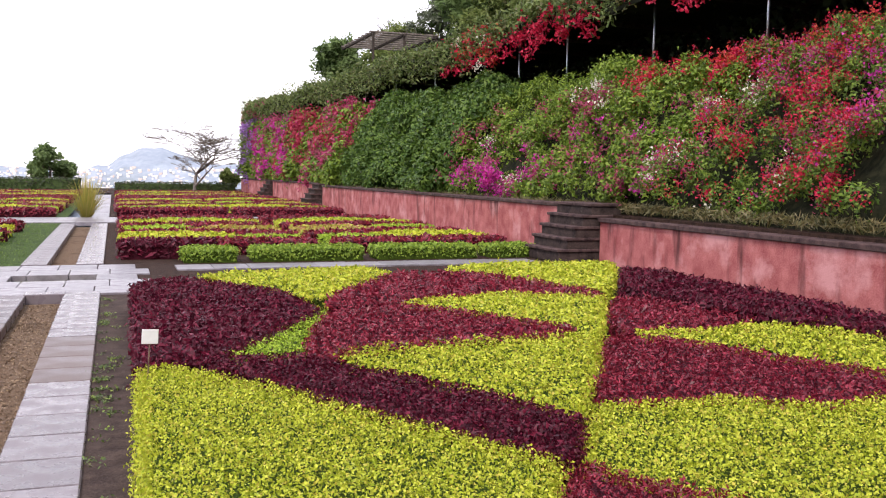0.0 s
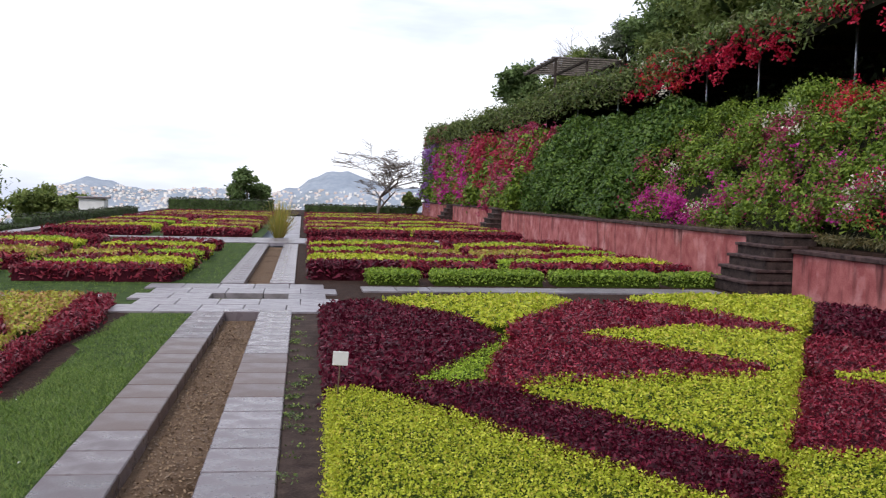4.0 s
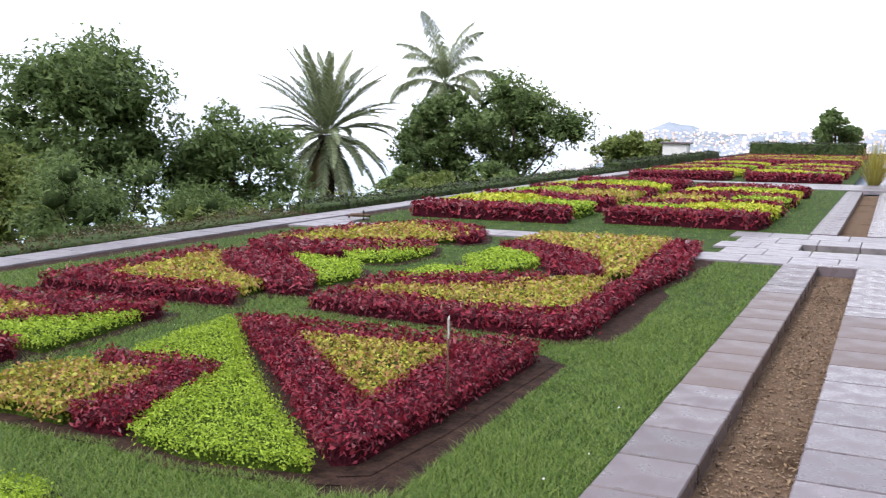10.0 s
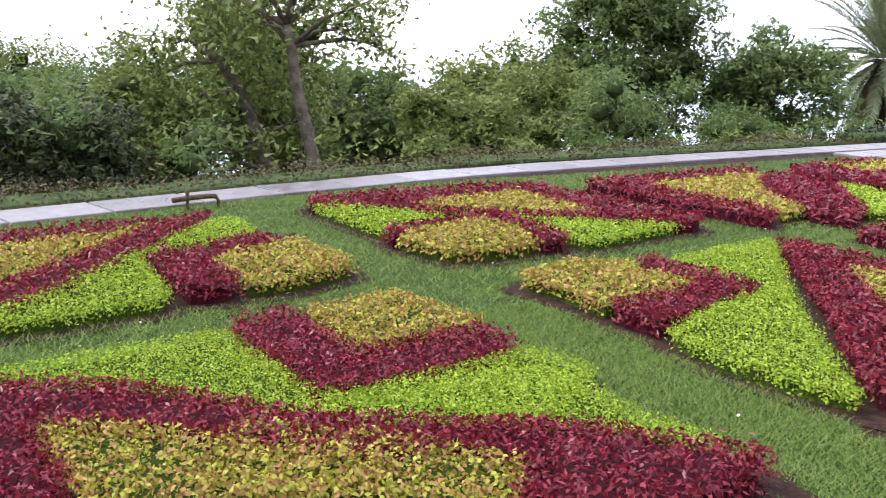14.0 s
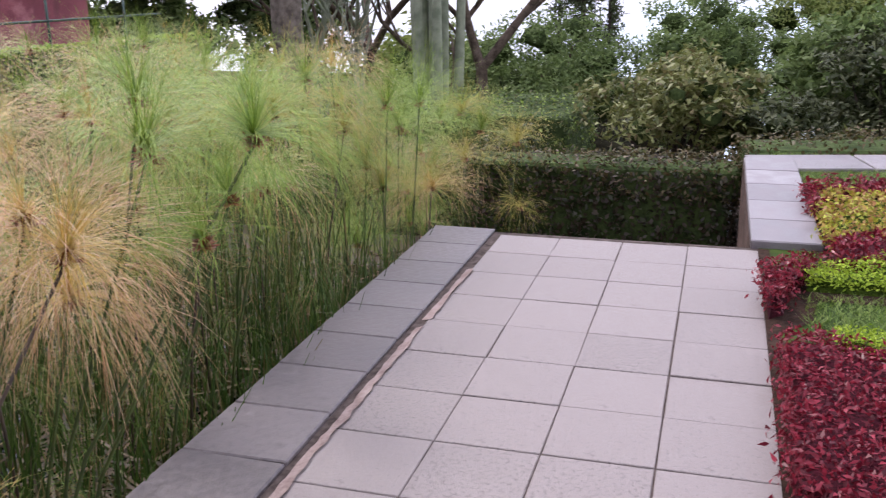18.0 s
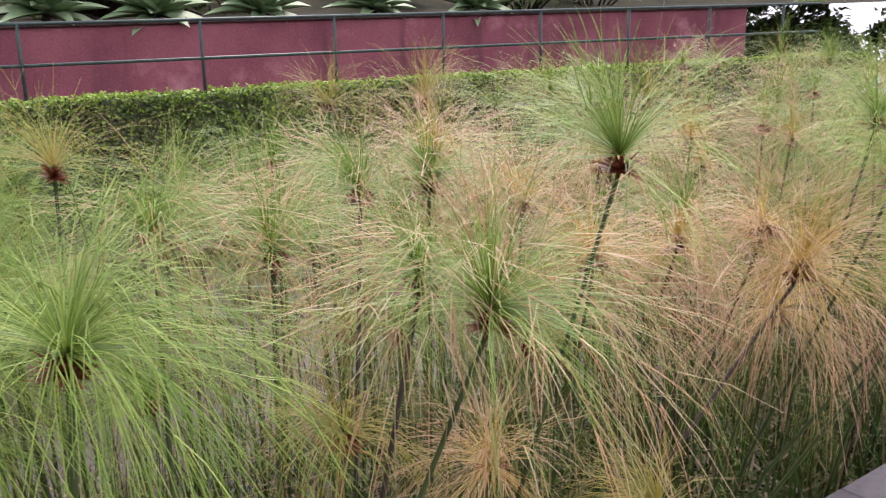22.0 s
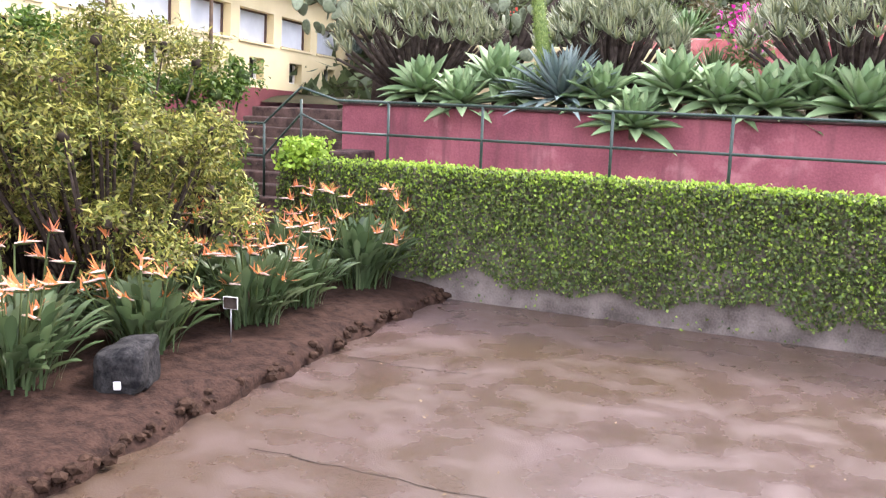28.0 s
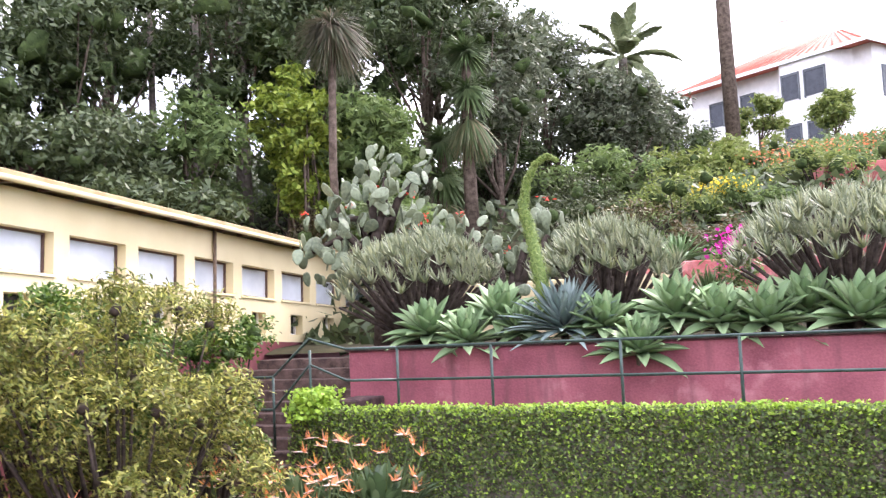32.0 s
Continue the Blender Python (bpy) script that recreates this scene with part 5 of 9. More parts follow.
bougainvillea(56.0, 65.0, (("rose_bract_mass", M_ROSE, 1.0, 0.0, 1.0, 56, 65), ("magenta_bract_mass", M_MAGENTA, 0.6, 0.0, 0.8, 56, 65)), 190, "bougainvillea covered in rose and magenta bracts", 26, 0.9, M_VINEMID)
bougainvillea(65.0, 70.5, (("violet_bract_mass", M_VIOLET, 1.6, 0.0, 1.0, 65, 70.5),), 90, "bougainvillea covered in violet bracts", 27, 0.8, M_VINEMID)


def verge():
    r = rng(31)
    n = 9000
    y, s = r.uniform(1, 40, n), r.uniform(-0.06, 0.05, n)
    p = bank_point(y, s)
    p[:, 2] = 1.0 + 0.16 * r.rand(n)
    tagged(new("verge_grass", leaves("verge_grass", p, np.tile([-1.0, 0, 0.3], (n, 1)), 0.16, 0.018, M_DRYGRASS, r, spread=2)), "dry grass and litter along the wall top", "grass", kind="stuff")


verge()
tagged(part("wall_top_soil", boxes(((9.5, -0.5, 0.3), (9.9, 70.5, 0.93))), M_SOIL), "soil behind the wall cap", "soil", kind="structure")

# pergola: steel posts, beams, a roof of vines with hanging bracts
pergola = thing("pergola", "long steel-post pergola roofed with vines above the bank", "pergola")
POST_Y = (3.0, 7.5, 12.0, 15.6, 19.8, 24.4, 27.8, 30.8, 35.5, 40.0, 44.3, 48.5, 52.8, 57.0, 61.0, 65.0, 69.0)
for y in POST_Y:
    x = float(top_x(y)) + 0.1
    part("post", tube(bmesh.new(), [(x, y, 3.9), (x, y, 6.15)], 0.03, 8), M_STEEL, pergola)
    part("beam", boxes(((x - 0.5, y - 0.05, 6.05), (18.0, y + 0.05, 6.17))), M_DARKBARK, pergola)
for y0, y1 in zip(POST_Y, POST_Y[1:]):
    part("rail", tube(bmesh.new(), [(float(top_x(y0)) - 0.1, y0, 6.13), (float(top_x(y1)) - 0.1, y1, 6.13)], 0.035, 6), M_DARKBARK, pergola)


M_ROOFVINE = leafy("pergola_vine_leaf", (0.055, 0.085, 0.022), (0.095, 0.135, 0.034), (0.14, 0.185, 0.05), (0.20, 0.24, 0.08), (0.11, 0.10, 0.045), spec=0.2)


def vine_roof():
    r = rng(41)
    ny, nx = 76, 6
    yy, uu = np.meshgrid(np.linspace(-2, 71, ny), np.linspace(0, 1, nx))
    front = top_x(yy) - 0.75
    xx = front + (19.0 - front) * uu
    lift = 0.35 * np.sin(yy * 0.7) * np.sin(uu * 3 + yy * 0.2) + 0.25 * np.sin(uu * np.pi)
    zz = 6.32 + lift * 0.6 + 0.5 * uu - 0.1 * (yy > 33) * (1 - uu) * np.clip((yy - 33) / 8, 0, 1)
    zz[0] -= 0.1
    v = np.concatenate([np.stack([xx, yy, zz], -1).reshape(-1, 3), np.stack([xx, yy, zz - 0.4], -1).reshape(-1, 3)])
    i = np.arange(ny * nx).reshape(nx, ny)
    q = np.stack([i[:-1, :-1], i[:-1, 1:], i[1:, 1:], i[1:, :-1]], -1).reshape(-1, 4)
    rim = np.stack([i[0, :-1], i[0, 1:], i[0, 1:] + ny * nx, i[0, :-1] + ny * nx], -1)
    # added solid slab, shade-coloured, keeps the pergola's inside dark
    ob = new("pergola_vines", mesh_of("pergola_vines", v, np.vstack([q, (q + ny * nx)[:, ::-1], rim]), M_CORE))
    tagged(ob, "thick roof of green vines on the pergola with red bracts", "climbing plant")
    n = 42000
    y = r.uniform(-1, 71, n)
    u = r.rand(n) ** 2.2
    f = top_x(y) - 0.8
    x = f + (19 - f) * u
    z = 6.38 + 0.5 * u + 0.22 * np.sin(y * 0.7) * np.sin(u * 3 + y * 0.2) - 0.1 * (y > 33) * (1 - u) * np.clip((y - 33) / 8, 0, 1) + r.normal(0, 0.13, n)
    hang = r.rand(n) < 0.36
    x[hang] = (f[hang] - 0.05 + r.normal(0, 0.12, hang.sum()))
    z[hang] -= r.rand(hang.sum()) * (0.35 + 0.5 * np.sin(y[hang] * 1.3) ** 2 * np.sin(y[hang] * 0.37) ** 2 + 0.55 * np.clip((y[hang] - 25) / 6, 0, 1))
    size = 0.16
    part("leaf_coat", leaves("leaf_coat", np.stack([x, y, z], -1), np.tile([-0.6, 0, 0.7], (n, 1)), size, size * 0.5, M_ROOFVINE, r, droop=0.9, spread=1.6, plain=True), None, ob)
    for name, m, k, ya, yb in (("crimson_bract_mass", M_CRIMSON, 120, 4, 33), ("orange_bract_mass", M_ORANGE, 10, 26, 31), ("rose_bract_mass", M_ROSE, 26, 62, 71), ("pale_bract_mass", M_PALE, 3, 27, 31)):
        cy = r.uniform(ya, yb, k)
        cz = 6.5 - r.rand(k) ** 1.3 * 1.3
        c = np.stack([top_x(cy) - 0.85 + 0.25 * (cz > 6.3), cy, cz], -1)
        j = np.repeat(np.arange(k), 42)
        q = c[j] + r.normal(0, 0.10, (len(j), 3)) * np.array([1, 1.3, 1])
        part(name, leaves(name, q, np.tile([-0.7, 0, 0.5], (len(q), 1)), 0.085, 0.075, m, r, spread=3), None, ob)


vine_roof()
bank2 = bmesh.new()
rows = []
for y in (-30, 0, 20, 40, 60, 71, 80):
    rows.append([bank2.verts.new((x, y, z)) for x, z in ((float(top_x(y)), 3.9), (14.5, 4.0), (17.2, 4.3), (18.0, 6.6), (24, 7.6), (60, 26))])
for a, b in zip(rows, rows[1:]):
    for k in range(5):
        bank2.faces.new((a[k], a[k + 1], b[k + 1], b[k]))
tagged(part("hillside_east", bank2, M_SOIL), "dark hillside rising behind the pergola", "hillside", kind="structure")


def under_vines():
    r = rng(43)
    n = 9000
    y = r.uniform(2, 70, n)
    p = np.stack([17.6 + r.normal(0, 0.25, n), y, 4.1 + 2.2 * r.rand(n)], -1)
    tagged(new("shaded_undergrowth", leaves("shaded_undergrowth", p, np.tile([-1.0, 0, 0.2], (n, 1)), 0.3, 0.16, M_PINE, r, spread=1.6)), "shaded undergrowth behind the pergola", "undergrowth", kind="stuff")


under_vines()

# trees and thickets on the hillside behind the pergola
for k, (x, y, h, s, lf, cnt) in enumerate(((15.0, 62, 4.4, 2.4, M_TREE, 4000), (17.5, 57, 4.6, 3.0, M_TREELIGHT, 5000), (21, 50, 8.6, 3.4, M_TREE, 5000), (21.5, 43, 9.2, 3.6, M_TREELIGHT, 6000),
                                            (21.5, 36, 9.5, 3.8, M_TREE, 5000), (22, 29, 11, 4.0, M_TREELIGHT, 5000), (22, 21, 11, 4.4, M_TREE, 4000), (22, 12, 10, 4.4, M_TREE, 3000), (25, 32, 12, 4.4, M_TREE, 4000), (24, 25, 12, 4.2, M_TREE, 3500))):
    tree("hill_tree", (x, y, 6.2), h, s, lf, "spreading evergreen tree on the slope behind the pergola", 200 + k, cnt, 0.24, 0.14, 0.15, 18, ball=0.34)
for k, (x, y, h, s, lf) in enumerate(((18.6, 52.5, 6.6, 2.3, M_GREYTREE), (17.6, 57.0, 5.4, 1.9, M_TREELIGHT), (20.2, 48.5, 7.0, 2.4, M_TREELIGHT))):
    tree("hill_tree", (x, y, 6.2), h, s, lf, "olive-brown spreading tree on the slope behind the pergola", 260 + k, 6500, 0.13, 0.14, 0.12, 30, ball=0.27)
bare_tree("bare_hill_tree", (17.0, 55.5, 6.2), 6.0, 0.7, "leafless grey tree behind the pergola", 230, 0.12, M_GREYBARK, 5, 0.3)
lattice = thing("lattice_roof", "weathered slatted timber shade roof among the trees", "shade roof")
for k in range(9):
    part("slat", boxes(((12.3, 45.0 + 0.75 * k, 8.6), (15.9, 45.25 + 0.75 * k, 8.67))), M_GREYBARK, lattice)
for x in (12.4, 14.0, 15.7):
    part("bearer", boxes(((x, 44.8, 8.5), (x + 0.12, 51.5, 8.6))), M_DARKBARK, lattice)
    part("post", boxes(((x, 44.9, 5.0), (x + 0.1, 45.0, 8.5))), M_DARKBARK, lattice)
hedge("end_thicket", 10.0, 18.0, 71.6, 73.0, 1.5, 6.9, M_PINE, "dark thicket closing the far end of the pergola", 240, 26, 0.3, 0.15)


M_LOQUAT = leafy("loquat_leaf", (0.07, 0.09, 0.025), (0.13, 0.15, 0.042), (0.19, 0.21, 0.065), (0.27, 0.28, 0.11), (0.15, 0.115, 0.05), spec=0.3)
M_DARKSHRUB = leafy("dark_shrub_leaf", (0.028, 0.038, 0.016), (0.048, 0.062, 0.026), (0.075, 0.09, 0.04), (0.12, 0.135, 0.065), (0.036, 0.046, 0.02), through_light=0.15, spec=0.2)
# ---- west side: low hedge, trees, palms, pipes and signs ----
M_BROWNHEDGE = leafy("brown_hedge_leaf", (0.045, 0.042, 0.015), (0.085, 0.068, 0.026), (0.13, 0.09, 0.042), (0.06, 0.07, 0.018), (0.16, 0.115, 0.06))
M_TWIGHEDGE = leafy("twiggy_hedge_leaf", (0.028, 0.02, 0.014), (0.05, 0.036, 0.022), (0.08, 0.056, 0.036), (0.03, 0.032, 0.016), (0.05, 0.058, 0.024))
near_hedge = hedge("low_hedge", -0.75, 0.0, -0.1, 7.0, -0.35, 0.10, M_BROWNHEDGE, "low clipped brown-green hedge beside the border path", 51, 420, 0.05)
near_hedge.location, near_hedge.rotation_euler = (-9.5, 0.4, -0.03), (0, 0, radians(10.0))
hedge("low_hedge", -11.5, -10.7, 7.3, 16.0, -0.35, 0.10, M_BROWNHEDGE, "low clipped brown-green hedge beside the border path", 50, 330, 0.055)
hedge("low_hedge", -11.6, -10.8, 16.6, 40.0, -0.35, 0.18, M_HEDGE, "low clipped green hedge beside the border path", 52, 160, 0.08)
hedge("low_hedge", -11.6, -10.8, 40.5, 66.0, -0.35, 0.42, M_HEDGE, "low clipped green hedge along the far border path", 53, 90, 0.11)
hedge("pit_hedge", -10.4, -9.6, -9.5, 0.22, -2.2, -0.24, M_TWIGHEDGE, "tall dark hedge filling the far side of the pit", 54, 700, 0.06, 0.03)
hedge("low_hedge", -10.25, -9.58, -9.5, 0.3, -0.5, -0.15, M_BROWNHEDGE, "broad clipped brown-green hedge top along the pit", 59, 420, 0.05, 0.03)
hedge("end_hedge", -9.4, -1.9, 69.5, 71.0, 0.0, 1.02, M_HEDGE, "clipped dark hedge closing the garden", 55, 60, 0.16)
hedge("end_hedge", 0.4, 8.9, 70.5, 72.0, 0.0, 0.75, M_HEDGE, "clipped dark hedge closing the garden", 56, 60, 0.16)
hedge("clipped_hedge", -17.5, -14.6, -4.6, -2.15, -2.6, -0.45, M_IVY, "clipped green hedge beyond the pit", 57, 200, 0.07)


def west_z(x, y=10):
    return float(ground_height(np.array(x, float), np.array(y, float)))


WEST = (  # x, y, height, spread, leaf, leaves, size, low, seed
    ((-20.6, 19.4), 7.3, 3.6, M_TREE, 15000, 0.125, 0.10, 388), ((-17.6, 22.4), 4.8, 2.6, M_TREE, 7500, 0.125, 0.08, 302), ((-22.6, 16.6), 5.2, 3.0, M_TREELIGHT, 7500, 0.125, 0.08, 303),
    ((-17.3, 11.6), 3.1, 2.0, M_TREELIGHT, 6000, 0.09, 0.08, 304), ((-18.0, 14.8), 3.8, 2.4, M_TREELIGHT, 7000, 0.09, 0.08, 305), ((-17.6, 45.0), 7.0, 4.2, M_TREE, 8000, 0.17, 0.08, 306),
    ((-20.9, 43.6), 7.2, 3.0, M_TREE, 7000, 0.17, 0.08, 307), ((-14.6, 55.5), 3.4, 2.0, M_TREELIGHT, 2600, 0.2, 0.15, 308), ((-14, 62), 2.6, 1.6, M_TREELIGHT, 1600, 0.2, 0.15, 309),
    ((-25, -4.5), 4.9, 3.0, M_TREE, 15000, 0.085, 0.1, 310), ((-24.5, -0.5), 5.2, 2.9, M_TREE, 16000, 0.085, 0.1, 311), ((-25.5, 3.0), 6.9, 2.9, M_TREELIGHT, 18000, 0.08, 0.1, 312),
    ((-22.5, 5.8), 4.9, 2.6, M_TREE, 13000, 0.08, 0.08, 313), ((-21, 8.6), 6.2, 3.0, M_TREELIGHT, 9000, 0.115, 0.06, 314), ((-21.5, 12.4), 4.4, 2.8, M_TREE, 6000, 0.125, 0.08, 315),
    ((-16.3, 2.4), 3.2, 2.0, M_TREE, 6500, 0.085, 0.05, 316), ((-17.5, 4.6), 3.2, 1.9, M_TREELIGHT, 5500, 0.085, 0.05, 317), ((-27, -8.4), 5.2, 3.2, M_TREELIGHT, 6500, 0.14, 0.1, 318), ((-30, 7), 5.6, 3.6, M_TREE, 4500, 0.25, 0.1, 319), ((-28, 13), 6.0, 3.6, M_TREE, 4500, 0.25, 0.1, 320), ((-15.2, 31), 1.7, 1.6, M_TREELIGHT, 1500, 0.15, 0.08, 322), ((-14.8, 36), 1.9, 1.8, M_TREE, 1500, 0.16, 0.08, 323), ((-27, 52), 4.6, 3.2, M_TREE, 2500, 0.25, 0.08, 324),
)
for (x, y), h, s, lf, cnt, sz, low, seed in WEST:
    lab = "dense dark evergreen tree below the border path" if lf is M_TREE else "olive-green tree below the border path"
    tree("garden_tree", (x, y, west_z(x, y) - 0.2), h, s, lf, lab, seed, cnt, sz, 0.16, low, 38, ball=0.26)


def open_tree(name, trunk, limbs, radius, leaf, label, seed, clumps=5, per=70, size=0.15, thick=0.13, bark=None):
    """A leaning trunk and crooked limbs that end in loose, drooping bunches of broad leaves with sky between."""
    r = rng(seed)
    top = thing(name, label, "tree", trunk[0])
    o = Vector(trunk[0])
    bm = bmesh.new()
    pts = [Vector(p) - o for p in trunk]
    tube(bm, pts, [thick * (1.15 - 0.6 * k / len(pts)) for k in range(len(pts))], 8)
    part("trunk", bm, bark or M_BARK, top)
    ps, ns = [], []
    for start, end in limbs:
        lb = bmesh.new()
        a, b = pts[start], Vector(end) - o
        mid = (a + b) / 2 + Vector((r.normal(0, 0.15), r.normal(0, 0.15), 0.12))
        tube(lb, [a, mid, b], [thick * 0.42, thick * 0.28, thick * 0.10], 6)
        for _ in range(clumps):
            c = b + Vector(r.normal(0, 1, 3)) * radius + Vector((0, 0, -0.1 * radius))
            tube(lb, [mid.lerp(b, r.uniform(0.3, 1.0)), (b + c) / 2 + Vector((0, 0, 0.08)), c], [thick * 0.13, thick * 0.08, 0.008], 4)
            m = int(per * r.uniform(0.6, 1.4))
            q = r.normal(0, 1, (m, 3)) * np.array([0.24, 0.24, 0.17]) * r.uniform(0.8, 1.3)
            ps.append(np.array(c) + q)
            ns.append(unit(q + np.array([0, 0, 0.25])))
        part("limb", lb, bark or M_BARK, top)
    part("crown", leaves("crown", np.vstack(ps), np.vstack(ns), size, size * 0.5, leaf, r, droop=1.0, spread=1.3), None, top)
    return top


M_CORALBARK = surface("coral_tree_bark", (0.10, 0.08, 0.065), (0.25, 0.21, 0.17), 7, 0.9, 0.8, 40, 0.5)
M_CORAL = leafy("coral_tree_leaf", (0.10, 0.14, 0.032), (0.16, 0.22, 0.05), (0.23, 0.29, 0.075), (0.33, 0.37, 0.13), (0.12, 0.16, 0.04), spec=0.3)
open_tree("coral_tree", [(-16.05, 7.62, -1.6), (-16.05, 7.59, -0.9), (-16.13, 7.41, 0.04), (-16.21, 7.24, 0.79), (-16.24, 7.16, 1.53), (-16.28, 7.07, 1.9)],
          ((5, (-16.4, 6.7, 2.75)), (5, (-16.1, 7.6, 2.8)), (4, (-16.7, 6.1, 2.45)), (4, (-15.7, 8.3, 2.3)), (4, (-15.6, 8.7, 1.6)), (5, (-16.9, 5.6, 2.6)), (5, (-15.9, 7.2, 3.2)), (5, (-16.6, 7.6, 3.1)), (4, (-16.5, 6.4, 1.95)), (5, (-16.3, 8.2, 2.7)), (4, (-15.8, 8.0, 1.85))),
          0.36, M_CORAL, "slender leaning tree with an open crown of broad leaves", 330, 7, 42, 0.13, 0.13, M_CORALBARK)
open_tree("coral_tree", [(-17.3, 7.2, -1.7), (-17.35, 7.08, -0.85), (-17.36, 7.05, -0.4), (-17.53, 6.64, 0.66), (-17.64, 6.32, 1.2), (-17.77, 5.92, 1.5)],
          ((5, (-17.9, 5.5, 1.5)), (5, (-17.6, 6.4, 1.75)), (4, (-18.0, 5.2, 0.9)), (4, (-17.4, 6.9, 1.5)), (3, (-17.9, 5.6, 0.3)), (3, (-17.2, 7.0, 0.9)), (2, (-18.0, 5.2, -0.3)), (2, (-17.3, 6.2, 0.0)), (2, (-17.1, 7.6, 0.1)), (2, (-17.9, 5.6, -0.9)), (1, (-17.2, 6.4, -0.8))),
          0.36, M_CORAL, "leaning tree with drooping broad leaves", 331, 7, 60, 0.135, 0.13, M_CORALBARK)
shrub("loquat_shrub", (-13.3, -0.5, -1.0), 1.55, 1.35, 1.7, M_LOQUAT, "olive-green broad-leaved shrub above the pit hedge", 332, 6000, 0.105, clumps=24)
shrub("garden_shrub", (-12.9, 1.0, -1.0), 0.9, 1.0, 1.1, M_DARKSHRUB, "dark small-leaved shrub behind the low hedge", 335, 2400, 0.09)
shrub("garden_shrub", (-13.9, 2.2, -1.0), 1.5, 1.75, 1.95, M_DARKSHRUB, "dark drooping broad-leaved shrub behind the low hedge", 333, 9000, 0.10, clumps=26)
shrub("garden_shrub", (-14.0, -3.6, -2.0), 1.6, 1.3, 1.5, M_HEDGE, "dark shrub beyond the pit", 334, 2600, 0.10)
for k, (x, y) in enumerate(((-13.4, 9.5), (-13.6, 13), (-13.5, 17.5), (-13.5, 22), (-13.6, 27), (-13.4, 33), (-13.5, 40))):
    shrub("garden_shrub", (x, y, west_z(x, y) - 0.1), 1.3, 1.7, 0.85, (M_TREELIGHT, M_TREE)[k % 2], "low scrub below the border hedge", 340 + k, 1500, 0.11)
for x, y, h in ((-14.4, 3.4, 1.9), (-14.5, 14.1, 2.6), (-15.2, 19.0, 1.6), (-18.2, 20.5, 2.4)):
    shrub("garden_shrub", (x, y, west_z(x, y) - 0.1), 1.9, 2.1, h, M_TREE, "green scrub filling the slope between the trees", int(370 + y), 2400, 0.12)


def conifer(name, at, height, spread, label, seed, tiers=14, arms=6, clear=0.3, rise=0.15, per=30, size=0.16, thick=0.11):
    """A straight-trunked conifer: tiers of thin arms set with short feathery sprays, with sky between the tiers."""
    r = rng(seed)
    top = thing(name, label, "tree", at)
    part("trunk", tube(bmesh.new(), [(0, 0, -0.3), (0.03, 0.05, height * 0.5), (0, 0, height)], [thick, thick * 0.7, 0.02], 7), M_DARKBARK, top)
    wood, ps, ns = bmesh.new(), [], []
    for k in range(tiers):
        u = k / (tiers - 1)
        z = height * (clear + (0.98 - clear) * u) + r.normal(0, 0.06)
        for j in range(max(3, int(arms * (1 - 0.35 * u)))):
            a, ln = r.uniform(0, 2 * math.pi), spread * (1.25 - u) * r.uniform(0.45, 1.35)
            d = np.array([math.cos(a), math.sin(a), rise + r.normal(0, 0.18)])
            o = np.array([0, 0, min(z + r.normal(0, 0.22), height)])
            tube(wood, [Vector(o), Vector(o + d * ln * 0.55 + np.array([0, 0, -0.03])), Vector(o + d * ln)], [0.03, 0.018, 0.006], 4)
            f = r.uniform(0.35, 1.08, per)[:, None]
            side = np.cross(d, (0, 0, 1.0))
            ps.append(o + d * ln * f + side * r.normal(0, 0.16, (per, 1)) * ln * (1.2 - f) + r.normal(0, 0.09, (per, 3)))
            ns.append(unit(r.normal(0, 0.6, (per, 3)) + np.array([0, 0, 0.8])))
    part("branches", wood, M_DARKBARK, top)
    part("crown", leaves("crown", np.vstack(ps), np.vstack(ns), size, size * 0.3, M_PINE, r, droop=0.8, spread=1.2, plain=True), None, top)
    return top


for at, ztop, sp, kw in (((-28.15, -3.95), 3.6, 0.75, dict(tiers=26, arms=8, clear=0.2, per=44)), ((-28.3, -3.2), 2.0, 0.55, dict(tiers=18, arms=7, clear=0.2, per=34)), ((-28.0, -4.6), 1.9, 0.6, dict(tiers=18, arms=7, clear=0.2, per=30)),
                         ((-28.5, -0.6), 2.45, 0.95, dict(tiers=13, arms=5, clear=0.3, rise=0.3, per=16)), ((-28.4, 0.0), 1.9, 0.8, dict(tiers=10, arms=5, clear=0.3, rise=0.3, per=18))):
    zb = west_z(*at)
    conifer("conifer", (*at, zb), ztop - zb, sp, "tall dark feathery conifer down the slope", int(700 + 10 * at[1]), **kw)
conifer("cypress", (-40, 4.75, -8.0), 11.6, 1.0, "tall dark columnar cypress down the slope", 720, tiers=44, arms=12, clear=0.15, rise=1.7, per=40, size=0.28, thick=0.2)
tree("end_tree", (-4.1, 75, 0), 3.4, 2.9, M_TREE, "round dark evergreen tree behind the end hedge", 351, 2600, 0.25, 0.14, 0.1, 14, ball=0.34)
bare_tree("bare_tree", (5.6, 67.5, 0), 5.6, 1.0, "wide leafless grey tree at the garden's end", 352, 0.14, M_GREYBARK, 6, 0.16, (4.0, 4.6), 0.016)
tree("end_tree", (9.0, 74.0, 0), 2.0, 0.9, M_TREELIGHT, "small pale green tree behind the end hedge", 353, 1500, 0.25, 0.1, 0.1, 10)


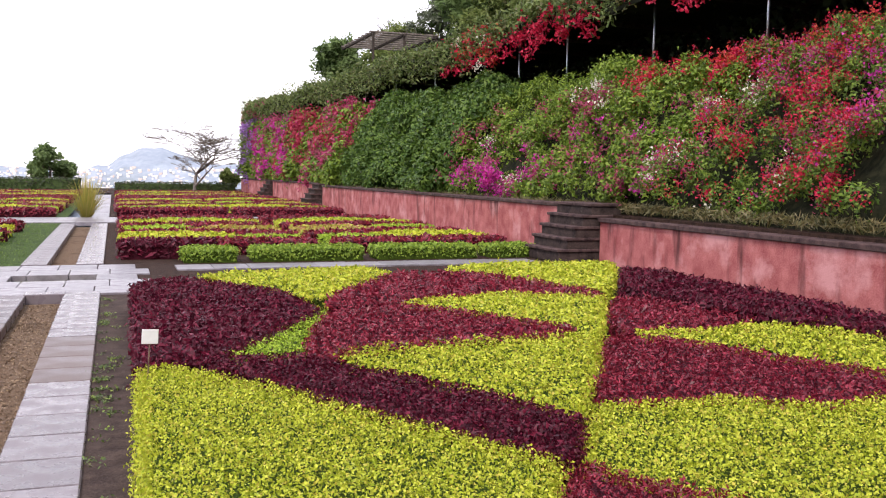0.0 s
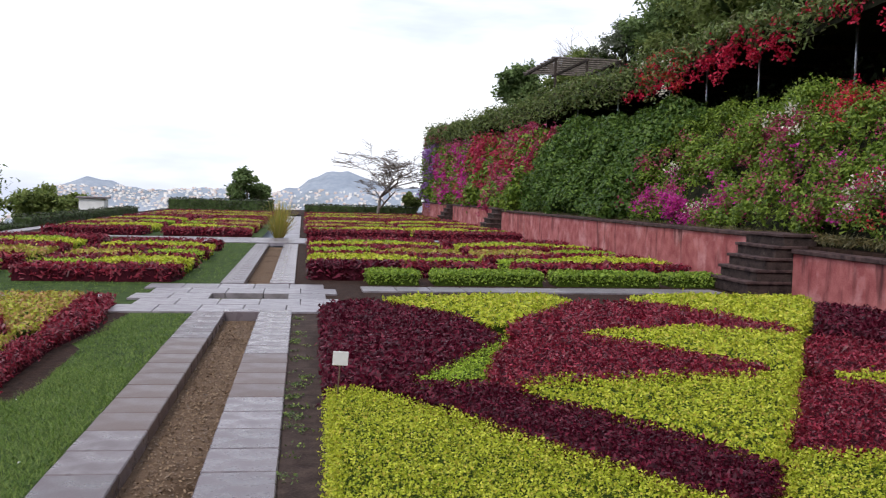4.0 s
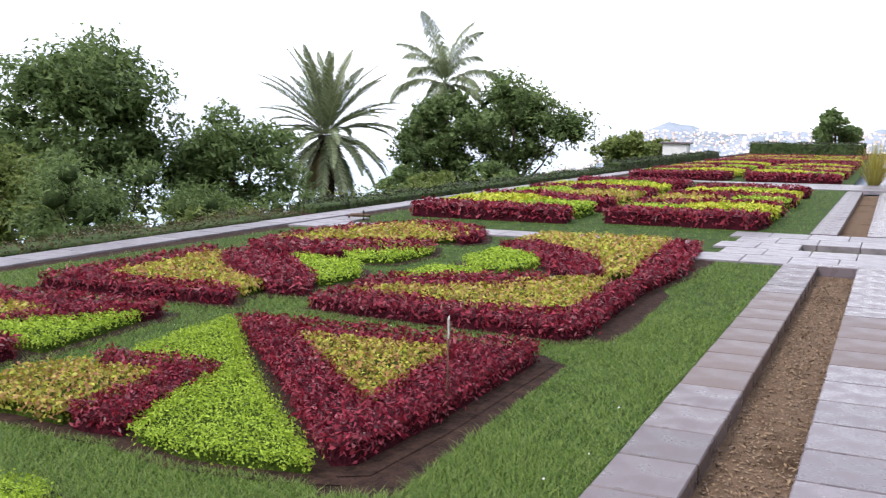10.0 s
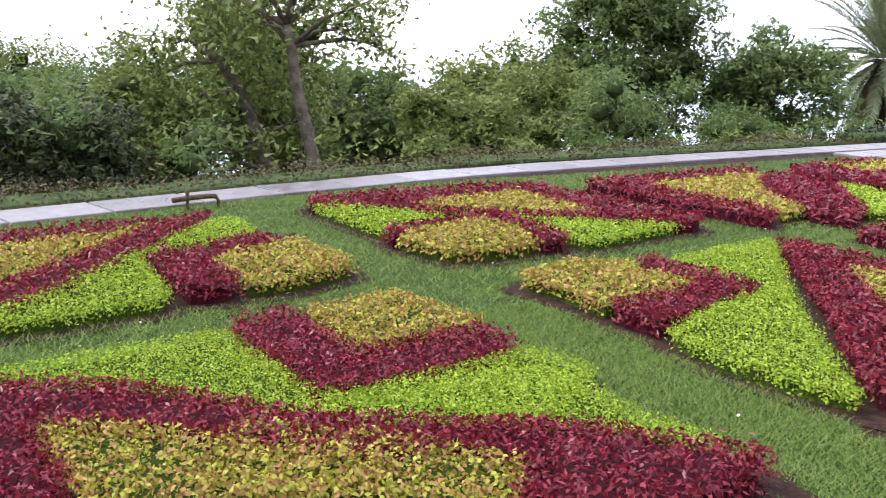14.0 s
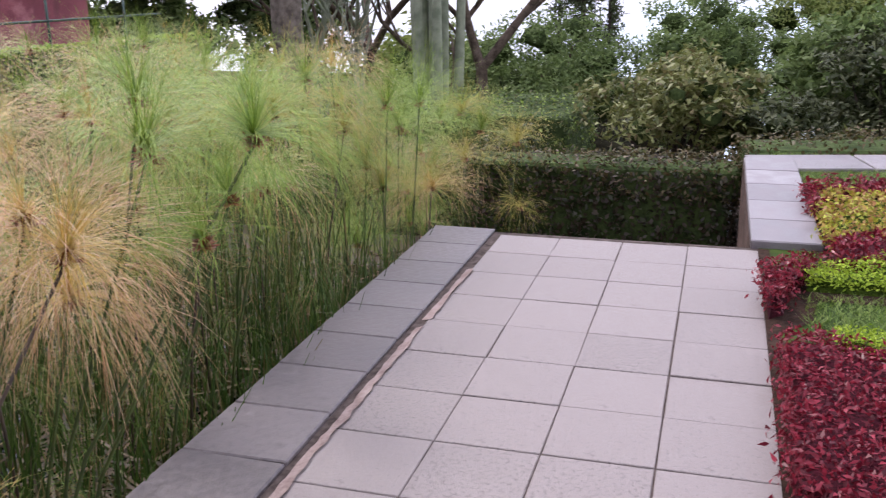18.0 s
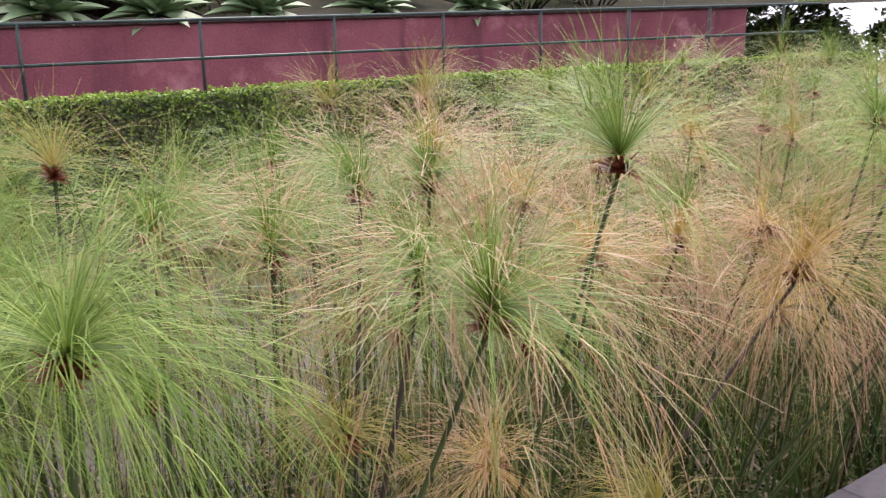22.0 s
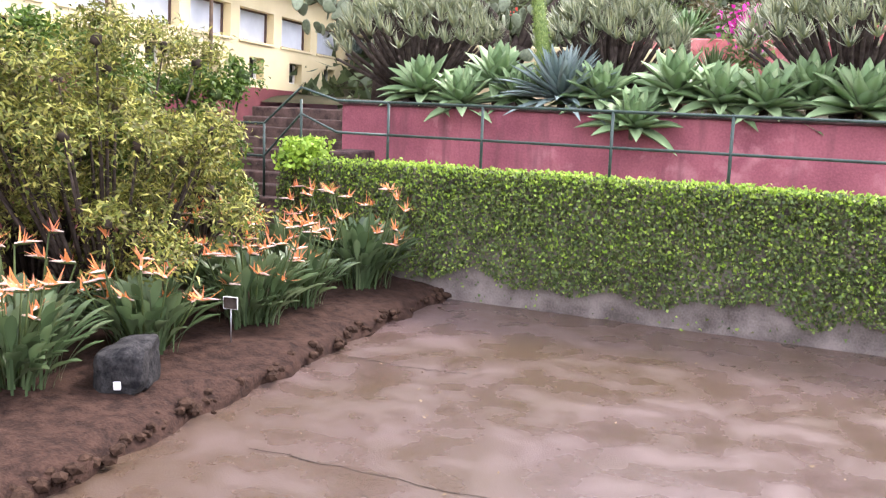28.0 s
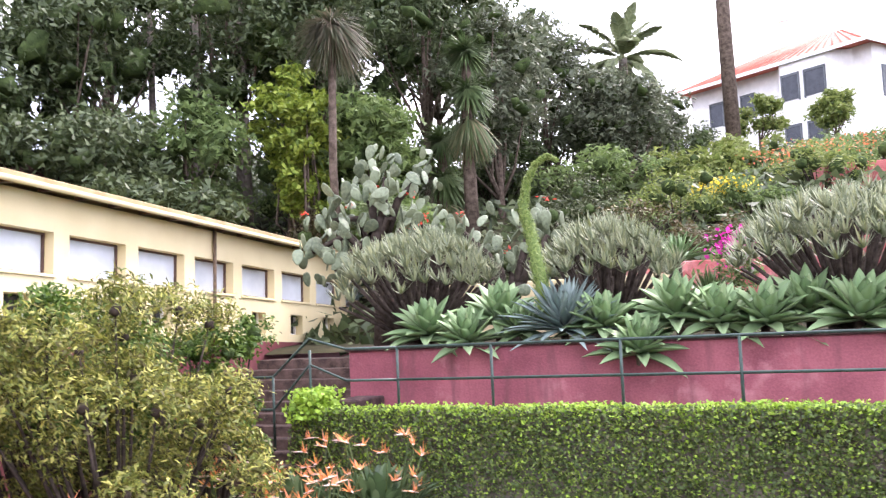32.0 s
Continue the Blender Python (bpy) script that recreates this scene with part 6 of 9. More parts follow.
def frond_mesh(length, rise, sag, pinnae, leaf_len, r, hang=0.2, width=0.05):
    """One feather frond along +x: it leaves the crown at the angle rise, bends down by sag, and carries two rows of narrow leaflets."""
    t = np.linspace(0.0, 1, pinnae)
    bend = rise - sag * t**1.4
    step = length / (pinnae - 1)
    ax = np.stack([np.cumsum(np.cos(bend)) * step, 0 * t, np.cumsum(np.sin(bend)) * step], -1)
    fwd = np.stack([np.cos(bend), 0 * t, np.sin(bend)], -1)
    over = np.stack([-np.sin(bend), 0 * t, np.cos(bend)], -1)
    vs, fs, base = [], [], 0
    for side in (-1, 1):
        ll = leaf_len * np.clip(np.sin(0.18 + t * 2.75), 0.05, 1) * (0.8 + 0.4 * r.rand(pinnae)) * (t > 0.1)
        out = unit(0.75 * fwd + side * np.array([0, 0.8, 0]) + 0.25 * over + r.normal(0, 0.08, (pinnae, 3)))
        mid = ax + out * (0.55 * ll)[:, None]
        tip = ax + out * ll[:, None] - np.array([0, 0, 1.0]) * (hang * ll)[:, None]
        o = fwd * width
        vs.append(np.stack([ax - o * 0.3, ax + o * 0.3, mid + o * 0.5, tip, mid - o * 0.5], 1).reshape(-1, 3))
        fs += (base + 5 * np.arange(pinnae)[:, None] + np.array([[0, 1, 2, 3, 4]])).tolist()
        base += 5 * pinnae
    rib = np.array([0, 0.035, 0]) * (1.1 - t)[:, None]
    vs.append(np.stack([ax + rib, ax - rib], 1).reshape(-1, 3))
    fs += (base + 2 * np.arange(pinnae - 1)[:, None] + np.array([[0, 1, 3, 2]])).tolist()
    me = bpy.data.meshes.new("frond")
    me.from_pydata(np.concatenate(vs).tolist(), [], fs)
    return me


def palm(at, trunk_h, trunk_r, fronds, length, label, seed, sag=0.7, lowest=-0.8, leaf_len=0.45, hang=0.2, dry=0, boots=True, width=0.05):
    """A palm whose fronds stand from nearly upright in the middle to hanging at the rim of the crown."""
    r = rng(seed)
    top = thing("palm_tree", label, "palm", at)
    bm = bmesh.new()
    tube(bm, [(0, 0, -0.4), (0.04, 0, trunk_h * 0.5), (0, 0, trunk_h)], [trunk_r * 1.15, trunk_r * 0.95, trunk_r * 1.05], 10)
    for k in range(int(trunk_h * 9) if boots else 0):
        a, z = k * 2.4, trunk_h * (0.1 + 0.9 * k / (trunk_h * 9))
        box(bm, (trunk_r * math.cos(a) - 0.06, trunk_r * math.sin(a) - 0.06, z), (trunk_r * math.cos(a) + 0.06, trunk_r * math.sin(a) + 0.06, z + 0.1))
    part("trunk", bm, M_DARKBARK if boots else M_GREYBARK, top)
    tiers = []
    for k in range(7):
        rise = lowest + (1.45 - lowest) * k / 6
        me = frond_mesh(length * r.uniform(0.92, 1.05), rise, sag * (0.55 + 0.6 * math.cos(rise)), 84, leaf_len, r, hang, width)
        me.materials.append(M_PALM)
        tiers.append(me)
    old = frond_mesh(length * 0.8, -1.15, 0.35, 84, leaf_len * 0.8, r, hang, width)
    old.materials.append(M_DRY)
    for k in range(fronds):
        ob = new("frond", old if k < dry else tiers[min(6, int(7 * ((k - dry) / max(1, fronds - dry)) ** 0.85))])
        ob.parent = top
        ob.location = (0, 0, trunk_h)
        ob.rotation_euler = (r.normal(0, 0.1), r.normal(0, 0.07), 2.399 * k + r.normal(0, 0.12))
        ob.scale = [r.uniform(0.88, 1.08)] * 3
    return top


palm((-24.4, 38.0, west_z(-24.4, 38) - 0.3), 5.45, 0.36, 84, 3.9, "stout date palm with a full grey-green crown", 360, 0.75, -0.95, 0.46, 0.1, 6, True, 0.062)
palm((-21.7, 45.4, west_z(-21.7, 45.4) - 0.3), 7.4, 0.2, 17, 3.7, "slender palm with arching feather fronds", 361, 1.25, -0.35, 0.8, 0.7, 0, False, 0.06)


def hose_pipe(x, y, ang, label):
    """A bent standpipe beside the path."""
    top = thing("water_pipe", label, "pipe", (x, y, 0.0))
    top.rotation_euler = (0, 0, ang)
    top.scale = (0.62, 0.62, 0.85)
    part("pipe", tube(bmesh.new(), [(0, -0.62, 0.12), (0, -0.3, 0.13), (0, 0.0, 0.13), (0, 0.14, 0.12), (0, 0.19, 0.06), (0, 0.19, -0.02)], 0.032, 8), M_RUST, top)
    part("foot", tube(bmesh.new(), [(0, -0.36, -0.02), (0, -0.36, 0.13)], 0.026, 8), M_RUST, top)
    part("valve", tube(bmesh.new(), [(0, -0.36, 0.1), (0, -0.36, 0.22), (0, -0.36, 0.25)], [0.03, 0.03, 0.012], 8), M_RUST, top)
    return top


hose_pipe(-9.08, 3.15, 0.2, "rusty bent water pipe beside the border path")
hose_pipe(-9.35, 15.7, 1.5, "short rusty standpipe on the path corner")
hose_pipe(-9.1, 33.2, 0.1, "rusty bent water pipe further along the border")


def plant_label(x, y, z, ang, w, h, lean, label):
    top = thing("plant_label", label, "label", (x, y, 0.0))
    top.rotation_euler = (0, lean, ang)
    part("stake", tube(bmesh.new(), [(0, 0, -0.05), (0, 0, z)], 0.005, 6), M_RUST, top)
    part("plate", boxes(((-w / 2, -0.008, z - h), (w / 2, -0.002, z)), bevel=0.002), M_WHITE, top)


plant_label(0.5, 6.45, 0.60, 0.1, 0.11, 0.10, 0.06, "small white plant label leaning on a wire stake")
plant_label(-2.3, 5.15, 0.64, 1.95, 0.10, 0.12, -0.03, "small grey plant label on a wire stake")
hut = thing("white_hut", "small white hut beyond the far border", "hut", (-12.6, 60.5, 0))
part("wall", boxes(((-0.75, -0.6, -1.0), (0.75, 0.6, 1.0)), bevel=0.02), M_WHITE, hut)
part("roof", boxes(((-0.9, -0.75, 1.0), (0.9, 0.75, 1.12)), bevel=0.02), M_SLAB, hut)


def tuft(at, n, h, spread, material, label, seed, category="grass clump", width=0.006, name="papyrus_clump"):
    """A clump of thin upright stems and blades."""
    r = rng(seed)
    a, u = r.uniform(0, 2 * np.pi, n), r.rand(n)
    base = np.stack([0.2 * spread * u * np.cos(a), 0.2 * spread * u * np.sin(a), 0 * a], -1)
    d = np.stack([np.cos(a) * spread * u, np.sin(a) * spread * u, h * (0.6 + 0.5 * r.rand(n))], -1)
    s = np.linspace(0, 1, 5)[None, :, None]
    line = base[:, None] + d[:, None] * s - np.array([0, 0, 1.0]) * 0.35 * h * (u[:, None, None]) * s**2
    ob = new(name, ribbons(name, line, width, material))
    ob.location = at
    return tagged(ob, label, category)


def ribbons(name, lines, width, material, taper=0.35):
    """Thin strips along polylines, an (n, k, 3) array."""
    n, k, _ = lines.shape
    d = unit(np.gradient(lines, axis=1))
    side = unit(np.cross(d, np.array([0.3, 0.2, 0.93])))
    w = (width * np.linspace(1, taper, k))[None, :, None]
    v = np.stack([lines - side * w / 2, lines + side * w / 2], 2).reshape(-1, 3)
    i = (2 * k * np.arange(n)[:, None] + 2 * np.arange(k - 1)[None, :])[..., None]
    f = (i + np.array([0, 1, 3, 2])).reshape(-1, 4)
    return mesh_of(name, v, f, material)


M_PAPGREEN = leafy("papyrus_green", (0.09, 0.175, 0.016), (0.15, 0.265, 0.027), (0.235, 0.36, 0.045), (0.40, 0.50, 0.11), (0.12, 0.215, 0.02), through_light=0.2)
M_PAPTAN = leafy("papyrus_tan", (0.50, 0.26, 0.125), (0.59, 0.345, 0.185), (0.74, 0.51, 0.33), (0.36, 0.33, 0.10), (0.64, 0.40, 0.225), through_light=0.3)
M_PAPGOLD = leafy("papyrus_golden", (0.52, 0.31, 0.045), (0.63, 0.42, 0.085), (0.72, 0.53, 0.21), (0.36, 0.33, 0.08), (0.56, 0.34, 0.15), through_light=0.3)
M_PAPTIP = leafy("papyrus_dry_tip", (0.52, 0.25, 0.11), (0.68, 0.40, 0.22), (0.22, 0.32, 0.05), (0.76, 0.52, 0.33), (0.18, 0.28, 0.04), (0.60, 0.35, 0.17), through_light=0.25)
M_PAPYELLOW = leafy("papyrus_yellow", (0.34, 0.30, 0.05), (0.48, 0.38, 0.08), (0.26, 0.30, 0.06), (0.56, 0.40, 0.15), through_light=0.35)
M_PAPSTEM = surface("papyrus_stem", (0.03, 0.05, 0.010), (0.07, 0.10, 0.02), 8, 0.8, 0.1)
M_PAPDARK = surface("papyrus_old_stem", (0.03, 0.018, 0.012), (0.075, 0.05, 0.03), 8, 0.6, 0.1)
M_PAPHEAD = leafy("papyrus_bract", (0.14, 0.035, 0.015), (0.24, 0.065, 0.025), (0.33, 0.13, 0.05), through_light=0.15)
tuft((-0.6, 34.4, 0.0), 420, 1.5, 0.75, M_PAPYELLOW, "yellow-green papyrus clump standing in the far path", 370, width=0.02)


# ---- pond and papyrus ----
tagged(part("pond_floor", boxes(((-6.3, -4.3, -2.3), (-0.1, -1.8, -0.62))), M_SOIL), "dark mud of the papyrus pond", "pond", kind="structure")
M_WATER = bpy.data.materials.new("dark_pond_water")
_n, _l, _p = nodes_of(M_WATER)
_p.inputs["Base Color"].default_value = (0.012, 0.014, 0.01, 1)
_p.inputs["Roughness"].default_value = 0.04
tagged(part("water", sheet([(-6.3, -4.2), (-0.1, -4.2), (-0.1, -1.8), (-6.3, -1.8)], -0.52), M_WATER), "dark still water of the papyrus pond", "water", kind="structure")
tagged(part("pond_edge", boxes(((-6.3, -4.42, -2.3), (-0.1, -4.2, -0.60)), ((-0.1, -4.42, -2.3), (0.1, -1.8, -0.60)), bevel=0.01), M_STEP), "low concrete rim of the pond", "rim", kind="structure")


def papyrus(root, head, kind, seed, rays=260, length=0.46, droop=0.5, up=0.75):
    """One papyrus plant: a thin stem, a shaggy brown collar and a mop of rays that rise like a vase, arch over and fork into fine tips."""
    r = rng(seed)
    top = thing("papyrus", {"green": "green papyrus with a mop of fresh thread-like rays", "tan": "papyrus with a dried tan mop of rays", "yellow": "papyrus with a yellowing spray of rays", "mixed": "green papyrus whose ray tips hang dry and tan"}[kind] + " in the pond",
                "papyrus", group="papyrus stand")
    a, b = Vector(root), Vector(head)
    mid = (a + b) / 2 + Vector((b.x - a.x, b.y - a.y, 0)) * -0.14
    part("stem", tube(bmesh.new(), [a, mid, b], [0.008, 0.0062, 0.005], 6), M_PAPDARK if kind != "green" and seed % 3 == 0 else M_PAPSTEM, top)
    n = 90
    az, el = r.uniform(0, 2 * np.pi, n), r.uniform(-0.35, 1.0, n)
    d = np.stack([np.cos(az) * np.cos(el), np.sin(az) * np.cos(el), np.sin(el)], -1)
    s = np.linspace(0, 1, 3)[None, :, None]
    part("bract_collar", ribbons("bract_collar", np.array(b)[None, None] + d[:, None] * r.uniform(0.025, 0.058, n)[:, None, None] * s, 0.012, M_PAPHEAD, 0.15), None, top)
    rays = int(rays * 1.15)
    tuft_ = np.arange(rays) // 5
    az = r.uniform(0, 2 * np.pi, rays)[tuft_] + r.normal(0, 0.16, rays)
    el = np.clip(r.normal(0.42 + 0.32 * up, 0.44, rays)[tuft_] + r.normal(0, 0.1, rays), -0.1, 1.52)
    if kind == "tan":
        el = np.clip(r.normal(0.45, 0.55, rays)[tuft_] + r.normal(0, 0.12, rays), -0.45, 1.52)
    tilt = np.array([r.normal(0, 0.2), r.normal(0, 0.2), 0.0])
    d = unit(np.stack([np.cos(az) * np.cos(el), np.sin(az) * np.cos(el), np.sin(el)], -1) + tilt)
    ln = (length * r.uniform(0.65, 1.15, rays))[:, None, None]
    s = np.linspace(0, 1, 7)[None, :, None]
    flat = d * np.array([1, 1, 0])
    fall = (droop * (0.62 if kind == "tan" else 0.85) * r.uniform(0.25, 1.25, rays) ** 1.3 * (1.15 - 0.55 * np.sin(el)))[:, None, None]
    curl = r.normal(0, 0.10, (rays, 1, 3))
    lines = np.array(b)[None, None] + np.array([0, 0, 0.028]) + ln * (d[:, None] * (s - 0.25 * s**3) + flat[:, None] * 0.30 * s**2 - np.array([0, 0, 1.0]) * fall * s**2.6 + curl * s**2)
    lines = lines + np.cumsum(np.cumsum(r.normal(0, 0.0022, lines.shape), 1), 1) * s
    base, tips = {"green": (M_PAPGREEN, M_PAPGREEN), "tan": (M_PAPGOLD, M_PAPTAN), "yellow": (M_PAPYELLOW, M_PAPYELLOW), "mixed": (M_PAPGREEN, M_PAPTIP)}[kind]
    tagged(part("ray_mop", ribbons("ray_mop", lines[:, :5] if kind in ("mixed", "tan") else lines, 0.0017, base, 0.45), None, top), kind="stuff")
    k = np.repeat(np.arange(rays), 3)[r.rand(3 * rays) < (0.7 if kind == "tan" else 0.42)]
    go = unit(lines[k, 4] - lines[k, 3]) + r.normal(0, 0.28, (len(k), 3))
    s = np.linspace(0, 1, 3)[None, :, None]
    ends = lines[k, 4][:, None] + go[:, None] * (length * r.uniform(0.2, 0.42, len(k)))[:, None, None] * s - np.array([0, 0, 1.0]) * (length * fall[k] * 0.34) * s**1.8
    tagged(part("ray_tip_mop", ribbons("ray_tip_mop", ends, 0.0015, tips, 0.5), None, top, "dry tan ray tips" if kind in ("mixed", "tan") else ""), kind="stuff")
    return top


HEADS = (  # head place, root place in the plan, kind, rays, length, droop, upright
    ((-0.64, -1.47, 1.20), (-0.66, -1.92), "green", 330, 0.34, 0.95, 0.45), ((-1.10, -1.80, 1.19), (-1.12, -1.95), "mixed", 187, 0.25, 1.0, 0.9), ((-1.22, -1.50, 1.19), (-1.24, -1.95), "mixed", 209, 0.25, 1.05, 0.9),
    ((-1.25, -1.35, 1.16), (-1.12, -1.93), "mixed", 363, 0.37, 0.85, 0.7), ((-1.68, -1.48, 1.34), (-1.62, -1.95), "green", 253, 0.31, 0.45, 1.1), ((-2.38, -1.52, 0.98), (-1.85, -1.98), "tan", 330, 0.34, 0.95, 0.1),
    ((-2.37, -1.62, 1.07), (-2.25, -2.0), "tan", 165, 0.25, 1.1, 0.6), ((-2.20, -1.75, 1.04), (-2.1, -2.1), "tan", 220, 0.27, 1.1, 0.6), ((-1.19, -1.73, 0.82), (-1.20, -1.95), "yellow", 187, 0.20, 0.8, 1.0),
    ((-2.63, -1.43, 1.19), (-2.55, -1.95), "green", 275, 0.33, 0.7, 0.9), ((-2.86, -1.23, 1.20), (-2.35, -1.92), "green", 330, 0.34, 0.75, 0.8), ((-2.99, -1.69, 1.28), (-3.0, -2.0), "green", 264, 0.31, 0.6, 0.9),
    ((-2.69, -1.32, 0.94), (-2.6, -1.93), "green", 154, 0.22, 0.8, 0.8), ((-2.06, -1.66, 0.36), (-2.05, -1.9), "yellow", 209, 0.25, 0.55, 1.2), ((-0.47, -1.66, 1.15), (-0.5, -2.1), "green", 264, 0.33, 0.9, 0.8),
    ((-0.97, -2.75, 1.24), (-0.95, -2.8), "yellow", 120, 0.37, 0.6, 0.9), ((-0.95, -2.0, 1.20), (-0.95, -2.1), "mixed", 286, 0.31, 1.1, 0.8),
    ((-1.45, -2.05, 1.22), (-1.45, -2.2), "mixed", 286, 0.31, 1.1, 0.8), ((-1.75, -2.2, 1.18), (-1.8, -2.3), "mixed", 286, 0.33, 1.1, 0.8), ((-2.0, -1.85, 1.0), (-2.0, -2.1), "tan", 308, 0.31, 1.15, 0.5),
    ((-0.34, -1.90, 1.13), (-0.2, -2.3), "green", 286, 0.36, 0.9, 0.7), ((-0.09, -2.22, 0.94), (-0.42, -2.5), "yellow", 187, 0.31, 0.9, 0.6), ((-0.12, -2.30, 0.92), (-0.42, -2.6), "green", 286, 0.37, 0.95, 0.7),
    ((-0.74, -2.65, 0.90), (-0.74, -2.75), "green", 352, 0.41, 0.8, 0.8), ((-0.32, -2.55, 0.95), (-0.35, -2.7), "green", 330, 0.37, 0.8, 0.8), ((-0.50, -2.95, 0.95), (-0.5, -3.0), "green", 462, 0.46, 0.75, 0.8),
    ((-0.10, -2.9, 0.66), (-0.15, -3.0), "green", 374, 0.41, 0.9, 0.7), ((-0.85, -3.2, 1.05), (-0.85, -3.25), "green", 418, 0.44, 0.7, 0.8), ((-0.45, -3.6, 0.75), (-0.5, -3.65), "green", 418, 0.44, 0.7, 0.8),
    ((0.00, -3.35, 0.45), (-0.15, -3.4), "green", 330, 0.37, 0.8, 0.8), ((-2.65, -1.75, 0.75), (-2.6, -2.0), "tan", 264, 0.28, 1.1, 0.5), ((-1.62, -1.80, 0.58), (-1.6, -2.0), "tan", 242, 0.25, 1.15, 0.5),
    ((-3.5, -1.75, 1.06), (-3.5, -2.0), "yellow", 330, 0.36, 0.9, 0.6), ((-4.1, -1.9, 1.12), (-4.1, -2.1), "green", 308, 0.36, 0.8, 0.8), ((-4.6, -2.05, 0.98), (-4.6, -2.2), "yellow", 308, 0.36, 0.95, 0.6),
    ((-3.25, -1.55, 0.92), (-3.2, -1.95), "green", 264, 0.33, 0.9, 0.7), ((-3.8, -1.7, 0.82), (-3.8, -2.0), "mixed", 286, 0.33, 1.0, 0.7), ((-5.1, -2.1, 1.1), (-5.1, -2.3), "green", 286, 0.36, 0.8, 0.8), ((-5.6, -2.1, 0.75), (-5.6, -2.3), "yellow", 242, 0.34, 1.0, 0.6),
)
for k, (h, root, kind, n, ln, dr, up) in enumerate(HEADS):
    papyrus((*root, -0.55), h, kind, 400 + k, n, ln, dr, up)
PIT_HEADS = (
    ((-6.09, -2.0, 0.83), "green", 280, 0.5, 0.55, 0.8), ((-6.75, -2.0, 0.76), "green", 300, 0.55, 0.6, 0.8), ((-8.5, -2.0, 0.28), "green", 240, 0.5, 0.6, 0.8), ((-7.95, -2.0, 0.14), "yellow", 220, 0.5, 0.8, 0.6),
    ((-7.0, -2.0, 0.1), "tan", 260, 0.42, 0.8, 0.6), ((-9.2, -1.82, 0.06), "yellow", 260, 0.5, 0.9, 0.6), ((-9.2, -1.78, -0.58), "yellow", 130, 0.32, 0.8, 0.6), ((-7.3, -2.35, 0.5), "green", 300, 0.55, 0.6, 0.8),
    ((-6.45, -2.3, 0.35), "green", 300, 0.55, 0.6, 0.8), ((-7.7, -2.45, 0.4), "green", 280, 0.55, 0.7, 0.7), ((-8.3, -2.5, 0.1), "mixed", 260, 0.5, 0.8, 0.6), ((-6.7, -2.6, 0.75), "yellow", 280, 0.55, 0.8, 0.6), ((-8.9, -2.5, 0.3), "green", 260, 0.5, 0.6, 0.8),
)
for k, (h, kind, n, ln, dr, up) in enumerate(PIT_HEADS):
    papyrus((h[0] + 0.2 * math.sin(k * 1.7), h[1] - 0.12, -2.2), h, kind, 470 + k, n, ln, dr, up)
rs = rng(497)
for k in range(16):
    x, y = rs.uniform(-9.0, -6.1), rs.uniform(-2.9, -2.15)
    papyrus((x, y, -2.2), (x, y, rs.uniform(-0.4, 0.75) - 0.12 * (-6 - x)), ("green", "yellow", "green", "mixed")[k % 4], 480 + k, 260, rs.uniform(0.34, 0.46), 0.75, 0.75)
rs = rng(499)
for k in range(135):
    x, y = rs.uniform(-6.1, -0.4), -2.1 - 2.1 * rs.rand() ** 0.9
    z = rs.uniform(0.5, 1.1) + 0.07 * (-y - 2)
    kind = ("green", "mixed", "green", "tan", "green", "yellow")[k % 6] if x < -1.2 else ("green", "green", "green", "yellow")[k % 4]
    papyrus((x + rs.normal(0, 0.06), y + rs.normal(0, 0.05), -0.55), (x, y, z), kind, 500 + k, 170, rs.uniform(0.28, 0.40), {"green": 0.6, "tan": 0.9, "yellow": 0.7, "mixed": 0.85}[kind], 0.9)


